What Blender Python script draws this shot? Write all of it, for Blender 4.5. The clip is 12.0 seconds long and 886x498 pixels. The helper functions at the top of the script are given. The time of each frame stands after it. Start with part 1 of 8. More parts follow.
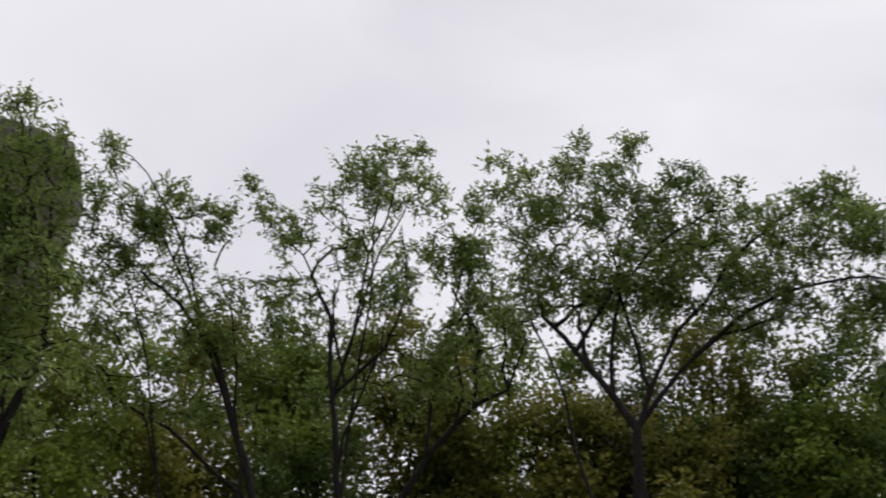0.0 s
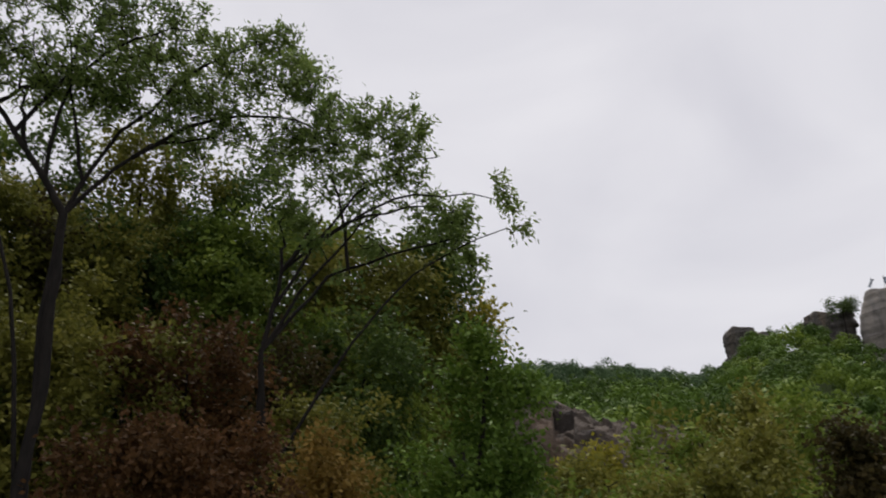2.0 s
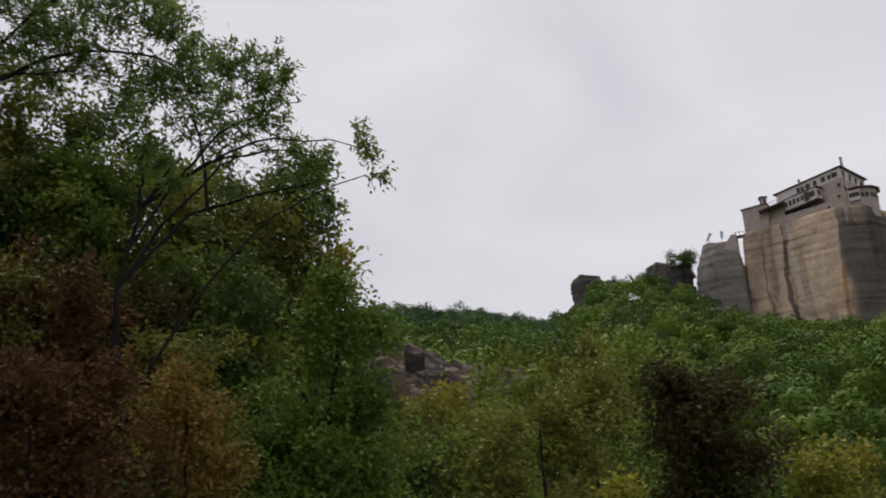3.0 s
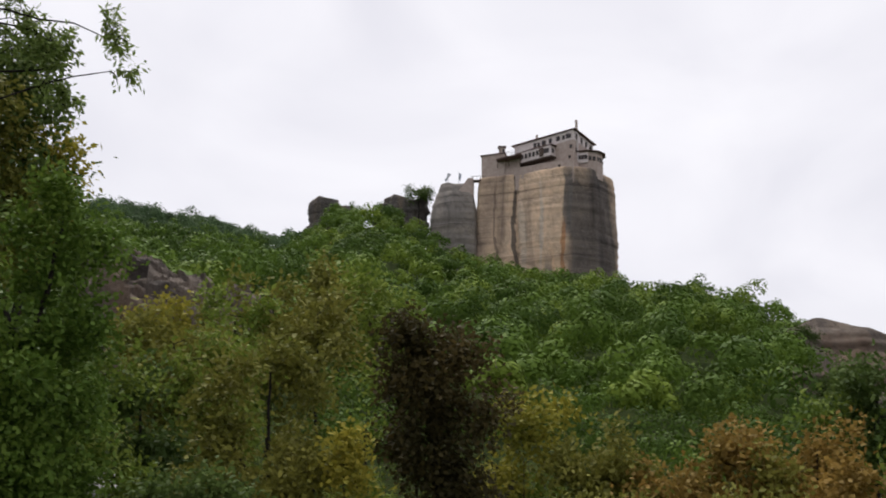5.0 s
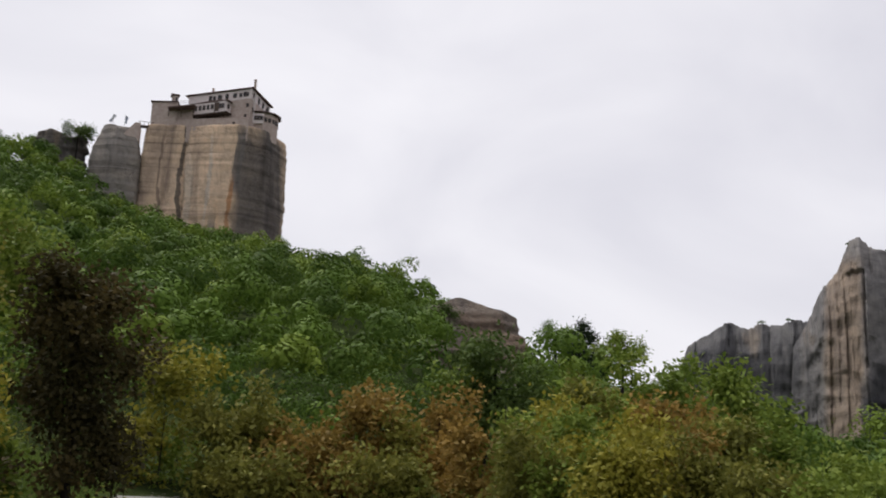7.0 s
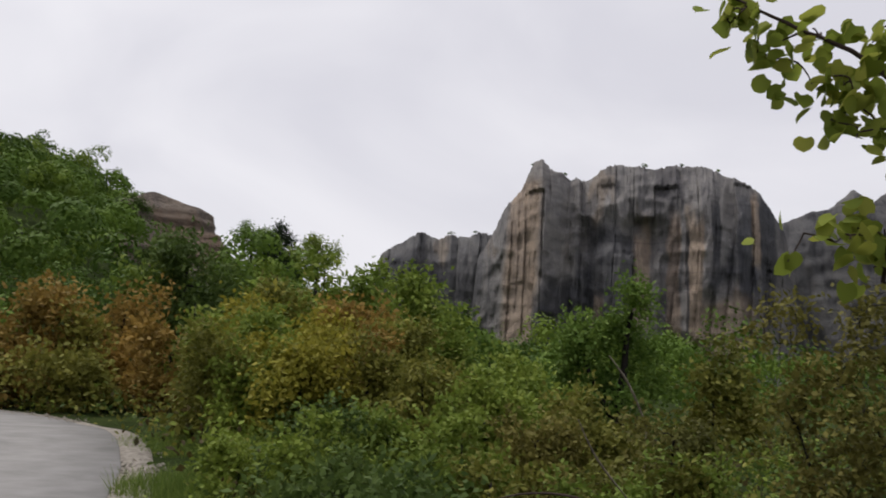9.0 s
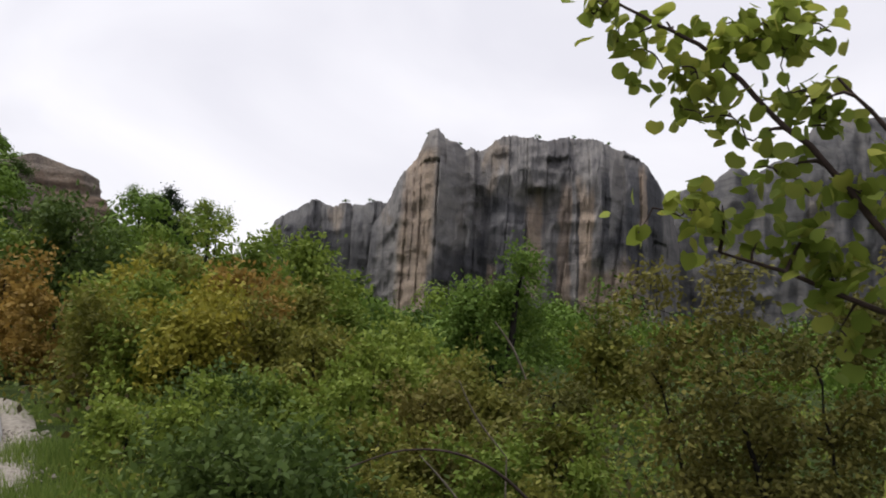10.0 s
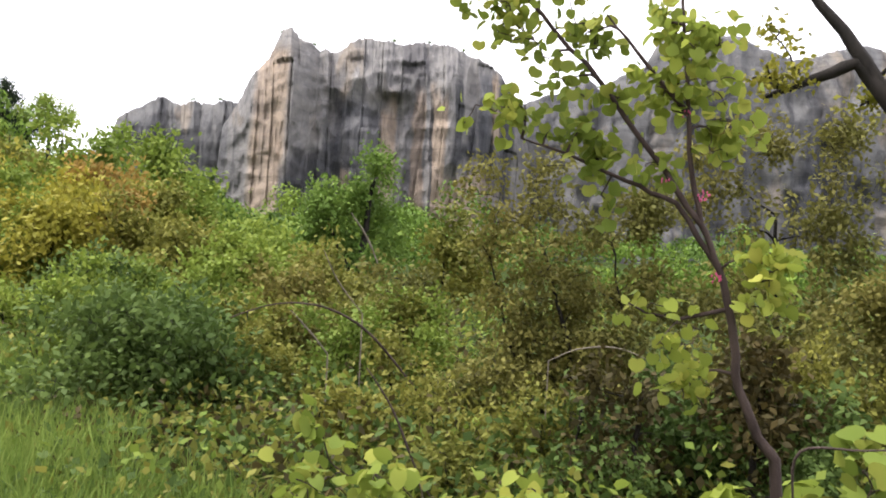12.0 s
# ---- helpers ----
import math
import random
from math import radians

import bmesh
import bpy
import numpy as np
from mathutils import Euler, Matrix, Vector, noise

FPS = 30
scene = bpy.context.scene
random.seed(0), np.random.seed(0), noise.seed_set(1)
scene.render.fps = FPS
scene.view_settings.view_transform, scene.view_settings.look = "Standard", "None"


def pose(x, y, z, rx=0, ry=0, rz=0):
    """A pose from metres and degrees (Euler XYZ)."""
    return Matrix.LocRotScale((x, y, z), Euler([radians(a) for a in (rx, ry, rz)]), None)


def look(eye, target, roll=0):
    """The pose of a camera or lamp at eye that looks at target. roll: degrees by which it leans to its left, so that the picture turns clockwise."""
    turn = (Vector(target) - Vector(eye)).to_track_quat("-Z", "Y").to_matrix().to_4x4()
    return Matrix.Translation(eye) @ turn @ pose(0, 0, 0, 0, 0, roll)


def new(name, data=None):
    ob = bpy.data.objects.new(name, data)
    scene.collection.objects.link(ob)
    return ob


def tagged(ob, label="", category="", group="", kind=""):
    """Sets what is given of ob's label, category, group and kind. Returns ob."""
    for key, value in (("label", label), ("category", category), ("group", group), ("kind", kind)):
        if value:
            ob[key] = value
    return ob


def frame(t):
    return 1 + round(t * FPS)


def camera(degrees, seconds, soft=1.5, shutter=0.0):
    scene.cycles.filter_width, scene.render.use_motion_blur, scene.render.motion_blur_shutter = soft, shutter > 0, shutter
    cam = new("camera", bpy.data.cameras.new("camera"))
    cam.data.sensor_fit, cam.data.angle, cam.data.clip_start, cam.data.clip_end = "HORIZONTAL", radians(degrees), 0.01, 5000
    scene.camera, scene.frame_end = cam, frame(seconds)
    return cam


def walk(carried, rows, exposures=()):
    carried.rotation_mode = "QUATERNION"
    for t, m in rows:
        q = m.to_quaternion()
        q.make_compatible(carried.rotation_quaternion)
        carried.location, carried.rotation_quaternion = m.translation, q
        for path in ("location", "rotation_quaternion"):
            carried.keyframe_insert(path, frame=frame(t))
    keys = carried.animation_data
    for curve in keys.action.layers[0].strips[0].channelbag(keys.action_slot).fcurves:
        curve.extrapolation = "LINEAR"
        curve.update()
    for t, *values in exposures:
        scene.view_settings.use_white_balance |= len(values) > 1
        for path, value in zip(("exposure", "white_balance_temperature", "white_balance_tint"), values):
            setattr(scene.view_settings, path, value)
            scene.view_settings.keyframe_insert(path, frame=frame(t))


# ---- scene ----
cam = camera(49.516, 12.0, soft=1.8, shutter=0.2)
walk(cam, [
    (0.0, pose(-0.440, 1.071, 2.072, 123.396, -3.513, 65.456)),
    (0.5, pose(-0.251, 1.051, 1.926, 122.682, -0.731, 56.342)),
    (1.0, pose(-0.034, 0.851, 1.777, 118.884, 0.235, 47.392)),
    (1.5, pose(0.189, 0.540, 1.619, 115.789, -0.025, 38.637)),
    (2.0, pose(0.278, 0.483, 1.527, 112.826, 1.623, 31.488)),
    (2.5, pose(0.430, 0.128, 1.429, 110.538, 2.571, 27.865)),
    (3.0, pose(0.506, 0.055, 1.390, 109.051, 2.729, 22.839)),
    (5.0, pose(0.120, 0.660, 1.860, 103.900, -0.300, 5.700)),
    (5.5, pose(0.110, 0.470, 1.820, 102.700, -0.030, 1.280)),
    (6.0, pose(0.130, 0.290, 1.790, 102.550, 0.007, -3.336)),
    (6.5, pose(0.130, 0.100, 1.740, 102.880, -1.450, -9.800)),
    (7.0, pose(0.130, -0.120, 1.680, 102.150, -1.850, -15.000)),
    (7.5, pose(0.130, -0.330, 1.620, 101.120, -1.600, -18.680)),
    (9.5, pose(0.100, -0.480, 1.615, 96.050, -2.650, -36.740)),
    (10.0, pose(0.020, -0.630, 1.595, 95.390, -2.320, -39.340)),
    (10.5, pose(-0.120, -0.800, 1.560, 94.400, -1.450, -42.810)),
    (11.0, pose(-0.300, -1.000, 1.500, 92.780, -2.300, -45.330)),
    (11.5, pose(-0.500, -1.200, 1.440, 91.690, -3.200, -47.630)),
    (12.0, pose(-0.800, -1.460, 1.380, 90.150, -2.900, -48.150)),
], exposures=[(0.0, 0.1), (1.5, 0.0), (3.0, -0.12), (5.0, 0.25), (6.5, 0.27), (7.0, 0.15), (7.5, 0.02), (9.5, 0.17), (10.0, 0.35), (10.5, 0.53), (11.0, 0.82), (11.5, 1.27), (12.0, 1.68)])

# ---- world and light: an overcast spring day ----
world = bpy.data.worlds.new("overcast_sky")
scene.world = world
world.use_nodes = True
wn, wl = world.node_tree.nodes, world.node_tree.links
wn.clear()
w_out = wn.new("ShaderNodeOutputWorld")
w_sky = wn.new("ShaderNodeTexSky")
w_sky.sky_type = "NISHITA"
w_sky.sun_disc = False
w_sky.sun_elevation, w_sky.sun_rotation = radians(63), radians(-35)
w_blue = wn.new("ShaderNodeBackground")
w_blue.inputs["Strength"].default_value = 0.06
wl.new(w_sky.outputs[0], w_blue.inputs["Color"])
w_co = wn.new("ShaderNodeTexCoord")
w_map = wn.new("ShaderNodeMapping")
w_map.inputs["Scale"].default_value = (1.0, 1.0, 1.9)
wl.new(w_co.outputs["Generated"], w_map.inputs["Vector"])
w_noise = wn.new("ShaderNodeTexNoise")
w_noise.inputs["Scale"].default_value = 2.6
w_noise.inputs["Detail"].default_value = 5.0
w_noise.inputs["Roughness"].default_value = 0.45
w_noise.inputs["Distortion"].default_value = 0.6
wl.new(w_map.outputs[0], w_noise.inputs["Vector"])
w_ramp = wn.new("ShaderNodeValToRGB")
w_ramp.color_ramp.elements[0].position, w_ramp.color_ramp.elements[0].color = 0.30, (0.70, 0.69, 0.75, 1)
w_ramp.color_ramp.elements[1].position, w_ramp.color_ramp.elements[1].color = 0.68, (0.88, 0.865, 0.905, 1)
wl.new(w_noise.outputs["Fac"], w_ramp.inputs["Fac"])
w_cloud = wn.new("ShaderNodeBackground")
w_cloud.inputs["Strength"].default_value = 1.0
wl.new(w_ramp.outputs["Color"], w_cloud.inputs["Color"])
w_add = wn.new("ShaderNodeMixShader")
w_add.inputs[0].default_value = 0.92
wl.new(w_blue.outputs[0], w_add.inputs[1])
wl.new(w_cloud.outputs[0], w_add.inputs[2])
wl.new(w_add.outputs[0], w_out.inputs[0])

sun = new("sun", bpy.data.lights.new("sun", "SUN"))
sun.data.energy, sun.data.angle, sun.data.color = 2.1, radians(20), (1.0, 0.95, 0.88)
sun.matrix_world = look((-35, 50, 120), (0, 0, 0))


# ---- materials ----
def node_mat(name, rough=0.8):
    m = bpy.data.materials.new(name)
    m.use_nodes = True
    n, l = m.node_tree.nodes, m.node_tree.links
    b = n["Principled BSDF"]
    b.inputs["Roughness"].default_value = rough
    b.inputs["Specular IOR Level"].default_value = 0.25
    return m, n, l, b


def ramp(n, l, source, stops):
    r = n.new("ShaderNodeValToRGB")
    e = r.color_ramp.elements
    while len(e) < len(stops):
        e.new(0.5)
    for k, (p, c) in zip(e, stops):
        k.position, k.color = p, (*c, 1)
    l.new(source, r.inputs["Fac"])
    return r.outputs["Color"]


def grain(n, l, scale, detail=4, rough=0.55, stretch=(1, 1, 1), distort=0.0):
    co = n.new("ShaderNodeNewGeometry")
    mp = n.new("ShaderNodeMapping")
    mp.inputs["Scale"].default_value = stretch
    l.new(co.outputs["Position"], mp.inputs["Vector"])
    t = n.new("ShaderNodeTexNoise")
    t.inputs["Scale"].default_value, t.inputs["Detail"].default_value = scale, detail
    t.inputs["Roughness"].default_value, t.inputs["Distortion"].default_value = rough, distort
    l.new(mp.outputs[0], t.inputs["Vector"])
    return t.outputs["Fac"]


def mixed(n, l, kind, fac, a, b):
    m = n.new("ShaderNodeMix")
    m.data_type, m.blend_type = "RGBA", kind
    for sock, v in ((m.inputs[0], fac), (m.inputs[6], a), (m.inputs[7], b)):
        if isinstance(v, (int, float)):
            sock.default_value = v
        elif isinstance(v, tuple):
            sock.default_value = (*v, 1)
        else:
            l.new(v, sock)
    return m.outputs[2]


def bumped(n, l, b, height, strength, distance):
    k = n.new("ShaderNodeBump")
    k.inputs["Strength"].default_value, k.inputs["Distance"].default_value = strength, distance
    l.new(height, k.inputs["Height"])
    l.new(k.outputs[0], b.inputs["Normal"])


def plain_mat(name, a, b, scale=3.0, rough=0.8, bump=0.02, stretch=(1, 1, 1)):
    m, n, l, s = node_mat(name, rough)
    f = grain(n, l, scale, 5, 0.6, stretch)
    l.new(ramp(n, l, f, [(0.3, a), (0.7, b)]), s.inputs["Base Color"])
    fine = grain(n, l, scale * 9, 3)
    bumped(n, l, s, fine, 0.5, bump)
    return m


def leaf_mat(name, dark, mid, light, patch=0.5, through_light=0.3):
    """Foliage: leaf by leaf tints, with broader drifts of colour, and light shining through."""
    m, n, l, s = node_mat(name, 0.6)
    s.inputs["Specular IOR Level"].default_value = 0.1
    g = n.new("ShaderNodeNewGeometry")
    dark, light = (tuple(0.6 * a + 0.4 * b for a, b in zip(c, mid)) for c in (dark, light))
    one = ramp(n, l, g.outputs["Random Per Island"], [(0.0, dark), (0.55, mid), (1.0, light)])
    drift = ramp(n, l, grain(n, l, patch, 2), [(0.3, (0.76, 0.82, 0.72)), (0.7, (1.45, 1.36, 1.2))])
    col = mixed(n, l, "MULTIPLY", 1.0, one, drift)
    l.new(col, s.inputs["Base Color"])
    t = n.new("ShaderNodeBsdfTranslucent")
    l.new(col, t.inputs["Color"])
    mx = n.new("ShaderNodeMixShader")
    mx.inputs[0].default_value = through_light
    l.new(s.outputs[0], mx.inputs[1])
    l.new(t.outputs[0], mx.inputs[2])
    l.new(mx.outputs[0], n["Material Output"].inputs["Surface"])
    return m


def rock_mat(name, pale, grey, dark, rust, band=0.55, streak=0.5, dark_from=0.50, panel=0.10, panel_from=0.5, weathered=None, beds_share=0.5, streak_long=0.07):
    """Weathered conglomerate: pale body, level beds, dark water streaks, rust stains."""
    m, n, l, s = node_mat(name, 0.92)
    body = ramp(n, l, grain(n, l, 0.11, 6, 0.6), [(0.32, grey), (0.52, pale), (0.72, tuple(0.85 * c for c in pale))])
    stain = ramp(n, l, grain(n, l, panel, 5, 0.55, (1, 1, 0.16)), [(panel_from, (0, 0, 0)), (panel_from + 0.05, (1, 1, 1))])
    body = mixed(n, l, "MIX", stain, body, rust)
    beds = ramp(n, l, grain(n, l, band, 4, 0.6, (0.12, 0.12, 1), 0.3), [(0.34, (0.62, 0.6, 0.59)), (0.44, (1, 1, 1)), (0.7, (1.08, 1.06, 1.03))])
    body = mixed(n, l, "MULTIPLY", beds_share, body, beds)
    wash = ramp(n, l, grain(n, l, streak, 5, 0.6, (1, 1, streak_long), 0.2), [(dark_from, (0, 0, 0)), (dark_from + 0.07, (1, 1, 1))])
    broad = ramp(n, l, grain(n, l, 0.045, 4, 0.6, (1, 1, 0.6)), [(0.42, (0.1, 0.1, 0.1)), (0.6, (1, 1, 1))])
    wash = mixed(n, l, "MULTIPLY", 1.0, wash, broad)
    body = mixed(n, l, "MIX", wash, body, dark)
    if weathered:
        # the flank darkened for its lichen and its shading alike, with a ragged border
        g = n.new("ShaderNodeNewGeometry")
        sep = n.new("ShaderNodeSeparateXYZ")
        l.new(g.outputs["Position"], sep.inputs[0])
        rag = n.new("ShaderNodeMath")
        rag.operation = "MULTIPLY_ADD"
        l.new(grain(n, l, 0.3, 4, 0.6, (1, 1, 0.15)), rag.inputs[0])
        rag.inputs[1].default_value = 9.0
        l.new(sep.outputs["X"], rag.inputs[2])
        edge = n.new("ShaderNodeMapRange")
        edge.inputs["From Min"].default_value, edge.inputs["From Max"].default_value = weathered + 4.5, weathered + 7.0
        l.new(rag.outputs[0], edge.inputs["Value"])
        flank_tone = ramp(n, l, grain(n, l, 0.25, 5, 0.65, (1, 1, 0.25)), [(0.35, (0.085, 0.084, 0.088)), (0.55, (0.14, 0.132, 0.126)), (0.74, (0.24, 0.205, 0.175))])
        body = mixed(n, l, "MIX", edge.outputs[0], body, flank_tone)
    body = mixed(n, l, "MULTIPLY", 0.75, body, ramp(n, l, grain(n, l, 0.32, 7, 0.7, (1, 1, 0.6)), [(0.36, (0.5, 0.5, 0.52)), (0.52, (1, 1, 1)), (0.7, (1.22, 1.18, 1.12))]))
    fine = grain(n, l, 1.4, 7, 0.75)
    body = mixed(n, l, "MULTIPLY", 0.6, body, ramp(n, l, fine, [(0.3, (0.6, 0.6, 0.6)), (0.65, (1.1, 1.1, 1.1))]))
    l.new(body, s.inputs["Base Color"])
    bumped(n, l, s, fine, 0.9, 0.9)
    return m


def face_grain(n, l, turn, scale, detail, rough, along, up, distort=0.0, shift=0.0):
    """Noise laid flat on a rock face that runs across the bearing `turn`: stretched along it and upwards, even in depth."""
    co = n.new("ShaderNodeNewGeometry")
    rot = n.new("ShaderNodeVectorRotate")
    rot.rotation_type = "Z_AXIS"
    rot.inputs["Angle"].default_value = radians(turn)
    l.new(co.outputs["Position"], rot.inputs["Vector"])
    mp = n.new("ShaderNodeMapping")
    mp.inputs["Scale"].default_value = (along, 0.15 * along, up)
    mp.inputs["Location"].default_value = (shift, 0, 0)
    l.new(rot.outputs[0], mp.inputs["Vector"])
    t = n.new("ShaderNodeTexNoise")
    t.inputs["Scale"].default_value, t.inputs["Detail"].default_value = scale, detail
    t.inputs["Roughness"].default_value, t.inputs["Distortion"].default_value = rough, distort
    l.new(mp.outputs[0], t.inputs["Vector"])
    return t.outputs["Fac"], rot.outputs[0]


def sums(n, l, kind, a, b):
    m = n.new("ShaderNodeMath")
    m.operation = kind
    for sock, v in ((m.inputs[0], a), (m.inputs[1], b)):
        if isinstance(v, (int, float)):
            sock.default_value = v
        else:
            l.new(v, sock)
    return m.outputs[0]


def spread_of(n, l, v, lo, hi):
    m = n.new("ShaderNodeMapRange")
    m.interpolation_type = "SMOOTHSTEP"
    m.inputs["From Min"].default_value, m.inputs["From Max"].default_value = lo, hi
    l.new(v, m.inputs["Value"])
    return m.outputs[0]


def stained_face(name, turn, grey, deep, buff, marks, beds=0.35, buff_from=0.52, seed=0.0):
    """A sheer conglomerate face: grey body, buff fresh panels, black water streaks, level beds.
    marks: place along the face, half width, foot height, head height, colour; some paint in light or shade."""
    m, n, l, b = node_mat(name, 0.93)
    broad, co = face_grain(n, l, turn, 1.0, 5, 0.6, 0.030, 0.022, 0.8, seed)
    fine, _ = face_grain(n, l, turn, 1.0, 7, 0.72, 0.30, 0.24, 0.5, seed)
    sep = n.new("ShaderNodeSeparateXYZ")
    l.new(co, sep.inputs[0])
    along, up = sep.outputs["X"], sep.outputs["Z"]
    body = ramp(n, l, broad, [(0.36, deep), (0.48, grey), (0.66, tuple(1.25 * c for c in grey))])
    panel, _ = face_grain(n, l, turn, 1.0, 4, 0.55, 0.075, 0.018, 0.5, seed + 31)
    body = mixed(n, l, "MIX", spread_of(n, l, panel, buff_from, buff_from + 0.10), body, buff)
    wobble, _ = face_grain(n, l, turn, 1.0, 5, 0.65, 0.10, 0.035, 0.0, seed + 7)
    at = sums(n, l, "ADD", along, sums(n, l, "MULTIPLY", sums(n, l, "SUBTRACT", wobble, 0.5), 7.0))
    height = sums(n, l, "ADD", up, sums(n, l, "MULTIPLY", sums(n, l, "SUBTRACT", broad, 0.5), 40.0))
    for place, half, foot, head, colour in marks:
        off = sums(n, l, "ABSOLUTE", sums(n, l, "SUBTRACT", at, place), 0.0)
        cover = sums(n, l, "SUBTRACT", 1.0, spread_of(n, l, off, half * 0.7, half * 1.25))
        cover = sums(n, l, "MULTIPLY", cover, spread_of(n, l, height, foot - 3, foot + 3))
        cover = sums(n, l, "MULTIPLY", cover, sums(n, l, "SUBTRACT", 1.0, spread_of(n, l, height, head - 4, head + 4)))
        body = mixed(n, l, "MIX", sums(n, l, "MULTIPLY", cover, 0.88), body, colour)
    wash, _ = face_grain(n, l, turn, 1.0, 6, 0.66, 0.13, 0.016, 0.5, seed + 3)
    body = mixed(n, l, "MULTIPLY", 0.8, body, ramp(n, l, wash, [(0.36, (0.42, 0.42, 0.46)), (0.48, (1, 1, 1)), (0.66, (1.12, 1.1, 1.06))]))
    bed, _ = face_grain(n, l, turn, 1.0, 5, 0.62, 0.02, 0.62, 0.4, seed + 5)
    body = mixed(n, l, "MULTIPLY", beds, body, ramp(n, l, bed, [(0.36, (0.42, 0.40, 0.40)), (0.44, (1, 1, 1)), (0.62, (1.1, 1.08, 1.04))]))
    body = mixed(n, l, "MULTIPLY", 0.7, body, ramp(n, l, fine, [(0.34, (0.55, 0.55, 0.57)), (0.50, (1, 1, 1)), (0.68, (1.3, 1.27, 1.22))]))
    l.new(body, b.inputs["Base Color"])
    bumped(n, l, b, fine, 0.8, 1.1)
    return m


M_bark = plain_mat("dark_bark", (0.008, 0.007, 0.006), (0.026, 0.021, 0.018), 14, 0.9, 0.02, (1, 1, 0.3))
M_dead_wood = plain_mat("bleached_dead_wood", (0.12, 0.10, 0.08), (0.26, 0.22, 0.18), 12, 0.9, 0.01, (1, 1, 0.3))
M_bark_red = plain_mat("reddish_bark", (0.028, 0.018, 0.016), (0.075, 0.052, 0.045), 14, 0.85, 0.01, (1, 1, 0.3))
M_leaf_fresh = leaf_mat("fresh_green_leaves", (0.082, 0.128, 0.022), (0.142, 0.196, 0.036), (0.225, 0.275, 0.068))
M_leaf_tree = leaf_mat("almond_green_leaves", (0.10, 0.155, 0.045), (0.165, 0.23, 0.066), (0.24, 0.30, 0.11))
M_leaf_thorn = leaf_mat("dull_olive_brown_leaves", (0.082, 0.08, 0.023), (0.135, 0.128, 0.038), (0.20, 0.19, 0.062), 0.8, 0.3)
M_leaf_maple = leaf_mat("saturated_maple_leaves", (0.055, 0.105, 0.018), (0.10, 0.165, 0.03), (0.165, 0.235, 0.05))
M_leaf_pine = leaf_mat("blackish_pine_needles", (0.014, 0.024, 0.013), (0.022, 0.036, 0.018), (0.034, 0.05, 0.024))
M_leaf_oak = leaf_mat("deep_oak_green_leaves", (0.062, 0.112, 0.024), (0.10, 0.165, 0.036), (0.155, 0.22, 0.055))
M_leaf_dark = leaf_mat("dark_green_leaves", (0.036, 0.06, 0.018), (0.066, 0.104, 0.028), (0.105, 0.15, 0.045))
M_leaf_olive = leaf_mat("olive_green_leaves", (0.086, 0.092, 0.02), (0.15, 0.153, 0.035), (0.235, 0.228, 0.058))
M_leaf_yellow = leaf_mat("yellow_green_leaves", (0.13, 0.13, 0.02), (0.22, 0.21, 0.035), (0.33, 0.29, 0.055))
M_leaf_orange = leaf_mat("ochre_young_leaves", (0.145, 0.10, 0.03), (0.24, 0.16, 0.046), (0.33, 0.22, 0.066))
M_leaf_brown = leaf_mat("russet_dry_leaves", (0.05, 0.03, 0.014), (0.095, 0.05, 0.024), (0.15, 0.08, 0.035))
# blackish brown of the juniper, also put on undergrowth to stand in for shade
M_leaf_shade = leaf_mat("blackish_brown_shade_leaves", (0.028, 0.025, 0.011), (0.05, 0.042, 0.017), (0.085, 0.064, 0.025))
M_leaf_judas = leaf_mat("round_lime_leaves", (0.13, 0.175, 0.033), (0.215, 0.265, 0.052), (0.36, 0.345, 0.085), 1.5, 0.45)
M_forest = leaf_mat("hillside_foliage", (0.062, 0.112, 0.018), (0.084, 0.142, 0.022), (0.108, 0.168, 0.029), 0.16, 0.1)
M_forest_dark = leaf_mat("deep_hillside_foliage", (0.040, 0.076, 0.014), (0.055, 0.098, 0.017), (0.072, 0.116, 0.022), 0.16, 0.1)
M_forest_light = leaf_mat("young_hillside_foliage", (0.092, 0.142, 0.021), (0.122, 0.18, 0.027), (0.155, 0.215, 0.037), 0.16, 0.1)
# the bluish haze of distance is mixed into this leaf colour
M_forest_far = leaf_mat("haze_tinted_foliage", (0.04, 0.075, 0.035), (0.06, 0.10, 0.05), (0.085, 0.13, 0.065), 0.03)
M_grass = leaf_mat("grass_blades", (0.07, 0.12, 0.025), (0.13, 0.19, 0.045), (0.21, 0.26, 0.08), 0.8)
M_soil = plain_mat("leaf_litter_soil", (0.016, 0.026, 0.008), (0.042, 0.056, 0.017), 0.8, 0.95, 0.05)
M_soil.node_tree.nodes["Principled BSDF"].inputs["Specular IOR Level"].default_value = 0.02
M_asphalt = plain_mat("worn_pale_asphalt", (0.19, 0.185, 0.18), (0.28, 0.27, 0.265), 1.6, 0.85, 0.008)
M_gravel = plain_mat("roadside_gravel", (0.16, 0.14, 0.12), (0.36, 0.33, 0.29), 9, 0.95, 0.05)
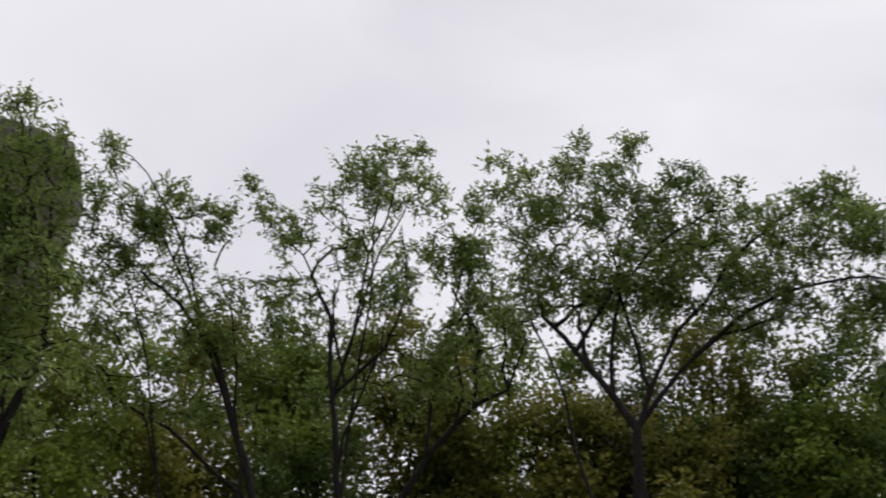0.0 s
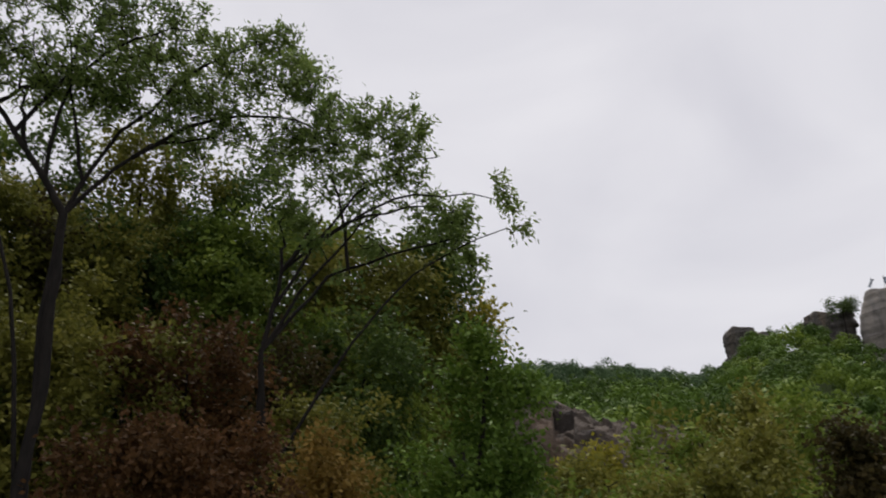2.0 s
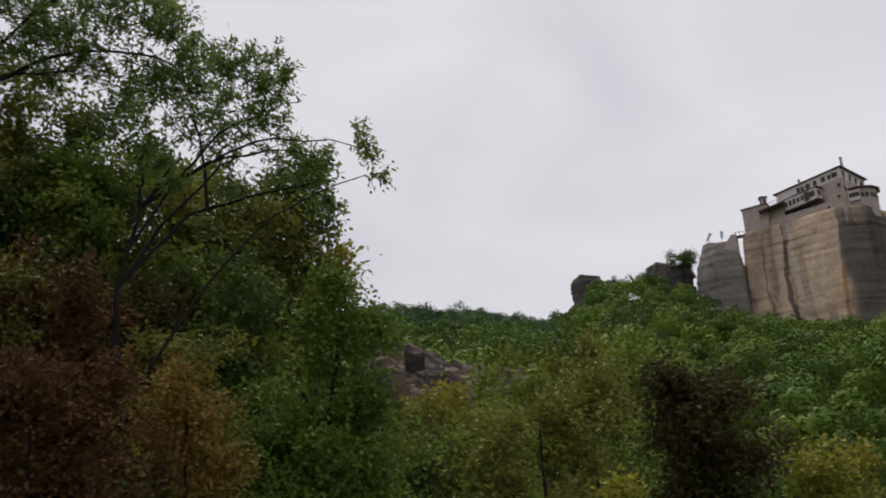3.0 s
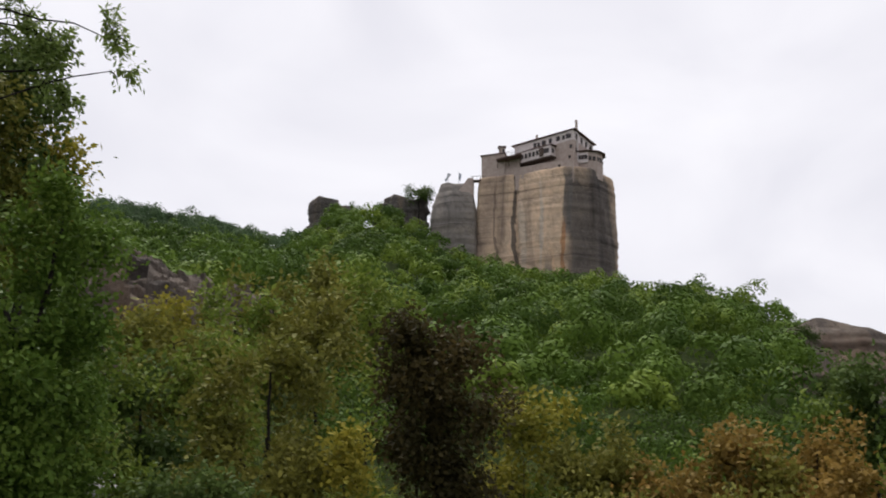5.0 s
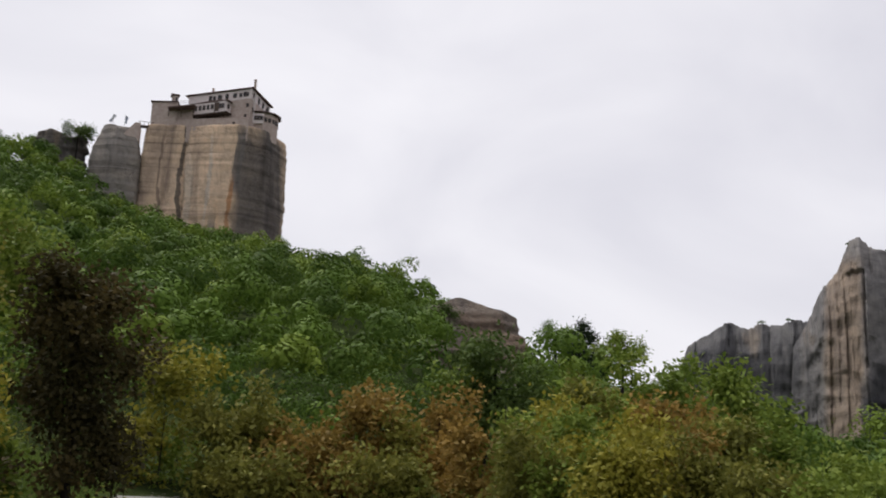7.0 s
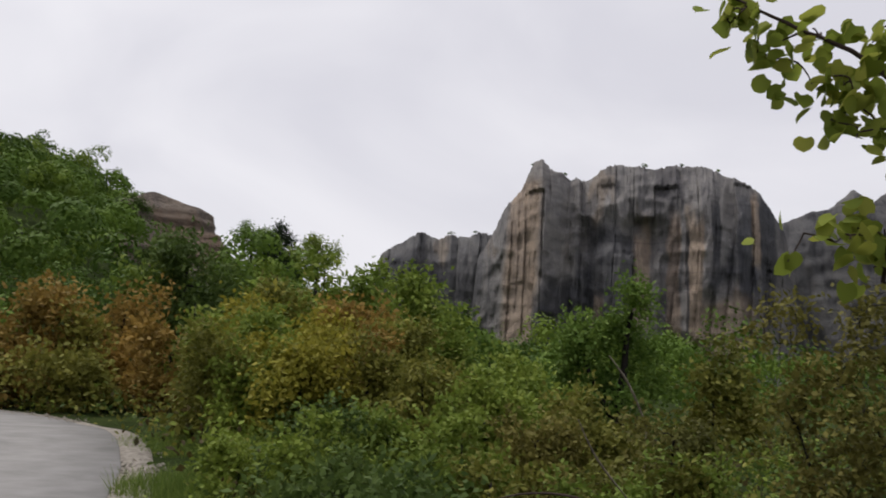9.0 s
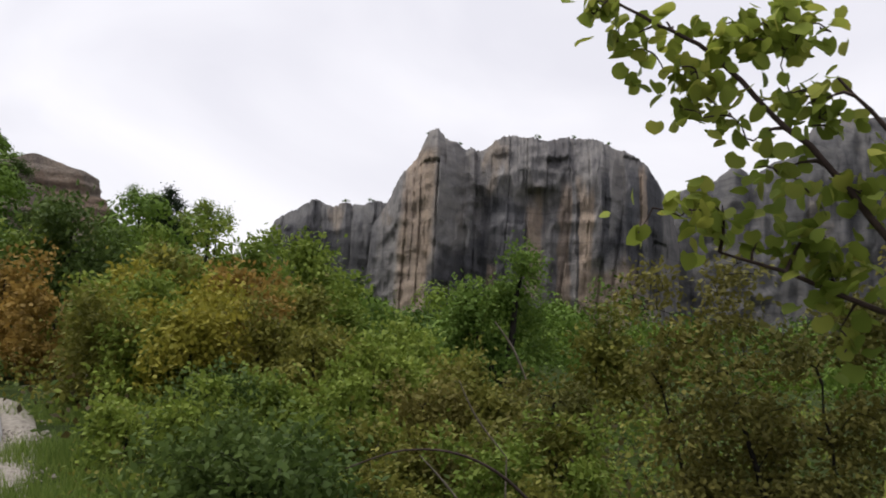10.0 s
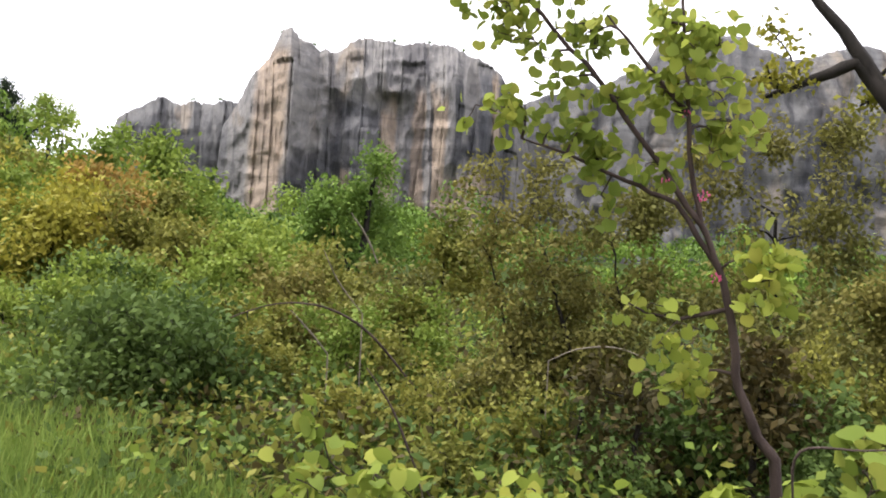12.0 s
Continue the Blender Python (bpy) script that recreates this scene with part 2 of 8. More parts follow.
# first mark: the right flank, its stain and its shading darkened in one colour
M_rock_mon = stained_face("banded_buff_sandstone", 0, (0.54, 0.41, 0.30), (0.39, 0.30, 0.23), (0.62, 0.45, 0.31), [
    # the thin mark at -6.0 paints the shade of the open crack
    (15.2, 7.0, 30, 87, (0.07, 0.068, 0.07)), (8.6, 1.5, 70, 88, (0.12, 0.112, 0.11)), (-6.0, 0.5, 30, 95, (0.085, 0.075, 0.07)), (-11.4, 0.35, 50, 80, (0.20, 0.15, 0.12)),
    (7.2, 0.5, 40, 74, (0.36, 0.19, 0.10)), (1.2, 0.5, 62, 86, (0.58, 0.50, 0.42)), (-4.4, 0.8, 52, 84, (0.54, 0.45, 0.36)), (-9.0, 1.2, 50, 66, (0.50, 0.35, 0.23)), (3.6, 1.0, 44, 62, (0.25, 0.22, 0.2))], 0.7, 0.55, 12.0)
M_rock_grey = stained_face("grey_lichened_sandstone", -5, (0.21, 0.19, 0.172), (0.16, 0.15, 0.145), (0.30, 0.255, 0.215), [], 0.6, 0.58, 40.0)
# near-black of the water streaks, also painted in for shaded recess and cave
BUFF, SHADE_AND_STREAK, SLATE = (0.26, 0.205, 0.162), (0.04, 0.041, 0.048), (0.075, 0.076, 0.085)
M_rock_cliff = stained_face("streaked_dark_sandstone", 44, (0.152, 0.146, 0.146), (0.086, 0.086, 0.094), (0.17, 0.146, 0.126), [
    # buff arete face, coloured paler as its lit side
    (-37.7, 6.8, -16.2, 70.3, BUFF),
    # two dark patches painted for the shaded recess beside the arete
    (-23.6, 5.3, -10.3, 38.2, SHADE_AND_STREAK),
    (-29.5, 2.9, -16.2, 28.7, SHADE_AND_STREAK),
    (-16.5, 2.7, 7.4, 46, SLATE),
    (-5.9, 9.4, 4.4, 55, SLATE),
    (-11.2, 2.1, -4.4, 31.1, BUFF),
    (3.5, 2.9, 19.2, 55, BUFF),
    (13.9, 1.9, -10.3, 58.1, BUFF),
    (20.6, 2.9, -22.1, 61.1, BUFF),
    (18, 0.5, 13.3, 58.1, SHADE_AND_STREAK),
    (28, 1.3, 40, 64.1, SHADE_AND_STREAK),
    # dark patch painted for the shade of the cave
    (29.5, 4.1, 32.3, 40.6, SHADE_AND_STREAK),
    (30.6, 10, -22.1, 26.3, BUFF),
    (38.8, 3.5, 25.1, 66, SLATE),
    (47, 3.5, 19.2, 61.1, SHADE_AND_STREAK),
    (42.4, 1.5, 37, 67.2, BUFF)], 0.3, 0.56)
M_rock_dark = stained_face("dark_lichened_sandstone", 34, (0.098, 0.097, 0.101), (0.058, 0.059, 0.066), (0.165, 0.145, 0.128), [], 0.35, 0.575, 90.0)
M_rock_boulder = rock_mat("brown_grey_boulder_stone", (0.21, 0.17, 0.14), (0.14, 0.118, 0.105), (0.075, 0.065, 0.06), (0.2, 0.145, 0.11), 0.9, 0.4, 0.56, beds_share=0.15)
M_rock_crest = rock_mat("dark_grey_crest_stone", (0.15, 0.135, 0.125), (0.105, 0.097, 0.092), (0.055, 0.052, 0.052), (0.17, 0.14, 0.115), 0.9, 0.4, 0.54, beds_share=0.5)
M_plaster = plain_mat("weathered_grey_masonry", (0.34, 0.27, 0.24), (0.46, 0.385, 0.345), 0.9, 0.9, 0.05)
M_white = plain_mat("pale_limewash", (0.55, 0.49, 0.48), (0.68, 0.62, 0.61), 0.7, 0.85, 0.02)
M_tile = plain_mat("dark_clay_tiles", (0.09, 0.06, 0.055), (0.17, 0.12, 0.11), 1.4, 0.85, 0.06)
M_timber = plain_mat("dark_timber", (0.06, 0.042, 0.035), (0.11, 0.08, 0.065), 2.5, 0.8, 0.02)
M_glass = plain_mat("dark_window_glass", (0.03, 0.032, 0.037), (0.05, 0.052, 0.06), 0.5, 0.15, 0.0)
M_steel = plain_mat("painted_steel", (0.35, 0.35, 0.36), (0.45, 0.45, 0.46), 3, 0.5, 0.0)
M_cloth = plain_mat("white_blue_cloth", (0.25, 0.3, 0.42), (0.7, 0.7, 0.72), 0.9, 0.9, 0.0)
M_flower = plain_mat("magenta_buds", (0.45, 0.06, 0.16), (0.6, 0.12, 0.25), 8, 0.6, 0.0)


# ---- mesh helpers ----
def mesh_of(name, verts, faces, mat, smooth=False):
    me = bpy.data.meshes.new(name)
    me.from_pydata(verts, [], faces)
    me.materials.append(mat)
    if smooth:
        me.shade_smooth()
    return me


def quads_mesh(name, v, mat, corners=4):
    """A mesh of separate polygons; v has shape (n, corners, 3)."""
    n = len(v)
    me = bpy.data.meshes.new(name)
    me.vertices.add(n * corners)
    me.vertices.foreach_set("co", np.asarray(v, np.float32).ravel())
    me.loops.add(n * corners)
    me.loops.foreach_set("vertex_index", np.arange(n * corners, dtype=np.int32))
    me.polygons.add(n)
    me.polygons.foreach_set("loop_start", np.arange(0, n * corners, corners, dtype=np.int32))
    me.materials.append(mat)
    me.update(calc_edges=True)
    return me


def part(name, bm, material, parent, label=""):
    """Links a bmesh or a mesh as one object under a thing or part."""
    if isinstance(bm, bmesh.types.BMesh):
        me = bpy.data.meshes.new(name)
        bm.to_mesh(me)
        bm.free()
        me.materials.append(material)
    else:
        me = bm
    ob = new(name, me)
    ob.parent = parent
    return tagged(ob, label)


def thing(name, at, label, category, group="", kind=""):
    ob = new(name)
    ob.location = at
    return tagged(ob, label, category, group, kind)


def polar(az, d, z=0.0):
    a = radians(az)
    return np.array([d * math.sin(a), d * math.cos(a), z])


# ---- the lie of the land: bearing, height at 12, 45 and 120 m, distance and height of the ridge ----
LAND = [
    (-180, 0.0, 1.0, 6.0, 400, 30.0), (-120, 0.8, 7.0, 20.0, 250, 45.0), (-90, 1.6, 8.5, 24.0, 220, 50.0),
    (-60, 1.6, 8.5, 25.0, 220, 55.0), (-35, 1.2, 6.5, 22.0, 300, 70.0), (-26, 0.8, 6.5, 22.0, 520, 143.0),
    (-20, 0.4, 6.0, 22.0, 560, 149.0), (-16, 0.2, 5.0, 21.0, 560, 139.0), (-13, 0.1, 4.5, 20.0, 300, 84.0), (-9, 0.1, 4.0, 19.5, 292, 83.0),
    (-6, 0.0, 3.5, 19.0, 288, 70.0), (-4, 0.0, 3.0, 18.5, 275, 60.0), (0, 0.0, 2.5, 18.0, 265, 55.0), (5, 0.0, 2.0, 18.0, 262, 49.0),
    (9, 0.0, 1.5, 17.0, 230, 40.5), (12.6, 0.0, 1.0, 15.5, 200, 31.0), (15, 0.0, 0.8, 13.5, 165, 20.0),
    (18, 0.0, 0.6, 12.0, 135, 13.0), (21, 0.0, 0.4, 8.5, 125, 8.5), (25, 0.0, 0.2, 6.0, 125, 6.0),
    (30, 0.0, 0.0, 0.5, 200, 1.0), (36, -0.1, -0.6, -1.5, 300, 2.0), (50, -0.3, -1.2, -3.0, 320, 0.0),
    (75, -0.4, -1.5, -3.0, 320, 0.0), (110, -0.2, -1.0, 0.0, 350, 10.0), (180, 0.0, 1.0, 6.0, 400, 30.0),
]
LAND_AZ = [row[0] for row in LAND]
LAND_COLUMNS = [np.array([row[k] for row in LAND], float) for k in range(1, 6)]


def ground_z(x, y):
    r, az = math.hypot(x, y), math.degrees(math.atan2(x, y))
    z12, z45, z120, rr, zr = (float(np.interp(az, LAND_AZ, c)) for c in LAND_COLUMNS)
    z = float(np.interp(r, [0, 5, 12, 28, 45, 120, rr, rr * 1.5, 2600], [0, 0, z12, z12 + 0.05 * (z45 - z12), z45, z120, max(zr, 0), zr * 0.75, 20]))
    bump = noise.noise(Vector((x * 0.05, y * 0.05, 3.1))) * min(max((r - 14) / 60, 0), 1) * 1.6
    bump += noise.noise(Vector((x * 0.4, y * 0.4, 1.3))) * 0.12 * min(max((r - 9) / 10, 0), 1)
    # grassy bank inside the bend of the road
    bump += 1.35 * math.exp(-((x + 3.9) ** 2 + (y - 22.0) ** 2) / 8.0)
    return z + bump


def build_ground():
    rings = [0.5, 2, 4, 6, 8, 10, 12, 14, 17, 20, 24, 28, 33, 38, 45, 52, 60, 70, 82, 95, 110, 125, 140, 155, 175, 195, 215, 235, 255, 275, 300, 340, 400, 480, 560, 650, 800, 1000, 1400, 2000, 3000, 4200]
    steps = 240
    verts = [(0, 0, 0)]
    for r in rings:
        for k in range(steps):
            a = 2 * math.pi * k / steps
            x, y = r * math.sin(a), r * math.cos(a)
            verts.append((x, y, ground_z(x, y)))
    faces = [(0, 1 + (k + 1) % steps, 1 + k) for k in range(steps)]
    for i in range(len(rings) - 1):
        for k in range(steps):
            a, b = 1 + i * steps, 1 + (i + 1) * steps
            k2 = (k + 1) % steps
            faces.append((a + k, a + k2, b + k2, b + k))
    tagged(new("ground", mesh_of("ground", verts, faces, M_soil, True)), "wooded valley floor and rising hillside", "ground", kind="structure")


build_ground()

# ---- road: comes past the camera, then bends away to the left ----
ROAD = [(-9.5, -40), (-7.0, -20), (-5.2, -8), (-3.2, 0), (-0.6, 8), (1.6, 15), (2.4, 20.5), (0.6, 25.5), (-5, 28.0), (-14, 29), (-26, 28)]


def road_strip(name, offsets, lift, mat, label, ragged=0.0):
    pts = []
    for k in range(len(ROAD) - 1):
        p0, p1, p2, p3 = (Vector(ROAD[min(max(k + j, 0), len(ROAD) - 1)]) for j in (-1, 0, 1, 2))
        for s in range(12):
            t = s / 12
            pts.append(0.5 * (2 * p1 + (p2 - p0) * t + (2 * p0 - 5 * p1 + 4 * p2 - p3) * t * t + (3 * p1 - p0 - 3 * p2 + p3) * t ** 3))
    verts, faces, n = [], [], len(offsets)
    for i, p in enumerate(pts):
        d = (pts[min(i + 1, len(pts) - 1)] - pts[max(i - 1, 0)]).normalized()
        side = Vector((d.y, -d.x))
        z = ground_z(p.x, p.y)
        for j, (o, h) in enumerate(offsets):
            o += ragged * noise.noise(Vector((i * 0.37, j * 7.1, 0))) if 0 < j < n - 1 or ragged else 0
            q = p + side * o
            verts.append((q.x, q.y, max(z, ground_z(q.x, q.y)) * 0.5 + z * 0.5 + lift + h))
        if i:
            for j in range(n - 1):
                a, b = (i - 1) * n + j, i * n + j
                faces.append((a, a + 1, b + 1, b))
    return tagged(new(name, mesh_of(name, verts, faces, mat, True)), label, "road", kind="structure")


road_strip("road", [(-2.6, -0.15), (-2.55, 0.05), (-1.2, 0.09), (0, 0.11), (1.2, 0.09), (2.55, 0.05), (2.6, -0.15)], 0.04, M_asphalt, "narrow pale grey asphalt road curving away")
road_strip("pavement", [(2.45, -0.2), (2.55, 0.03), (2.8, 0.06), (3.0, 0.03), (3.2, -0.2)], 0.02, M_gravel, "strip of loose pale gravel along the road edge", 0.12)


# ---- rocks ----
def loft_rock(plan, z0, z1, rings, per_edge, taper, rough, beds, seed, round_top=0.12, cracks=(), dome=0.35):
    """A rock body lofted over a closed plan, with level beds and weathering."""
    pts = []
    n = len(plan)
    for k in range(n):
        a, b = Vector(plan[k]), Vector(plan[(k + 1) % n])
        for s in range(per_edge):
            pts.append(a.lerp(b, s / per_edge))
    for _ in range(3):
        pts = [(pts[i - 1] + pts[i] * 2 + pts[(i + 1) % len(pts)]) / 4 for i in range(len(pts))]
    c = sum(pts, Vector((0, 0))) / len(pts)
    m = len(pts)
    verts, faces = [], []
    for i in range(rings + 1):
        v = i / rings
        z = z0 + (z1 - z0) * v
        grow = 1 + taper * (1 - v)
        cap = max(0.0, (v - (1 - round_top)) / round_top)
        grow *= math.sqrt(max(1 - dome * cap * cap, 0.0))
        for p in pts:
            d = p - c
            q = c + d * grow
            o = d.normalized()
            w = noise.noise(Vector((q.x * 0.09 + seed, q.y * 0.09, z * 0.05))) * rough
            w += noise.noise(Vector((q.x * 0.35 + seed, q.y * 0.35, z * 0.12))) * rough * 0.4
            w += (abs(noise.noise(Vector((q.x * 0.02, q.y * 0.02 + seed, z * 0.55)))) - 0.2) * beds
            w += noise.noise(Vector((q.x * 0.05, q.y * 0.05 + seed, z * 1.3))) * beds * 0.4
            for cx, wide, deep in cracks:
                off = q.x - cx - 0.25 * math.sin(z * 0.3)
                w -= deep * math.exp(-(off / wide) ** 2) if d.y < 0 else 0
            q = q + o * w
            verts.append((q.x, q.y, z + (noise.noise(Vector((q.x * 0.2, q.y * 0.2, seed))) * 1.8 if i == rings else 0)))
    for i in range(rings):
        for k in range(m):
            a, b = i * m + k, i * m + (k + 1) % m
            faces.append((a, b, b + m, a + m))
    top = len(verts)
    verts.append((c.x, c.y, z1 + 0.8))
    for k in range(m):
        faces.append((rings * m + k, rings * m + (k + 1) % m, top))
    return verts, faces


def rock(name, label, mat, *args, **kw):
    v, f = loft_rock(*args, **kw)
    return tagged(new(name, mesh_of(name, v, f, mat, True)), label, "rock")


def cliff_wall(name, label, mat, profile, base_z, depth, steps, rings, seed, flute=2.7, back=70.0, folds=()):
    """A broad rock wall. profile rows: bearing, distance, crest elevation in degrees."""
    profile = [(a - 1.1, d, e + 0.036 * (a - 43) - 0.05) for a, d, e in profile]
    az = np.linspace(profile[0][0], profile[-1][0], steps)
    dist = np.interp(az, [p[0] for p in profile], [p[1] for p in profile])
    el = np.interp(az, [p[0] for p in profile], [p[2] for p in profile])
    verts, faces = [], []
    cols = rings + 6
    for i in range(steps):
        d = dist[i]
        crest = d * math.tan(radians(el[i])) + 1.5
        crest += noise.noise(Vector((az[i] * 2.2, seed, 0))) * 0.7 + noise.noise(Vector((az[i] * 7.0, seed, 4))) * 0.9
        for j in range(cols):
            v = min(j / rings, 1.0)
            z = base_z + (crest - base_z) * v
            s = az[i] + 0.12 * math.sin(z * 0.07 + seed)
            # columns of unequal breadth stand proud of one another, with narrow clefts between
            u = s * 0.95 + 0.5 * noise.noise(Vector((s * 0.6, z * 0.01, seed)))
            col, part_of = math.floor(u), u - math.floor(u)
            step_a = noise.cell(Vector((col + 0.5, math.floor(z / 46 + 0.6 * noise.cell(Vector((col + 0.5, seed, 0.5)))) + 0.5, seed)))
            step_b = noise.cell(Vector((math.floor(u * 2.7) + 0.5, math.floor(z / 21) + 0.5, seed + 4)))
            out = (step_a - 0.5) * flute * 0.8 + (step_b - 0.5) * flute * 0.22
            out += max(0.0, 0.07 - min(part_of, 1 - part_of)) * flute * 4
            out += noise.noise(Vector((s * 0.35, z * 0.012, seed))) * flute * 2.0
            out += noise.noise(Vector((s * 3.2, z * 0.10, seed + 2))) * flute * 0.35
            out += noise.noise(Vector((s * 6.5, z * 0.26, seed + 1))) * flute * 0.2
            out += abs(noise.noise(Vector((s * 0.6, z * 0.16, seed + 19)))) * flute * 0.8
            hollow = noise.noise(Vector((s * 0.9 + 7, z * 0.05, seed + 3)))
            out += max(0.0, hollow - 0.18) * flute * 4.0
            out += float(np.interp(az[i], [f[0] for f in folds], [f[1] for f in folds])) * (1.0 - 0.35 * v) if folds else 0.0
            lean = (1 - v) * -9 + depth * max(0.0, v - 0.72) ** 2 * 6
            dd = d + out + lean + (back * (j - rings) / 5 if j > rings else 0)
            a = radians(az[i])
            verts.append((dd * math.sin(a), dd * math.cos(a), z - (3.0 * (j - rings) ** 1.2 if j > rings else 0)))
    for i in range(steps - 1):
        for j in range(cols - 1):
            a = i * cols + j
            faces.append((a, a + cols, a + cols + 1, a + 1))
    return tagged(new(name, mesh_of(name, verts, faces, mat, True)), label, "cliff")


rock("monastery_rock", "sheer banded sandstone pillar carrying the monastery", M_rock_mon,
     [(-16.5, 266), (-4, 262.5), (8.8, 257), (16.0, 260), (22.6, 270), (21, 288), (6, 300), (-12, 296), (-17, 280)], 42, 89.8, 120, 26, 0.07, 0.8, 0.4, 2.0, round_top=0.03, cracks=((-6.0, 0.55, 1.6), (-11.5, 0.4, 0.6), (4.0, 0.4, 0.5), (8.6, 0.4, 0.5)))
rock("rock_spur", "rounded grey sandstone spur beside the pillar", M_rock_grey,
     [(-30, 266), (-24, 263), (-17.5, 264), (-16.8, 272), (-18, 284), (-28, 284), (-31, 275)], 48, 87.5, 60, 14, 0.06, 0.9, 0.9, 11.0, round_top=0.3, dome=0.6)
for seed, (az, d, w, h, zb) in enumerate([(-13.0, 288, 4.4, 9.6, 78), (-12.1, 287, 4.5, 7, 78), (-9.4, 284, 4.5, 8, 78), (-8.6, 283, 5.5, 9, 78), (-7.6, 281, 4, 9, 77)]):
    c = polar(az, d)
    rock("rock_outcrop", "jagged dark grey rock outcrop on the wooded crest", M_rock_crest,
         [(c[0] - w, c[1]), (c[0] - w * 0.3, c[1] - w * 0.8), (c[0] + w * 0.7, c[1] - w * 0.6), (c[0] + w, c[1] + w * 0.5), (c[0], c[1] + w)], zb - 6, zb + h, 30, 8, 0.3, 2.4, 2.2, 20.0 + seed, round_top=0.25, dome=0.4)

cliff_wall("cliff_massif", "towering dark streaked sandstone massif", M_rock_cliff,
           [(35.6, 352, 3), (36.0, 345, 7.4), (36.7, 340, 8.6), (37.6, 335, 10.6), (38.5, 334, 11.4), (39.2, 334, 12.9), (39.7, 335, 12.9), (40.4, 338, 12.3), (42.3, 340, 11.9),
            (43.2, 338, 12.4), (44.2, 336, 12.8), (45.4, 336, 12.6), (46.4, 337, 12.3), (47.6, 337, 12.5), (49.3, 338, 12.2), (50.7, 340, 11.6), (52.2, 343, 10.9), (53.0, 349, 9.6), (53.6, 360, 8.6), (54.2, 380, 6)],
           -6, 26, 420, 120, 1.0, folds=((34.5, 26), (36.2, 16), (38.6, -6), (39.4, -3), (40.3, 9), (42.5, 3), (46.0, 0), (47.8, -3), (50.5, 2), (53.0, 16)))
cliff_wall("cliff_shoulder", "lower grey rock shoulder beside the massif", M_rock_dark,
           [(29.0, 398, 2), (29.5, 390, 5.2), (30.2, 384, 7.2), (31.2, 380, 7.9), (32.6, 378, 8.6), (33.6, 378, 8.2), (34.4, 378, 8.5), (35.4, 378, 8.3), (36.2, 378, 8.6), (37.5, 380, 8.2), (38.5, 382, 8)],
           -6, 22, 170, 70, 31.0, flute=2.4)
cliff_wall("cliff_ridge", "hazy dark cliffs farther along the valley", M_rock_dark,
           [(52.0, 430, 8), (54.5, 425, 9.2), (56.2, 420, 9.6), (57.2, 415, 10.4), (58.2, 415, 9.6), (59.3, 410, 10.6), (60.6, 405, 10.8), (61.5, 400, 12.4), (63.5, 398, 12.8), (66, 398, 12.4), (69, 400, 11), (73, 405, 11.6), (78, 410, 9), (82, 420, 4)],
           -6, 24, 200, 50, 47.0)
rock("rock_tower", "tall dark rock tower rising behind the trees", M_rock_crest,
     [(-192, -30), (-176, -36), (-164, -30), (-160, -18), (-164, -9), (-178, -5.5), (-194, -14)], 20, 118, 60, 12, 0.12, 2.2, 1.0, 61.0, round_top=0.12)
for seed, (az, d, w, dp, h, zb) in enumerate([(15.9, 122, 8.0, 6, 5.4, 14.8), (18.2, 117, 5.0, 4.5, 4.4, 11.6), (19.7, 108, 4.2, 4, 2.8, 8.4)]):
    c = polar(az, d)
    rock("boulder", "large weathered brown-grey boulder on the slope", M_rock_boulder,
         [(c[0] - w, c[1] + 1), (c[0] - w * 0.6, c[1] - dp * 0.8), (c[0] + w * 0.5, c[1] - dp), (c[0] + w, c[1]), (c[0] + w * 0.5, c[1] + dp), (c[0] - w * 0.5, c[1] + dp)], zb - 5, zb + h, 40, 14, 0.3, 2.9, 1.5, 70.0 + seed, round_top=0.35, dome=0.5)


def scree_slab():
    """A bare tilted slab of broken rock among the trees."""
    verts, faces = [], []
    nu, nv = 130, 64
    for i in range(nu):
        for j in range(nv):
            u, v = i / (nu - 1), j / (nv - 1)
            az = -26.5 + 11.0 * u
            d = 46 + 7 * v
            edge = min(u, 1 - u, v + 0.05) * 6
            z = 1.6 + d * math.tan(radians(13.9 - 3.4 * u - 2.3 * (1 - v))) - max(0, 0.5 - edge) * 3
            p = polar(az, d, z)
            z += noise.noise(Vector((p[0] * 0.7, p[1] * 0.7, 5))) * 0.45
            z += noise.cell(Vector((p[0] * 0.9 + p[1] * 0.4, p[1] * 0.8, 9.5))) * 0.55 + noise.cell(Vector((p[0] * 2.1 - p[1] * 0.9, p[1] * 1.7, 3.5))) * 0.35
            verts.append((p[0], p[1], z))
    for i in range(nu - 1):
        for j in range(nv - 1):
            a = i * nv + j
            faces.append((a, a + nv, a + nv + 1, a + 1))
    b = len(verts)
    verts += [(x, y, z - 6) for x, y, z in verts]
    for i in range(nu - 1):
        faces.append((i * nv, b + i * nv, b + (i + 1) * nv, (i + 1) * nv))
        faces.append((i * nv + nv - 1, (i + 1) * nv + nv - 1, b + (i + 1) * nv + nv - 1, b + i * nv + nv - 1))
    for j in range(nv - 1):
        faces.append((j, j + 1, b + j + 1, b + j))
        e = (nu - 1) * nv
        faces.append((e + j, b + e + j, b + e + j + 1, e + j + 1))
    tagged(new("rock_slab", mesh_of("rock_slab", verts, faces, M_rock_boulder)), "bare tilted slab of broken grey-brown rock", "rock")


scree_slab()


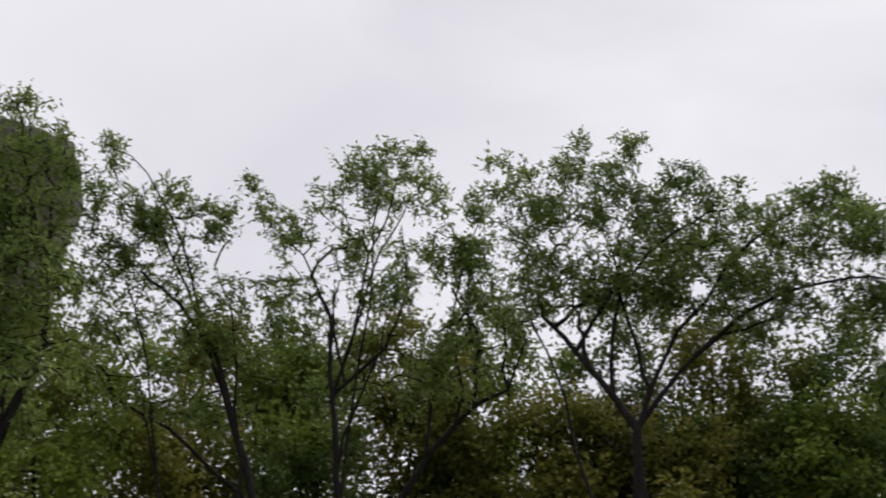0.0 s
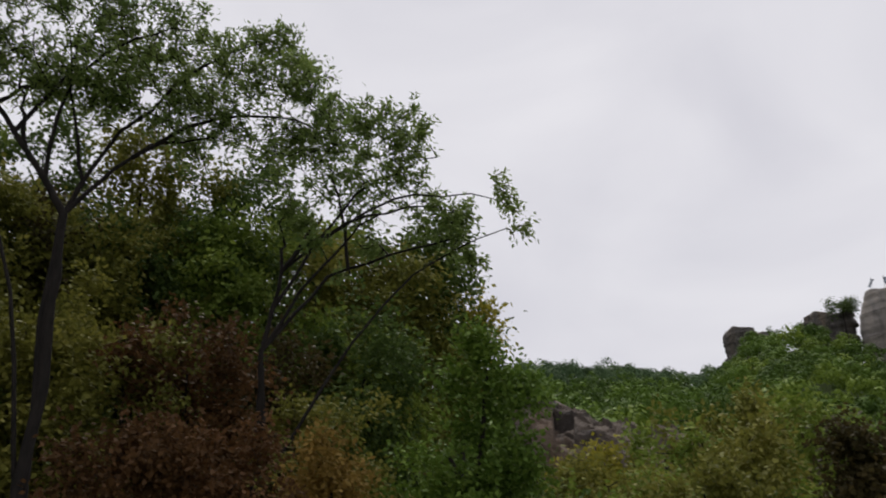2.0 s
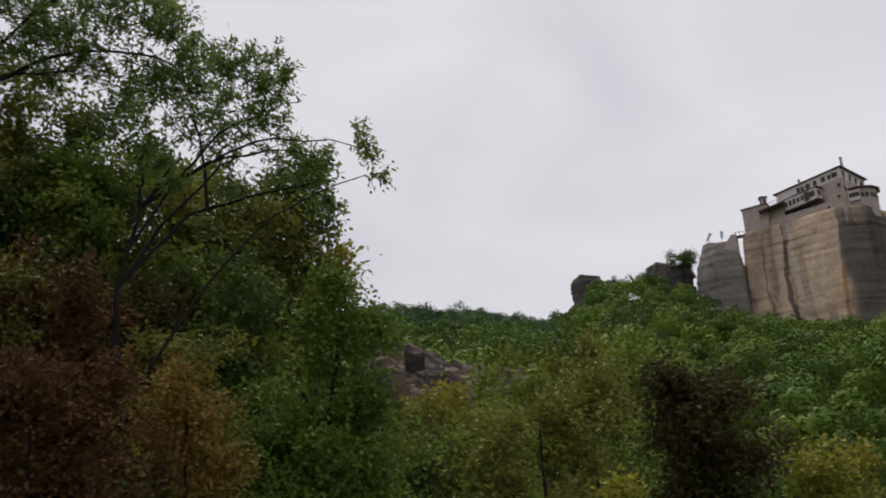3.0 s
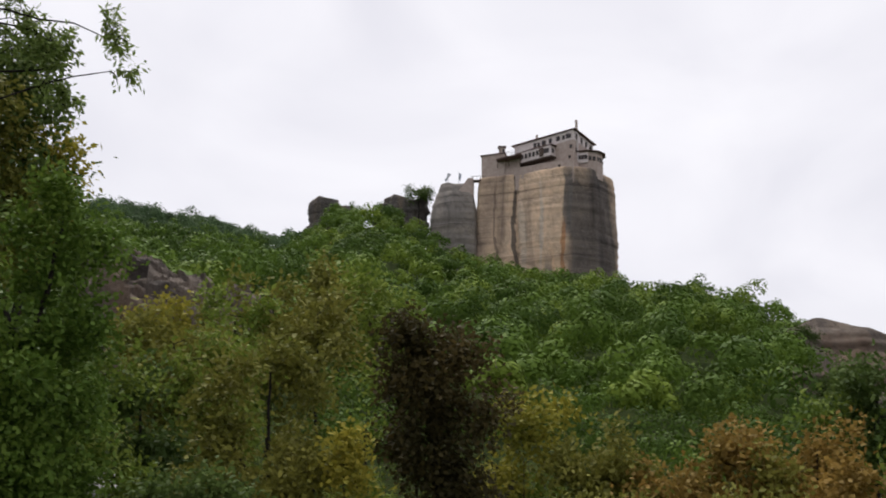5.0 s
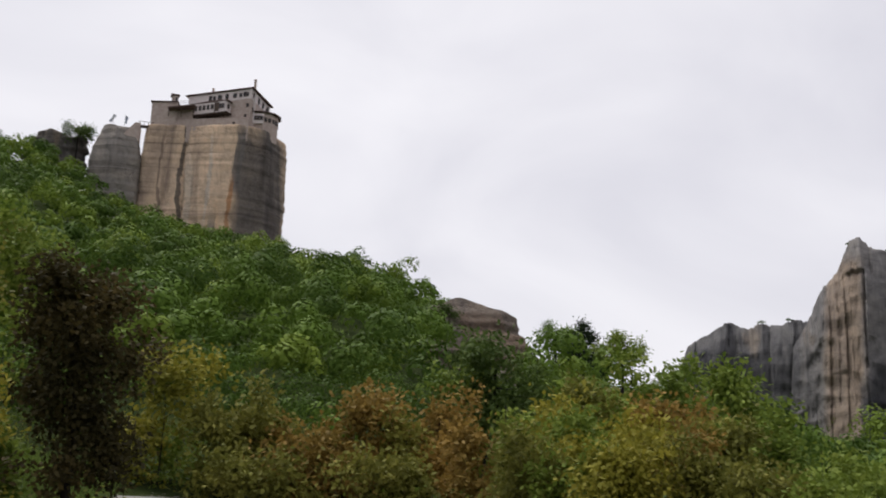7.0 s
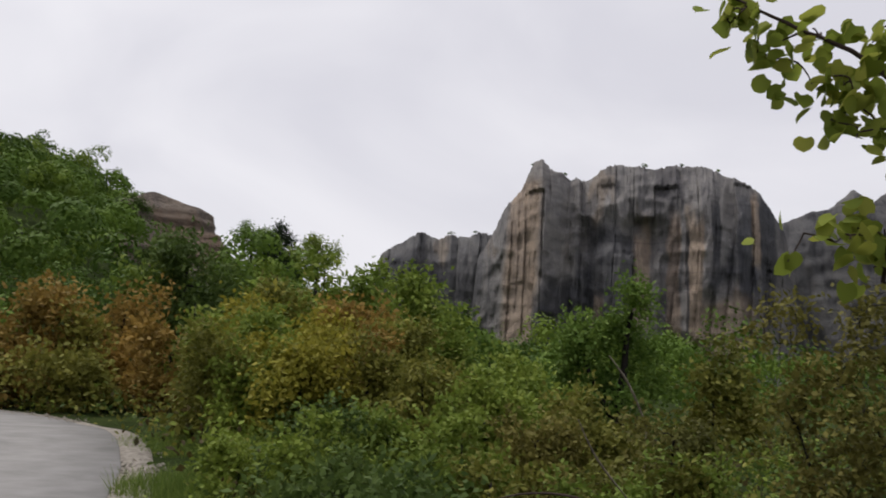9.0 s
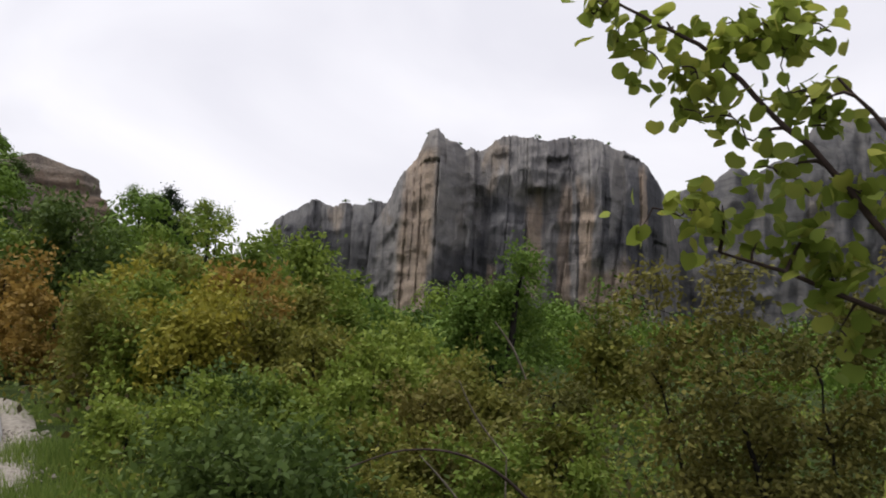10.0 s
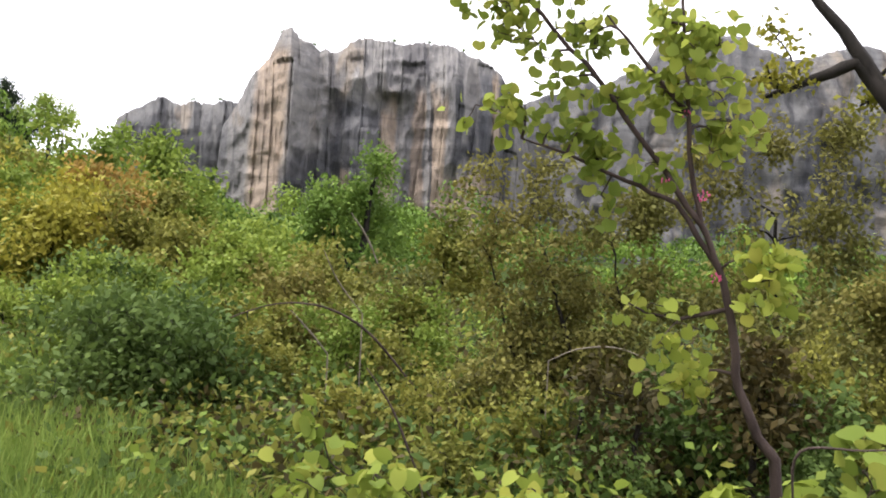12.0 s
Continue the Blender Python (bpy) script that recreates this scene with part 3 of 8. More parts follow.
# ---- monastery on the pillar ----
def prism(poly, z0, z1):
    bm = bmesh.new()
    lo = [bm.verts.new((x, y, z0)) for x, y in poly]
    hi = [bm.verts.new((x, y, z1)) for x, y in poly]
    n = len(poly)
    for k in range(n):
        bm.faces.new((lo[k], lo[(k + 1) % n], hi[(k + 1) % n], hi[k]))
    bm.faces.new(hi)
    bm.faces.new(lo[::-1])
    bmesh.ops.recalc_face_normals(bm, faces=bm.faces)
    return bm


def swollen(poly, by):
    c = sum((Vector(p) for p in poly), Vector((0, 0))) / len(poly)
    return [tuple(Vector(p) + (Vector(p) - c).normalized() * by) for p in poly]


def hip_roof(poly, z, rise, over, name, root):
    """A tiled roof with an overhanging eave and courses of tiles."""
    eave = swollen(poly, over)
    c = sum((Vector(p) for p in poly), Vector((0, 0))) / len(poly)
    bm = bmesh.new()
    rows = 5
    rings = []
    for k in range(rows + 1):
        t = k / rows
        for dz in ((0.0, 0.14) if k else (0.0, 0.22)):
            rings.append([bm.verts.new((*(Vector(p).lerp(c, t * 0.82)), z + rise * t + dz)) for p in eave])
    for a, b in zip(rings[:-1], rings[1:]):
        for i in range(len(eave)):
            j = (i + 1) % len(eave)
            bm.faces.new((a[i], a[j], b[j], b[i]))
    bm.faces.new(rings[-1])
    bm.faces.new(rings[0][::-1])
    bmesh.ops.recalc_face_normals(bm, faces=bm.faces)
    return part(name, bm, M_tile, root, "dark clay tile roof with wide eaves")


def wall_window(root, a, b, t, z, w, h):
    """A small window let into the wall that runs from a to b, at the share t of its length."""
    a, b = Vector(a), Vector(b)
    d = (b - a).normalized()
    o = Vector((d.y, -d.x))
    p = a.lerp(b, t)
    holder = None
    for name, mat, grow_by, out, thick in (("window", M_timber, 0.12, 0.06, 0.16), ("pane", M_glass, -0.06, 0.12, 0.06)):
        q = p + o * out
        hw, hh = w / 2 + grow_by, h / 2 + grow_by
        bm = bmesh.new()
        bmesh.ops.create_cube(bm, size=1.0)
        m = Matrix.Translation((q.x, q.y, z)) @ Matrix(((d.x, o.x, 0, 0), (d.y, o.y, 0, 0), (0, 0, 1, 0), (0, 0, 0, 1))) @ Matrix.Diagonal((hw * 2, thick, hh * 2, 1))
        bmesh.ops.transform(bm, matrix=m, verts=bm.verts)
        if holder is None:
            holder = part(name, bm, mat, root)
        else:
            part(name, bm, mat, holder)


def box_part(name, root, p, size, mat, turn=0.0, label=""):
    bm = bmesh.new()
    bmesh.ops.create_cube(bm, size=1.0)
    bmesh.ops.transform(bm, matrix=pose(*p, 0, 0, turn) @ Matrix.Diagonal((*size, 1)), verts=bm.verts)
    bmesh.ops.bevel(bm, geom=bm.edges[:], offset=min(size) * 0.08, segments=1, affect="EDGES")
    return part(name, bm, mat, root, label)


def block(name, label, poly, z0, z1, mat, rise, over, windows=(), roof=True):
    root = thing(name, (0, 0, 0.1), label, "building", "monastery buildings")
    part("wall", prism(poly, z0, z1), mat, root)
    if roof:
        hip_roof(poly, z1, rise, over, "roof", root)
    for edge, t, z, w, h in windows:
        wall_window(root, poly[edge], poly[(edge + 1) % len(poly)], t, z, w, h)
    return root


# corners run anticlockwise seen from above: left end, near corner, right end, far corner
K, L, R = Vector((10.9, 258.5)), Vector((-5.9, 271.0)), Vector((17.0, 272.0))
MAIN = [tuple(L), tuple(K), tuple(R), tuple(L + R - K)]
main = block("monastery_main_building", "three-storey pinkish grey monastery house with tiled roof", MAIN, 86, 100.0, M_plaster, 1.8, 1.1,
             [(0, t, 98.4, 0.75, 1.0) for t in (0.42, 0.52, 0.62, 0.74, 0.84, 0.94)] + [(1, t, 97.9, 0.8, 1.1) for t in (0.15, 0.38, 0.6, 0.82)] + [(1, t, 94.3, 0.7, 1.0) for t in (0.12, 0.3)] + [(0, 0.955, 95.2, 0.6, 0.9), (0, 0.93, 92.2, 0.5, 0.7)])
part("wall_band", prism([tuple(Vector(p)) for p in swollen(MAIN, 0.1)], 97.1, 99.95), M_white, main, "limewashed upper storey")
for edge, t in [(0, 0.36), (0, 0.5), (0, 0.62), (0, 0.75), (0, 0.9), (1, 0.12), (1, 0.38), (1, 0.62), (1, 0.86)]:
    wall_window(main, swollen(MAIN, 0.2)[edge], swollen(MAIN, 0.2)[edge + 1], t, 98.5, 0.8, 1.1)
box_part("chimney", main, (11.9, 261.2, 102.0), (0.7, 0.7, 3.6), M_plaster)
box_part("chimney", main, (0.6, 268.6, 101.6), (0.7, 0.7, 1.6), M_plaster)
box_part("downpipe", main, (12.0, 260.3, 95.5), (0.35, 0.35, 9.0), M_white)

along = (K - L).normalized()
out = Vector((along.y, -along.x))
b0, b1 = L + along * 3.2 + out * 0.2, L + along * 14.5 + out * 0.2
BAY = [tuple(b0 + out * 2.2), tuple(b1 + out * 2.2), tuple(b1 - out * 0.6), tuple(b0 - out * 0.6)]
bay = block("gallery", "jettied white timber gallery with small windows and dark roof", BAY, 93.2, 96.3, M_white, 0.9, 0.7,
            [(0, t, 94.9, 0.62, 1.15) for t in (0.12, 0.24, 0.36, 0.48, 0.60, 0.84, 0.92)] + [(1, 0.4, 94.9, 0.6, 1.1)])
box_part("door", bay, (*((b0 + (b1 - b0) * 0.73) + out * 2.25), 94.8), (1.5, 0.2, 2.6), M_timber, math.degrees(math.atan2(along.y, along.x)), "dark balcony door")
for t in np.linspace(0.03, 0.97, 9):
    p = b0 + (b1 - b0) * float(t) + out * 1.2
    box_part("bracket", bay, (p.x, p.y, 92.6), (0.25, 1.9, 0.5), M_timber, math.degrees(math.atan2(along.y, along.x)))
part("floor_beam", prism(swollen(BAY, 0.35), 92.85, 93.2), M_timber, bay, "dark timber floor beams")

ac = Vector((14.6, 265.4))
APSE = [tuple(ac + Vector((math.cos(a) * 4.8, math.sin(a) * 5.2))) for a in (radians(x) for x in (170, 205, 240, 272, 304, 336, 10, 60, 120))]
apse = block("apse_house", "rounded grey apse with an upper row of windows and dark eaves", APSE, 86, 94.0, M_plaster, 1.0, 0.9,
             [(e, t, 92.0, 0.6, 1.0) for e in (1, 2, 3, 4, 5) for t in (0.25, 0.7)])
oriel = swollen(APSE, 0.55)
part("oriel", prism([oriel[1], oriel[2], oriel[3], tuple(Vector(APSE[3]) * 0.999), APSE[2], APSE[1]], 90.6, 93.4), M_white, apse, "limewashed projecting oriel")
for e in (1, 2):
    for t in (0.2, 0.5, 0.8):
        wall_window(apse, oriel[e], oriel[e + 1], t, 92.2, 0.6, 1.0)
block("terrace_house", "bare stone retaining house below the gallery", [(-14.6, 268.0), (-4.5, 263.2), (10.5, 256.9), (15.5, 268), (-2, 280), (-13, 279)], 84, 90.8, M_plaster, 0, 0, [(1, 0.75, 89.2, 0.5, 0.7), (1, 0.5, 88.6, 0.5, 0.7)], roof=False)
CHAPEL = [(-15.6, 266.6), (-8.8, 264.6), (-7.6, 273), (-14.8, 274.5)]
chapel = block("chapel", "small plain grey chapel with a tiled roof", CHAPEL, 84, 95.6, M_plaster, 1.0, 0.5)
box_part("belfry", chapel, (-9.6, 266.6, 96.6), (1.7, 1.7, 2.6), M_plaster, 10)
box_part("belfry_cap", chapel, (-9.6, 266.6, 98.1), (2.3, 2.3, 0.4), M_tile, 10)
# flat dark panels stand in for the shade inside the belfry arches
for s in (-0.45, 0.45):
    box_part("arch_opening", chapel, (-9.6 + s, 265.72, 96.8), (0.5, 0.12, 1.2), M_glass, 10)
block("link_house", "low plain grey wall joining chapel and main house", [(-9.4, 265.9), (-4.4, 264.9), (-4.2, 271.0), (-9.0, 272.0)], 84, 93.9, M_plaster, 0.7, 0.4)
canopy = thing("terrace_canopy", (0, 0, 0.1), "dark tiled lean-to canopy above the terrace", "canopy")
bm = prism([(-11.2, 262.6), (-4.0, 261.2), (-3.6, 264.6), (-10.8, 266.0)], 0, 0.3)
for v in bm.verts:
    v.co.z += 93.0 + (v.co.x + 11.2) * 0.16
part("roof", bm, M_tile, canopy)
for x, y in ((-10.8, 263.0), (-7.5, 262.3), (-4.3, 261.7)):
    box_part("post", canopy, (x, y, 92.0), (0.2, 0.2, 2.6), M_timber)
railing = thing("railing", (0, 0, 0.1), "thin metal terrace railing", "railing")
for k in range(9):
    box_part("post", railing, (-8.2 + 0.55 * k, 264.0 - 0.12 * k, 95.2 + 0.06 * k), (0.07, 0.07, 1.1), M_steel)
for h in (0.0, 0.5):
    box_part("bar", railing, (-6.0, 263.5, 95.75 + 0.12 - h), (4.6, 0.07, 0.07), M_steel, -12)

# the way across from the spur: a sloping stone gatehouse wall and a plank bridge
gate = thing("gatehouse", (0, 0, 1.2), "sloping stone gatehouse wall on the spur", "building", "monastery buildings")
bm = bmesh.new()
side = [(-23.4, 82.3), (-18.0, 82.3), (-18.0, 87.6), (-19.4, 87.6)]
f0 = [bm.verts.new((x, 265.4, z)) for x, z in side]
f1 = [bm.verts.new((x, 269.5, z)) for x, z in side]
bm.faces.new(f0)
bm.faces.new(f1[::-1])
for k in range(4):
    bm.faces.new((f0[k], f1[k], f1[(k + 1) % 4], f0[(k + 1) % 4]))
bmesh.ops.recalc_face_normals(bm, faces=bm.faces)
part("wall", bm, M_plaster, gate)
bridge = thing("footbridge", (0, 0, 1.2), "short timber footbridge across the cleft", "bridge")
box_part("deck", bridge, (-16.6, 266.5, 86.9), (4.4, 1.6, 0.4), M_timber)
for x in (-18.2, -17.1, -16.0, -15.0):
    box_part("post", bridge, (x, 265.8, 87.6), (0.1, 0.1, 1.2), M_timber)
box_part("handrail", bridge, (-16.6, 265.8, 88.2), (4.2, 0.1, 0.1), M_timber)
for x, lean in ((-25.4, 8), (-22.3, -6)):
    pole = thing("flagpole", (x, 267, 85.2), "thin flagpole with a hanging flag", "flagpole", "flagpoles on the spur")
    bm = bmesh.new()
    bmesh.ops.create_cone(bm, cap_ends=True, segments=8, radius1=0.07, radius2=0.05, depth=6)
    bmesh.ops.translate(bm, verts=bm.verts, vec=(0, 0, 3))
    part("pole", bm, M_steel, pole)
    v = [(0.05 + 0.8 * u * (1 - 0.5 * w) - 1.1 * (lean > 0) * w, 0.12 * math.sin(u * 9 + w * 4), 5.8 - 2.2 * w - 0.5 * u) for u in np.linspace(0, 1, 6) for w in np.linspace(0, 1, 6)]
    fc = [(i * 6 + j, i * 6 + j + 1, i * 6 + j + 7, i * 6 + j + 6) for i in range(5) for j in range(5)]
    part("flag", mesh_of("flag", v, fc, M_cloth), M_cloth, pole, "white and blue cloth flag")


# ---- plants ----
def tube(verts, faces, path, radii, sides):
    """Adds a tapered tube along a path to the lists."""
    base = len(verts)
    for i, p in enumerate(path):
        d = (path[min(i + 1, len(path) - 1)] - path[max(i - 1, 0)])
        d = d / (np.linalg.norm(d) + 1e-9)
        a = np.cross(d, (0.31, 0.87, 0.38))
        a /= np.linalg.norm(a) + 1e-9
        b = np.cross(d, a)
        for k in range(sides):
            w = 2 * math.pi * k / sides
            verts.append(tuple(p + (a * math.cos(w) + b * math.sin(w)) * radii[i]))
    for i in range(len(path) - 1):
        for k in range(sides):
            k2 = (k + 1) % sides
            faces.append((base + i * sides + k, base + i * sides + k2, base + (i + 1) * sides + k2, base + (i + 1) * sides + k))


def limb_tubes(paths, radii, sides):
    """Vertices and faces of many four-point tubes at once."""
    p, r = np.array(paths), np.array(radii)
    n = len(p)
    d = np.gradient(p, axis=1)
    d /= np.linalg.norm(d, axis=2, keepdims=True) + 1e-9
    a = np.cross(d, np.array((0.31, 0.87, 0.38)))
    a /= np.linalg.norm(a, axis=2, keepdims=True) + 1e-9
    b = np.cross(d, a)
    w = 2 * math.pi * np.arange(sides) / sides
    v = p[:, :, None] + (a[:, :, None] * np.cos(w)[:, None] + b[:, :, None] * np.sin(w)[:, None]) * r[:, :, None, None]
    k = np.arange(sides)
    k2 = (k + 1) % sides
    ring = np.stack([k, k2, k2 + sides, k + sides], 1)
    f = (np.arange(n) * 4 * sides)[:, None, None, None] + (np.arange(3) * sides)[:, None, None] + ring
    return v.reshape(-1, 3), f.reshape(-1, 4)


def leaf_quads(rng, at, way, length, width, droop=0.25, shape="lance"):
    """Leaves at the points, pointing roughly the ways given."""
    n = len(at)
    d = way + rng.normal(0, 0.75, (n, 3))
    d[:, 2] -= droop
    d /= np.linalg.norm(d, axis=1, keepdims=True) + 1e-9
    s = np.cross(d, rng.normal(0, 1, (n, 3)) + np.array((0, 0, 1.2)))
    s /= np.linalg.norm(s, axis=1, keepdims=True) + 1e-9
    u = np.cross(s, d)
    ln = (length * rng.uniform(0.6, 1.25, n))[:, None]
    wd = (width * rng.uniform(0.7, 1.2, n))[:, None]
    if shape == "round":
        out = []
        for a, b in ((0, 0), (-0.12, 0.3), (0.15, 0.5), (0.5, 0.52), (0.8, 0.34), (1.0, 0), (0.8, -0.34), (0.5, -0.52), (0.15, -0.5), (-0.12, -0.3)):
            out.append(at + d * ln * a + s * wd * b + u * ln * (0.16 * abs(b) * 2 - 0.10 * a * a))
        return np.stack(out, 1)
    return np.stack([at, at + d * ln * 0.45 + s * wd * 0.5 + u * ln * 0.06, at + d * ln, at + d * ln * 0.45 - s * wd * 0.5 + u * ln * 0.06], 1)


def grow(rng, trunk, lobes, twigs, thick, sprays=7):
    """Branches that join the trunk to points spread through the lobes. Returns limb paths with radii, and twig ends."""
    nodes = [np.array(p, float) for p in trunk]
    lobes = np.array(lobes, float)
    area = lobes[:, 3] * lobes[:, 4]
    pick = rng.choice(len(lobes), twigs, p=area / area.sum())
    d = rng.normal(0, 1, (twigs, 3))
    d /= np.linalg.norm(d, axis=1, keepdims=True)
    rad = rng.uniform(0.15, 1.0, twigs) ** 0.45 * rng.choice([1.0, 1.0, 1.0, 1.2], twigs)
    size = np.stack([lobes[pick, 3], lobes[pick, 3], lobes[pick, 4]], 1)
    # twigs gather in sprays, with gaps between them
    k = max(int(twigs / sprays), 6)
    heart = rng.integers(0, k, twigs)
    seat = (lobes[pick, :3] + d * size * rad[:, None])[:k]
    tight = np.minimum(size[:k].min(axis=1), 0.9) * 0.27
    ends = seat[heart] + rng.normal(0, 1, (twigs, 3)) * tight[heart][:, None]
    root = nodes[-1] if len(nodes) > 1 else nodes[0]
    order = np.argsort(np.linalg.norm(ends - root, axis=1))
    bank = np.zeros((len(nodes) + twigs * 3, 3))
    level = np.zeros(len(bank))
    count = len(nodes)
    bank[:count] = nodes
    for k in range(count):
        level[k] = thick * (1 - 0.55 * k / max(count - 1, 1))
    limbs = []
    ways = np.zeros((twigs, 3))
    for i in order:
        e = ends[i]
        gap = np.linalg.norm(bank[:count] - e, axis=1) + 0.6 * np.maximum(0, bank[:count, 2] - e[2])
        j = int(np.argmin(gap))
        s = bank[j]
        g = e - s
        span = np.linalg.norm(g) + 1e-6
        sag = np.array((0, 0, 0.10 * span)) + rng.normal(0, 0.10 * span, 3)
        m1, m2 = s + g * 0.35 + sag * 0.9, s + g * 0.7 + sag * 0.7
        r0 = min(level[j] * 0.62, 0.035 * span + 0.004)
        limbs.append(([s, m1, m2, e], [r0, r0 * 0.75, r0 * 0.5, r0 * 0.22]))
        for q, w in ((m1, 0.75), (m2, 0.5), (e, 0.25)):
            bank[count], level[count] = q, r0 * w
            count += 1
        ways[i] = (e - m2) / (np.linalg.norm(e - m2) + 1e-6)
    return limbs, ends, ways


def plant(name, label, category, leaf, length, width, cover, lobes, trunks, thick=0.08, bark=None, group="", seed=0, shape="lance", spread=None, per_twig=30, twig_sides=3, drop=True, droop=0.25, finest=0.003, loose=0.24, sprays=7):
    """A tree or bush: a tapered trunk with limbs, and a crown of separate leaves on its twigs."""
    rng = np.random.default_rng(seed + 17)
    if category in ("bush", "shrub", "bramble"):
        # fill out the skirts down to the ground
        mid = float(np.median([b[2] for b in lobes]))
        lobes = list(lobes)
        for x, y, z, rx, rz in [b for b in lobes if b[2] <= mid]:
            low = ground_z(x, y)
            if z - rz > low + 0.25:
                lobes.append((x, y, max((low + z) / 2, z - 1.6), rx, max(rz, min((z - low) * 0.45, 1.0))))
    lob = np.array(lobes, float)
    area = math.pi * float((lob[:, 3] * lob[:, 4]).sum())
    count = int(cover * area / (0.5 * length * width))
    twigs = max(int(count / per_twig), 12)
    foot = np.array(trunks[0][0], float)
    if drop:
        foot[2] = ground_z(foot[0], foot[1]) - 0.05
    root = thing(name, tuple(foot), label, category, group)
    bark = bark or M_bark
    stems, verts, faces = [], [], []
    for order, t in enumerate(trunks):
        stout = thick * (1.0 if order == 0 or len(t) == 2 else 0.55)
        path = [np.array(p, float) for p in t]
        if order == 0 or np.linalg.norm(path[0][:2] - np.array(trunks[0][0][:2])) < 0.02:
            path = [foot] + path
        fine = []
        for a, b in zip(path[:-1], path[1:]):
            for s in range(4):
                fine.append(a + (b - a) * s / 4 + rng.normal(0, 0.012 * np.linalg.norm(b - a), 3) * (s > 0))
        fine.append(path[-1])
        tube(verts, faces, [p - foot for p in fine], [stout * (1 - 0.78 * i / len(fine)) for i in range(len(fine))], 8)
        stems += fine
    if category == "tree" and group == "trees on the bank":
        # several slender limbs fork low and reach into the crown
        for q in rng.permutation(len(lobes))[:7]:
            a, b = stems[int(rng.integers(3, max(len(stems) // 2, 4)))], np.array(lobes[q][:3], float)
            fine = [a + (b - a) * w + np.array((0, 0, 0.16)) * math.sin(math.pi * w) * np.linalg.norm(b - a) + rng.normal(0, 0.035, 3) * (0 < w < 1) for w in np.linspace(0, 1, 9)]
            tube(verts, faces, [p - foot for p in fine], [thick * 0.42 * (1 - 0.75 * w) for w in np.linspace(0, 1, 9)], 6)
            stems += fine[2:]
    limbs, ends, ways = grow(rng, stems, lobes, twigs, thick, sprays)
    lv, lf = limb_tubes([p for p, _ in limbs], np.maximum([r for _, r in limbs], finest), twig_sides)
    faces += (lf + len(verts)).tolist()
    verts += (lv - foot).tolist()
    part("trunk", mesh_of("trunk", verts, faces, bark, True), bark, root)
    n = twigs * per_twig
    idx = np.repeat(np.arange(twigs), per_twig)
    reach = spread or max(length * 4.0, 0.2)
    along = rng.uniform(-1.0, 0.55, n)[:, None] * reach
    at = ends[idx] + ways[idx] * along + rng.normal(0, reach * loose, (n, 3)) - foot
    q = leaf_quads(rng, at, ways[idx] * 0.8, length, width, droop, shape)
    part("crown", quads_mesh("crown", q, leaf, q.shape[1]), leaf, root)
    return root


# ---- trees and bushes: lobes are centre, breadth and height; trunks are paths ----
plant("tree", "almond tree with dark crooked limbs on the bank", "tree", M_leaf_tree, 0.07, 0.0266, 2.5,
      [(-8.7, -0.12, 8.12, 0.26, 0.21), (-8.67, -0.05, 7.67, 0.51, 0.29), (-9.04, 0.22, 7.75, 0.35, 0.35), (-8.94, 0.04, 7.07, 0.51, 0.45), (-8.62, 0.39, 6.32, 0.47, 0.42), (-8.9, 0.55, 6.9, 0.28, 0.39),
      (-8.8, -0.36, 7.1, 0.56, 0.51), (-8.55, 0.08, 5.96, 0.62, 0.46), (-9.1, 0.7, 5.9, 0.49, 0.32), (-8.55, 0.49, 5.23, 0.6, 0.3)],
      [[(-8.93, 0.61, 4.32), (-8.93, 0.73, 5.39), (-8.94, 0.79, 5.85), (-8.93, 0.58, 6.61), (-8.9, 0.21, 7.37)]], 0.062, group="trees on the bank", spread=0.2, loose=0.14, per_twig=15, finest=0.007, seed=0)
plant("tree", "almond tree with thin spring foliage on the bank", "tree", M_leaf_tree, 0.0819, 0.0311, 1.88,
      [(-10.91, 0.81, 9.51, 0.21, 0.21), (-10.95, 0.84, 8.97, 0.43, 0.32), (-10.88, 1.48, 8.9, 0.5, 0.28), (-10.96, 2.01, 8.79, 0.5, 0.36), (-11.13, 0.96, 8.36, 0.57, 0.42), (-11.29, 1.54, 8.31, 0.57, 0.43),
      (-10.7, 2.3, 8.14, 0.55, 0.41), (-11.05, 2.14, 7.56, 0.75, 0.41), (-11.09, 1.27, 7.33, 0.54, 0.41), (-10.64, 2.72, 7.3, 0.53, 0.46), (-10.27, 1.8, 6.39, 0.8, 0.37), (-11.31, 2.83, 6.87, 0.75, 0.41)],
      [[(-10.7, 3.28, 5.33), (-10.81, 2.74, 6.64), (-10.84, 2.53, 7.11), (-10.9, 2.04, 7.61), (-10.93, 1.5, 7.93)], [(-10.7, 3.28, 5.33), (-10.88, 2.23, 6.07), (-10.93, 1.56, 6.33), (-10.94, 1.23, 6.66)]], 0.055, group="trees on the bank", spread=0.2, loose=0.14, per_twig=15, finest=0.007, seed=1)
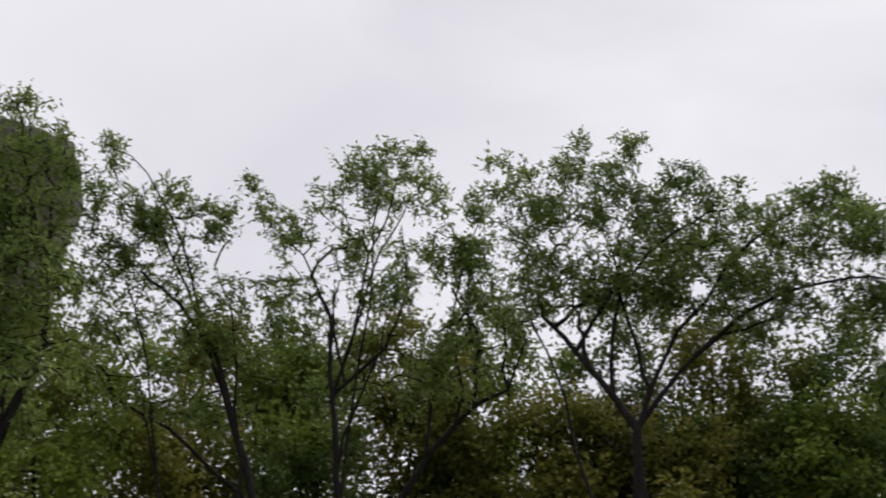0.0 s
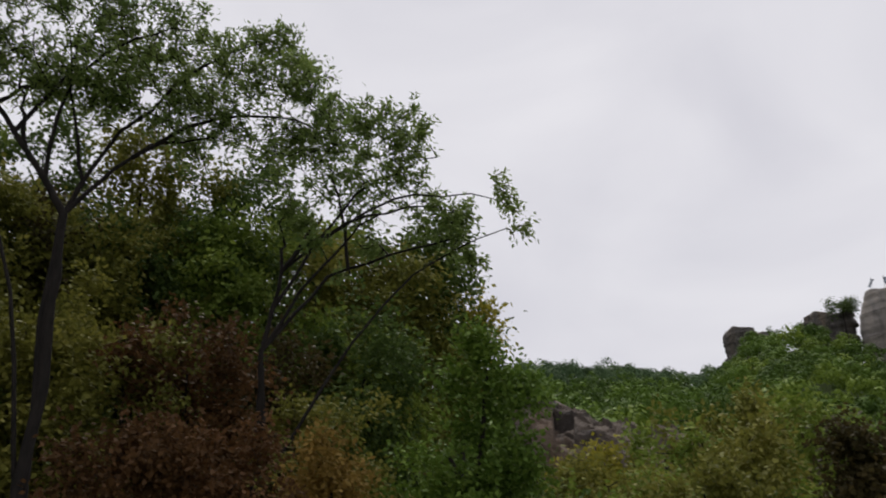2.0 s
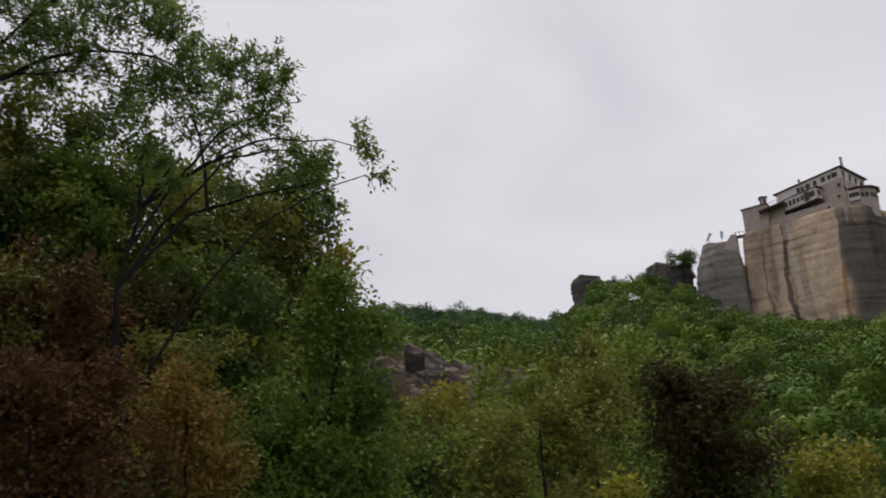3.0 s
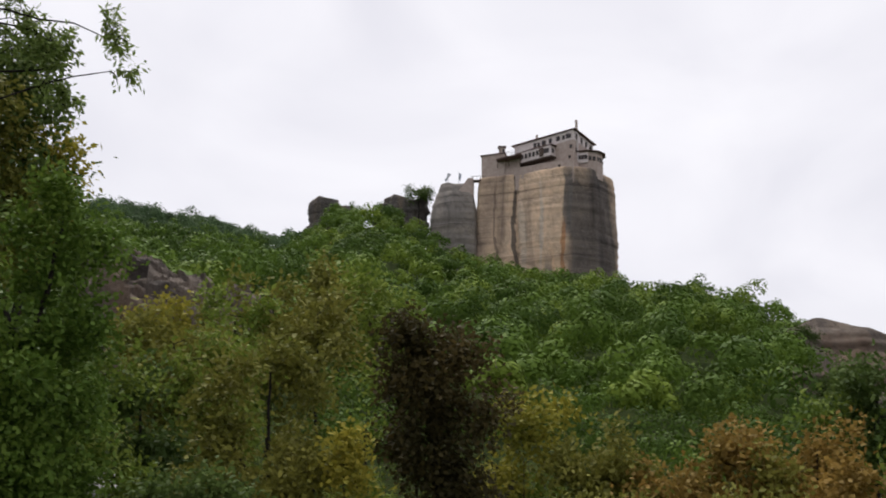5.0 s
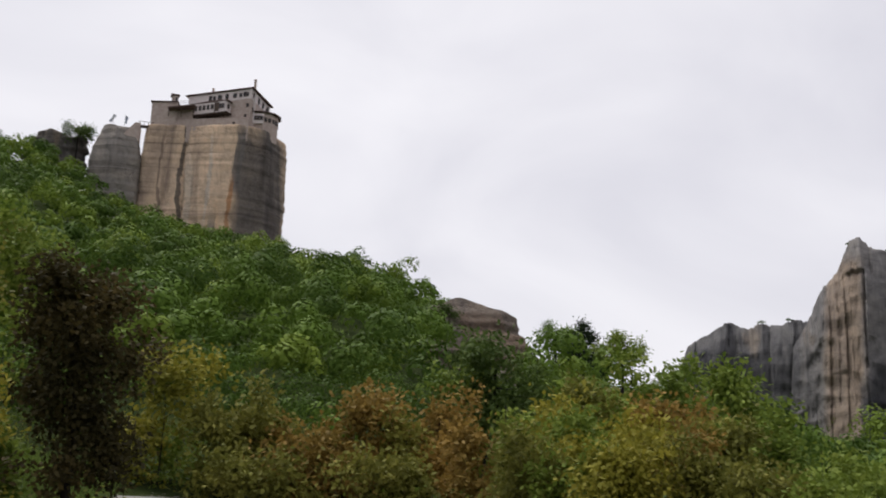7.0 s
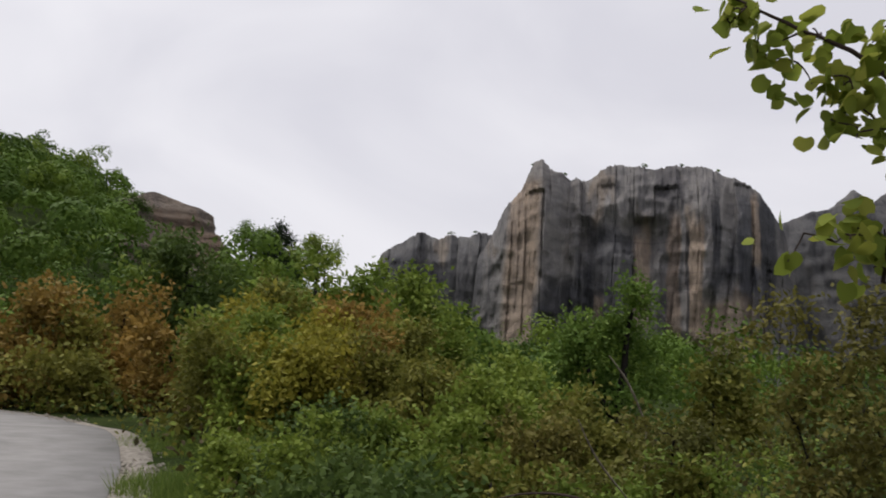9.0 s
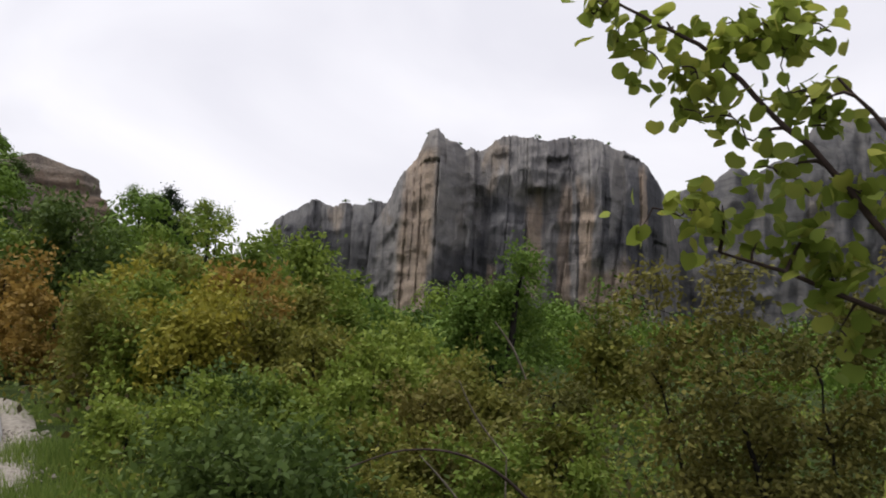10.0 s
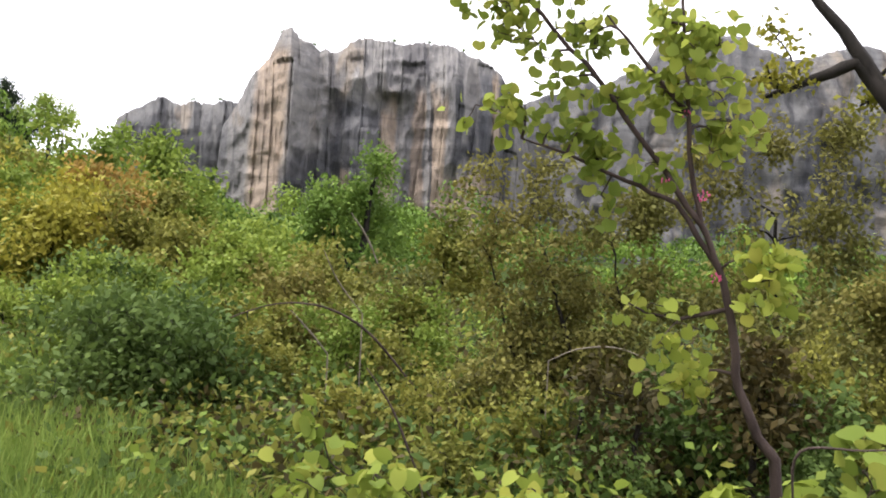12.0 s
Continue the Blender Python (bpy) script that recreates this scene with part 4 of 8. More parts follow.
plant("tree", "tall airy almond tree with upright twigs", "tree", M_leaf_tree, 0.0858, 0.0326, 1.55,
      [(-10.72, 4.72, 10.93, 0.36, 0.22), (-10.85, 4.32, 10.6, 0.39, 0.32), (-11.29, 4.17, 10.33, 0.56, 0.4), (-10.82, 4.87, 10.28, 0.47, 0.47), (-11.28, 2.87, 9.75, 0.38, 0.27), (-11.44, 3.01, 9.42, 0.46, 0.34),
      (-10.76, 3.55, 9.19, 0.58, 0.44), (-11.04, 4.58, 9.63, 0.62, 0.54), (-10.93, 3.91, 8.7, 0.73, 0.44), (-10.4, 4.75, 8.5, 0.64, 0.42), (-10.65, 5.38, 9.38, 0.38, 0.53), (-11.54, 3.7, 8.25, 0.67, 0.44),
      (-10.59, 4.35, 7.81, 0.76, 0.41)],
      [[(-10.95, 4.31, 5.6), (-11.02, 4.07, 6.99), (-11.07, 3.92, 8.08), (-11.15, 3.6, 8.63)], [(-11.02, 4.07, 6.99), (-10.85, 4.62, 7.69), (-10.78, 4.83, 8.55), (-10.83, 4.67, 9.63)]], 0.052, group="trees on the bank", spread=0.2, loose=0.14, per_twig=15, finest=0.007, seed=2)
plant("tree", "almond tree with a leaning forked trunk", "tree", M_leaf_tree, 0.0897, 0.0341, 2,
      [(-10.9, 5.98, 10.53, 0.33, 0.25), (-10.81, 5.79, 9.7, 0.39, 0.39), (-10.96, 6.15, 9.23, 0.55, 0.47), (-11.03, 6.04, 8.59, 0.61, 0.46), (-10.74, 5.52, 7.72, 0.65, 0.43), (-10.87, 6.41, 8.18, 0.45, 0.45),
      (-11.3, 5.3, 7.56, 0.66, 0.37), (-11.61, 4.47, 7.4, 0.66, 0.44)],
      [[(-11.21, 5.1, 5.82), (-11.05, 5.5, 6.65), (-10.86, 5.93, 7.23), (-10.85, 5.96, 8.22), (-11.02, 5.57, 8.99)], [(-10.86, 5.93, 7.23), (-10.67, 6.32, 7.49), (-10.57, 6.51, 8.24)]], 0.055, group="trees on the bank", spread=0.2, loose=0.14, per_twig=15, finest=0.007, seed=3)
plant("tree", "broad almond tree with a dense dark crown", "tree", M_leaf_tree, 0.0764, 0.029, 3.12,
      [(-9.28, 5.48, 9.86, 0.2, 0.2), (-9.33, 5.16, 9.4, 0.21, 0.17), (-8.83, 6.28, 10.13, 0.22, 0.29), (-8.47, 6.87, 10.11, 0.22, 0.31), (-8.76, 5.74, 9.34, 0.48, 0.31), (-8.89, 6.47, 9.51, 0.5, 0.36),
      (-8.03, 7.19, 9.34, 0.35, 0.26), (-8.46, 6.67, 8.88, 0.61, 0.41), (-8.76, 5.74, 8.57, 0.53, 0.4), (-8.17, 7.36, 8.77, 0.62, 0.41), (-7.59, 7.6, 8.91, 0.41, 0.27), (-7.81, 7.98, 8.61, 0.62, 0.41),
      (-8.66, 6.06, 7.98, 0.58, 0.39), (-8.43, 6.84, 8.03, 0.66, 0.39), (-7.89, 7.3, 7.81, 0.64, 0.39), (-6.99, 8.43, 8.99, 0.34, 0.27), (-7.1, 7.99, 8.35, 0.46, 0.33), (-6.7, 8.3, 8.14, 0.52, 0.39),
      (-7.65, 8.07, 7.84, 0.73, 0.36), (-7.14, 8.54, 7.65, 0.66, 0.33), (-9.11, 5.72, 7.8, 0.39, 0.32), (-6.73, 8.84, 8.57, 0.34, 0.34), (-6.39, 8.65, 7.58, 0.38, 0.44)],
      [[(-8.45, 6.72, 5.2), (-8.44, 6.73, 6.23), (-8.58, 6.53, 6.63), (-8.85, 6.1, 7.34), (-8.98, 5.87, 7.63)], [(-8.44, 6.73, 6.23), (-8.16, 7.11, 6.88), (-7.91, 7.41, 7.27), (-7.41, 7.96, 7.47)], [(-8.44, 6.73, 6.23), (-8.35, 6.86, 6.69), (-8.47, 6.69, 7.62), (-8.56, 6.56, 8.65)]], 0.072, group="trees on the bank", spread=0.2, loose=0.14, per_twig=15, finest=0.007, seed=4)
plant("tree", "almond tree with a wide side-sweeping crown", "tree", M_leaf_tree, 0.0952, 0.0362, 2,
      [(-6.12, 10.57, 8.5, 0.24, 0.26), (-6.43, 9.94, 8.25, 0.47, 0.35), (-7.11, 10.06, 8.8, 0.41, 0.37), (-6.41, 10.34, 7.88, 0.48, 0.32), (-5.84, 10.65, 7.91, 0.32, 0.32), (-7.33, 10.1, 8.04, 0.65, 0.49),
      (-6.71, 10.35, 7.35, 0.63, 0.39), (-6.14, 10.65, 7.32, 0.47, 0.31), (-5.48, 10.45, 6.9, 0.45, 0.26), (-5.08, 10.95, 7.16, 0.31, 0.23), (-4.93, 10.87, 6.67, 0.3, 0.26), (-5.32, 10.75, 6.38, 0.26, 0.16),
      (-5.67, 10.46, 6.57, 0.45, 0.21), (-6.52, 10.5, 6.83, 0.54, 0.27), (-6.74, 9.62, 6.41, 0.52, 0.29), (-7.33, 9.36, 7.54, 0.46, 0.46), (-7.51, 9.38, 6.92, 0.38, 0.31)],
      [[(-7.66, 9.26, 2.69), (-7.65, 9.27, 4.2), (-7.66, 9.26, 5.08), (-7.5, 9.4, 6.18), (-7.11, 9.72, 6.95)], [(-7.66, 9.26, 5.08), (-7.04, 9.78, 6.12), (-6.17, 10.39, 6.5), (-5.5, 10.79, 6.69)]], 0.062, group="trees on the bank", spread=0.2, loose=0.14, per_twig=15, finest=0.007, seed=5)
plant("bush", "fresh green bush in the undergrowth below the trees", "bush", M_leaf_fresh, 0.0864, 0.0536, 2.34,
      [(-12.84, 0.76, 6.76, 0.77, 0.5), (-12.86, 0.32, 6.33, 0.64, 0.5), (-12.63, 1.41, 6.42, 0.63, 0.49), (-12, 0.96, 5.8, 0.94, 0.38), (-12.52, 0.88, 5.49, 1.1, 0.47)],
      [[(-12.44, 1.14, 5.3), (-12.44, 0.85, 6.31)]], 0.05, group="undergrowth bushes", seed=6)
plant("bush", "olive-green bush in the undergrowth below the trees", "bush", M_leaf_olive, 0.0936, 0.058, 2.34,
      [(-13.58, 2.54, 7.07, 0.73, 0.44), (-12.99, 2.01, 6.46, 0.57, 0.41), (-13.44, 3.16, 6.79, 0.6, 0.43), (-13.15, 2.63, 6.29, 0.92, 0.35), (-13.51, 2.54, 5.97, 1.06, 0.42)],
      [[(-13.33, 2.78, 5.76), (-13.35, 2.58, 6.7)]], 0.05, group="undergrowth bushes", seed=7)
plant("bush", "fresh green bush in the undergrowth below the trees", "bush", M_leaf_fresh, 0.101, 0.0625, 2.34,
      [(-14.21, 4.3, 8.66, 0.59, 0.48), (-14.28, 3.88, 8.23, 0.48, 0.47), (-13.95, 4.79, 8.24, 0.48, 0.47), (-14.11, 4.39, 7.86, 0.76, 0.39), (-13.69, 4.18, 7.17, 0.82, 0.45)],
      [[(-14.02, 4.48, 7.11), (-14.06, 4.32, 8.25)]], 0.05, group="undergrowth bushes", seed=8)
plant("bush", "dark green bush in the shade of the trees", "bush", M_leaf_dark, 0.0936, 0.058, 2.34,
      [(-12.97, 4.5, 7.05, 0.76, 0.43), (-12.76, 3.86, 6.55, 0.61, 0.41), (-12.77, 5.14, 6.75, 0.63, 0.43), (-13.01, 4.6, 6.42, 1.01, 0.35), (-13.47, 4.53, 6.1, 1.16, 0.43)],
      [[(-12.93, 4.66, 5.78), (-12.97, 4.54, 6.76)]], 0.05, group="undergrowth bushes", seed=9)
plant("bush", "olive-green bush in the undergrowth below the trees", "bush", M_leaf_olive, 0.104, 0.0647, 2.34,
      [(-13.42, 7.24, 8.13, 0.8, 0.53), (-13.35, 6.51, 7.56, 0.64, 0.52), (-13.25, 7.93, 7.75, 0.67, 0.53), (-13.08, 7.12, 7.16, 1.02, 0.43), (-14.02, 7.3, 6.93, 1.21, 0.54)],
      [[(-13.51, 7.36, 6.54), (-13.53, 7.31, 7.8)]], 0.05, group="undergrowth bushes", seed=10)
plant("bush", "dark green bush in the shade of the trees", "bush", M_leaf_dark, 0.108, 0.067, 2.34,
      [(-14.24, 6.66, 8.81, 0.67, 0.45), (-14.44, 6.17, 8.45, 0.55, 0.44), (-14.42, 7.4, 8.65, 0.57, 0.46), (-14.19, 6.7, 8.08, 0.88, 0.37), (-14.18, 6.5, 7.57, 0.97, 0.43)],
      [[(-14.3, 6.8, 7.45), (-14.33, 6.73, 8.54)]], 0.05, group="undergrowth bushes", seed=11)
plant("bush", "olive-green bush in the undergrowth below the trees", "bush", M_leaf_olive, 0.108, 0.067, 2.34,
      [(-13.15, 8.76, 8.7, 0.61, 0.45), (-13.52, 8.38, 8.43, 0.51, 0.45), (-12.74, 9.08, 8.23, 0.5, 0.44), (-13.33, 8.86, 8.07, 0.81, 0.37), (-13.89, 8.95, 7.8, 0.94, 0.45)],
      [[(-13.28, 8.82, 7.37), (-13.28, 8.83, 8.44)]], 0.05, group="undergrowth bushes", seed=12)
plant("bush", "dark green bush in the shade of the trees", "bush", M_leaf_dark, 0.108, 0.067, 2.34,
      [(-11.81, 10.99, 8.42, 0.95, 0.56), (-12.47, 10.52, 8.15, 0.8, 0.56), (-11.69, 11.79, 8.07, 0.81, 0.57), (-12.3, 11.3, 7.78, 1.29, 0.48), (-12.42, 10.95, 7.19, 1.43, 0.56)],
      [[(-11.85, 10.81, 6.75), (-11.77, 10.9, 8)]], 0.05, group="undergrowth bushes", seed=13)
plant("bush", "fresh green bush in the undergrowth below the trees", "bush", M_leaf_fresh, 0.115, 0.0714, 2.34,
      [(-11.67, 13.06, 8.91, 0.91, 0.55), (-12.14, 12.51, 8.58, 0.75, 0.54), (-10.78, 12.91, 8.12, 0.72, 0.52), (-11.44, 12.64, 7.94, 1.16, 0.44), (-11.48, 12.21, 7.37, 1.27, 0.51)],
      [[(-11.55, 12.59, 7.22), (-11.42, 12.71, 8.38)]], 0.05, group="undergrowth bushes", seed=14)
plant("bush", "fresh green bush in the undergrowth below the trees", "bush", M_leaf_fresh, 0.115, 0.0714, 2.34,
      [(-13.61, 7.99, 7.78, 0.87, 0.58), (-14.22, 7.67, 7.44, 0.73, 0.59), (-13.35, 8.67, 7.43, 0.72, 0.58), (-14.01, 8.37, 7.1, 1.17, 0.49), (-14.05, 8.2, 6.48, 1.3, 0.58)],
      [[(-13.76, 8.38, 6.19), (-13.86, 8.2, 7.51)]], 0.05, group="undergrowth bushes", seed=15)
plant("bush", "dark green bush in the shade of the trees", "bush", M_leaf_dark, 0.0864, 0.0536, 2.34,
      [(-10.08, 5.93, 4.78, 0.62, 0.45), (-10.57, 5.74, 4.54, 0.53, 0.46), (-10.1, 6.52, 4.55, 0.52, 0.46), (-10.63, 6.34, 4.3, 0.86, 0.39), (-9.88, 5.83, 3.69, 0.89, 0.44)],
      [[(-10.33, 6.31, 3.62), (-10.42, 6.16, 4.6)]], 0.05, group="undergrowth bushes", seed=16)
plant("bush", "olive-green bush in the undergrowth below the trees", "bush", M_leaf_olive, 0.09, 0.0558, 2.34,
      [(-10.08, 7.16, 5.1, 0.52, 0.52), (-10.51, 7.01, 4.8, 0.44, 0.53), (-10, 7.66, 4.76, 0.44, 0.53), (-10.42, 7.5, 4.45, 0.71, 0.45), (-10.13, 7.21, 3.87, 0.77, 0.51)],
      [[(-10.21, 7.48, 3.68), (-10.29, 7.35, 4.83)]], 0.05, group="undergrowth bushes", seed=17)
plant("bush", "russet-brown bush in the shade of the trees", "bush", M_leaf_brown, 0.09, 0.0558, 2.34,
      [(-8.64, 8.96, 5.22, 0.61, 0.48), (-9.46, 9.04, 5.05, 0.53, 0.5), (-8.33, 9.39, 4.85, 0.51, 0.48), (-8.49, 8.87, 4.46, 0.79, 0.39), (-8.71, 8.85, 4.02, 0.89, 0.47)],
      [[(-8.8, 9.22, 3.86), (-8.85, 9.18, 4.98)]], 0.05, group="undergrowth bushes", seed=18)
plant("bush", "olive-green bush in the undergrowth below the trees", "bush", M_leaf_olive, 0.115, 0.0714, 2.34,
      [(-11.87, 10.79, 8.21, 0.7, 0.53), (-12.16, 10.32, 7.75, 0.58, 0.52), (-11.61, 11.39, 7.85, 0.59, 0.53), (-12.44, 11.37, 7.66, 0.97, 0.45), (-11.61, 10.42, 6.66, 1, 0.5)],
      [[(-11.92, 11, 6.6), (-11.98, 10.93, 7.9)]], 0.05, group="undergrowth bushes", seed=19)
plant("bush", "fresh green bush in the undergrowth below the trees", "bush", M_leaf_fresh, 0.122, 0.0759, 2.34,
      [(-11.69, 12.59, 8.48, 0.63, 0.5), (-12.2, 12.38, 8.18, 0.52, 0.5), (-11.56, 13.25, 8.19, 0.53, 0.51), (-12.17, 13.13, 7.93, 0.86, 0.43), (-11.49, 12.18, 7, 0.89, 0.47)],
      [[(-11.7, 12.7, 6.92), (-11.73, 12.66, 8.15)]], 0.05, group="undergrowth bushes", seed=20)
plant("bush", "dark green bush in the shade of the trees", "bush", M_leaf_dark, 0.108, 0.067, 2.34,
      [(-8.58, 12.76, 6.29, 0.7, 0.59), (-9.24, 12.65, 5.97, 0.59, 0.6), (-7.86, 12.71, 5.64, 0.56, 0.57), (-8.64, 12.82, 5.39, 0.93, 0.49), (-8.44, 12.14, 4.67, 0.99, 0.56)],
      [[(-8.58, 12.71, 4.5), (-8.56, 12.72, 5.86)]], 0.05, group="undergrowth bushes", seed=21)
plant("bush", "olive-green bush in the undergrowth below the trees", "bush", M_leaf_olive, 0.0864, 0.0536, 2.34,
      [(-7.25, 10.26, 4.48, 0.56, 0.3), (-7.67, 10.03, 4.3, 0.47, 0.3), (-6.76, 10.36, 4.18, 0.46, 0.29), (-6.76, 9.61, 3.87, 0.69, 0.23), (-6.89, 9.5, 3.6, 0.77, 0.28)],
      [[(-7.11, 10.06, 3.56), (-7.11, 10.07, 4.23)]], 0.05, group="undergrowth bushes", seed=22)
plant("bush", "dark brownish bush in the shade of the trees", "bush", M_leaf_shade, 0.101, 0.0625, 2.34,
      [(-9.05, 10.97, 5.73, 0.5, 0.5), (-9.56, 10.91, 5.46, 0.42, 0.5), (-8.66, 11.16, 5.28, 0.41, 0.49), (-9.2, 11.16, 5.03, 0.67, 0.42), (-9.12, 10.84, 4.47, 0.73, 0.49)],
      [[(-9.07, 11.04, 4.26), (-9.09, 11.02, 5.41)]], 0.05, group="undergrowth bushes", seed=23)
plant("bush", "olive-green bush in the undergrowth below the trees", "bush", M_leaf_olive, 0.101, 0.0625, 2.34,
      [(-14.13, 0.19, 8.06, 0.77, 0.41), (-14.58, -0.29, 7.83, 0.66, 0.42), (-14.25, 0.82, 7.91, 0.64, 0.41), (-14.22, 0.36, 7.5, 1.02, 0.34), (-14.89, 0.22, 7.31, 1.19, 0.42)],
      [[(-14.43, 0.52, 7.01), (-14.42, 0.25, 7.91)]], 0.05, group="undergrowth bushes", seed=24)
plant("bush", "fresh green bush in the undergrowth below the trees", "bush", M_leaf_fresh, 0.108, 0.067, 2.34,
      [(-15.43, 1.58, 8.92, 0.79, 0.45), (-15.72, 1.08, 8.59, 0.66, 0.46), (-15.41, 2.27, 8.69, 0.66, 0.45), (-14.89, 1.72, 8.02, 1, 0.36), (-15.33, 1.62, 7.72, 1.15, 0.44)],
      [[(-15.42, 1.91, 7.59), (-15.43, 1.66, 8.62)]], 0.05, group="undergrowth bushes", seed=25)
plant("bush", "olive-green bush in the undergrowth below the trees", "bush", M_leaf_olive, 0.108, 0.067, 2.34,
      [(-15.69, 3.28, 9.61, 0.76, 0.47), (-15.41, 2.71, 8.99, 0.61, 0.45), (-15.59, 3.96, 9.32, 0.63, 0.47), (-14.54, 3.24, 8.36, 0.93, 0.36), (-15.02, 3.18, 8.07, 1.06, 0.44)],
      [[(-15.24, 3.48, 7.99), (-15.28, 3.28, 9.09)]], 0.05, group="undergrowth bushes", seed=26)
plant("bush", "fresh green bush in the undergrowth below the trees", "bush", M_leaf_fresh, 0.108, 0.067, 2.34,
      [(-15.26, 4.84, 9.96, 0.77, 0.47), (-15.27, 4.25, 9.45, 0.63, 0.46), (-14.85, 5.44, 9.5, 0.62, 0.46), (-15.18, 4.93, 9.16, 1, 0.38), (-15.6, 4.85, 8.79, 1.14, 0.47)],
      [[(-14.93, 4.96, 8.32), (-14.97, 4.81, 9.47)]], 0.05, group="undergrowth bushes", seed=27)
plant("bush", "olive-green bush in the undergrowth below the trees", "bush", M_leaf_olive, 0.108, 0.067, 2.34,
      [(-14.66, 6.43, 10.02, 0.76, 0.47), (-14.72, 5.81, 9.51, 0.62, 0.46), (-14.28, 7, 9.55, 0.62, 0.46), (-14.68, 6.51, 9.25, 1, 0.38), (-14.25, 6.13, 8.49, 1.07, 0.44)],
      [[(-14.43, 6.47, 8.39), (-14.47, 6.39, 9.56)]], 0.05, group="undergrowth bushes", seed=28)
plant("bush", "fresh green bush in the undergrowth below the trees", "bush", M_leaf_fresh, 0.115, 0.0714, 2.34,
      [(-14.86, 8.45, 10.42, 0.81, 0.5), (-15.08, 7.81, 9.97, 0.67, 0.49), (-14.6, 9.1, 10.01, 0.67, 0.5), (-14.65, 8.36, 9.48, 1.04, 0.4), (-14.04, 7.79, 8.6, 1.1, 0.45)],
      [[(-14.67, 8.39, 8.71), (-14.68, 8.37, 9.95)]], 0.05, group="undergrowth bushes", seed=29)
plant("bush", "dark green bush in the shade of the trees", "bush", M_leaf_dark, 0.115, 0.0714, 2.34,
      [(-13.77, 10, 10.47, 0.87, 0.5), (-14.45, 9.55, 10.27, 0.73, 0.5), (-13.46, 10.62, 10.04, 0.72, 0.49), (-13.95, 10.08, 9.74, 1.15, 0.41), (-13.74, 9.59, 9.02, 1.24, 0.47)],
      [[(-13.77, 9.93, 8.85), (-13.74, 9.96, 10.08)]], 0.05, group="undergrowth bushes", seed=30)
plant("bush", "olive-green bush in the undergrowth below the trees", "bush", M_leaf_olive, 0.115, 0.0714, 2.34,
      [(-12.52, 11.29, 10.15, 0.85, 0.49), (-13.29, 10.99, 10.04, 0.72, 0.5), (-11.92, 11.57, 9.53, 0.69, 0.47), (-13.18, 11.75, 9.74, 1.17, 0.42), (-13.45, 11.56, 9.27, 1.31, 0.5)],
      [[(-12.74, 11.3, 8.7), (-12.68, 11.38, 9.89)]], 0.05, group="undergrowth bushes", seed=31)
plant("bush", "dark green bush in the shade of the trees", "bush", M_leaf_dark, 0.115, 0.0714, 2.34,
      [(-11.85, 13.11, 10.23, 0.89, 0.51), (-11.65, 11.94, 9.5, 0.69, 0.47), (-10.77, 12.76, 9.26, 0.69, 0.47), (-11.98, 13.09, 9.49, 1.17, 0.42), (-11.61, 12.26, 8.66, 1.23, 0.47)],
      [[(-11.6, 12.54, 8.48), (-11.48, 12.65, 9.61)]], 0.05, group="undergrowth bushes", seed=32)
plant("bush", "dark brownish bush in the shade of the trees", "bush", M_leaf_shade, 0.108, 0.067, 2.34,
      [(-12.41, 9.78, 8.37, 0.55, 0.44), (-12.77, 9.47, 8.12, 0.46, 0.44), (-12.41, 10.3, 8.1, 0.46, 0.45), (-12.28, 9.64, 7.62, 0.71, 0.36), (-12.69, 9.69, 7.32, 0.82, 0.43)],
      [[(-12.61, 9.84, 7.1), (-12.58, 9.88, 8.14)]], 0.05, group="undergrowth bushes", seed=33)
plant("bush", "olive-green bush in the undergrowth below the trees", "bush", M_leaf_olive, 0.108, 0.067, 2.34,
      [(-12.87, 8.26, 8.24, 0.74, 0.51), (-13.14, 7.84, 7.81, 0.61, 0.51), (-12.02, 8.46, 7.62, 0.58, 0.49), (-13.06, 8.51, 7.56, 0.98, 0.43), (-12.64, 8.09, 6.81, 1.05, 0.49)],
      [[(-12.61, 8.36, 6.63), (-12.7, 8.22, 7.81)]], 0.05, group="undergrowth bushes", seed=34)
plant("bush", "olive-green bush in the undergrowth below the trees", "bush", M_leaf_olive, 0.112, 0.0692, 2.34,
      [(-12.39, 9.47, 8.33, 0.75, 0.52), (-12.81, 9.09, 7.94, 0.62, 0.52), (-11.9, 9.91, 7.87, 0.61, 0.51), (-12.87, 9.93, 7.76, 1.02, 0.44), (-12.1, 9.16, 6.81, 1.06, 0.49)],
      [[(-12.35, 9.66, 6.74), (-12.43, 9.54, 7.99)]], 0.05, group="undergrowth bushes", seed=35)
plant("bush", "fresh green bush in the undergrowth below the trees", "bush", M_leaf_fresh, 0.13, 0.0804, 2.34,
      [(-13.43, 12.38, 9.48, 0.81, 0.54), (-13.54, 11.65, 8.87, 0.65, 0.52), (-13.01, 12.95, 9.06, 0.67, 0.54), (-13.84, 12.83, 8.83, 1.1, 0.46), (-14.03, 12.69, 8.25, 1.22, 0.54)],
      [[(-13.31, 12.44, 7.74), (-13.38, 12.37, 9.06)]], 0.05, group="undergrowth bushes", seed=36)
plant("bush", "fresh green bush in the undergrowth below the trees", "bush", M_leaf_fresh, 0.115, 0.0714, 2.34,
      [(-10.63, 11.78, 8.21, 0.7, 0.52), (-11.4, 11.73, 8.01, 0.59, 0.53), (-10.69, 12.76, 8.05, 0.6, 0.54), (-10.58, 11.78, 7.35, 0.91, 0.43), (-10.94, 11.84, 6.89, 1.03, 0.52)],
      [[(-10.86, 12.11, 6.67), (-10.89, 12.08, 7.99)]], 0.05, group="undergrowth bushes", seed=37)
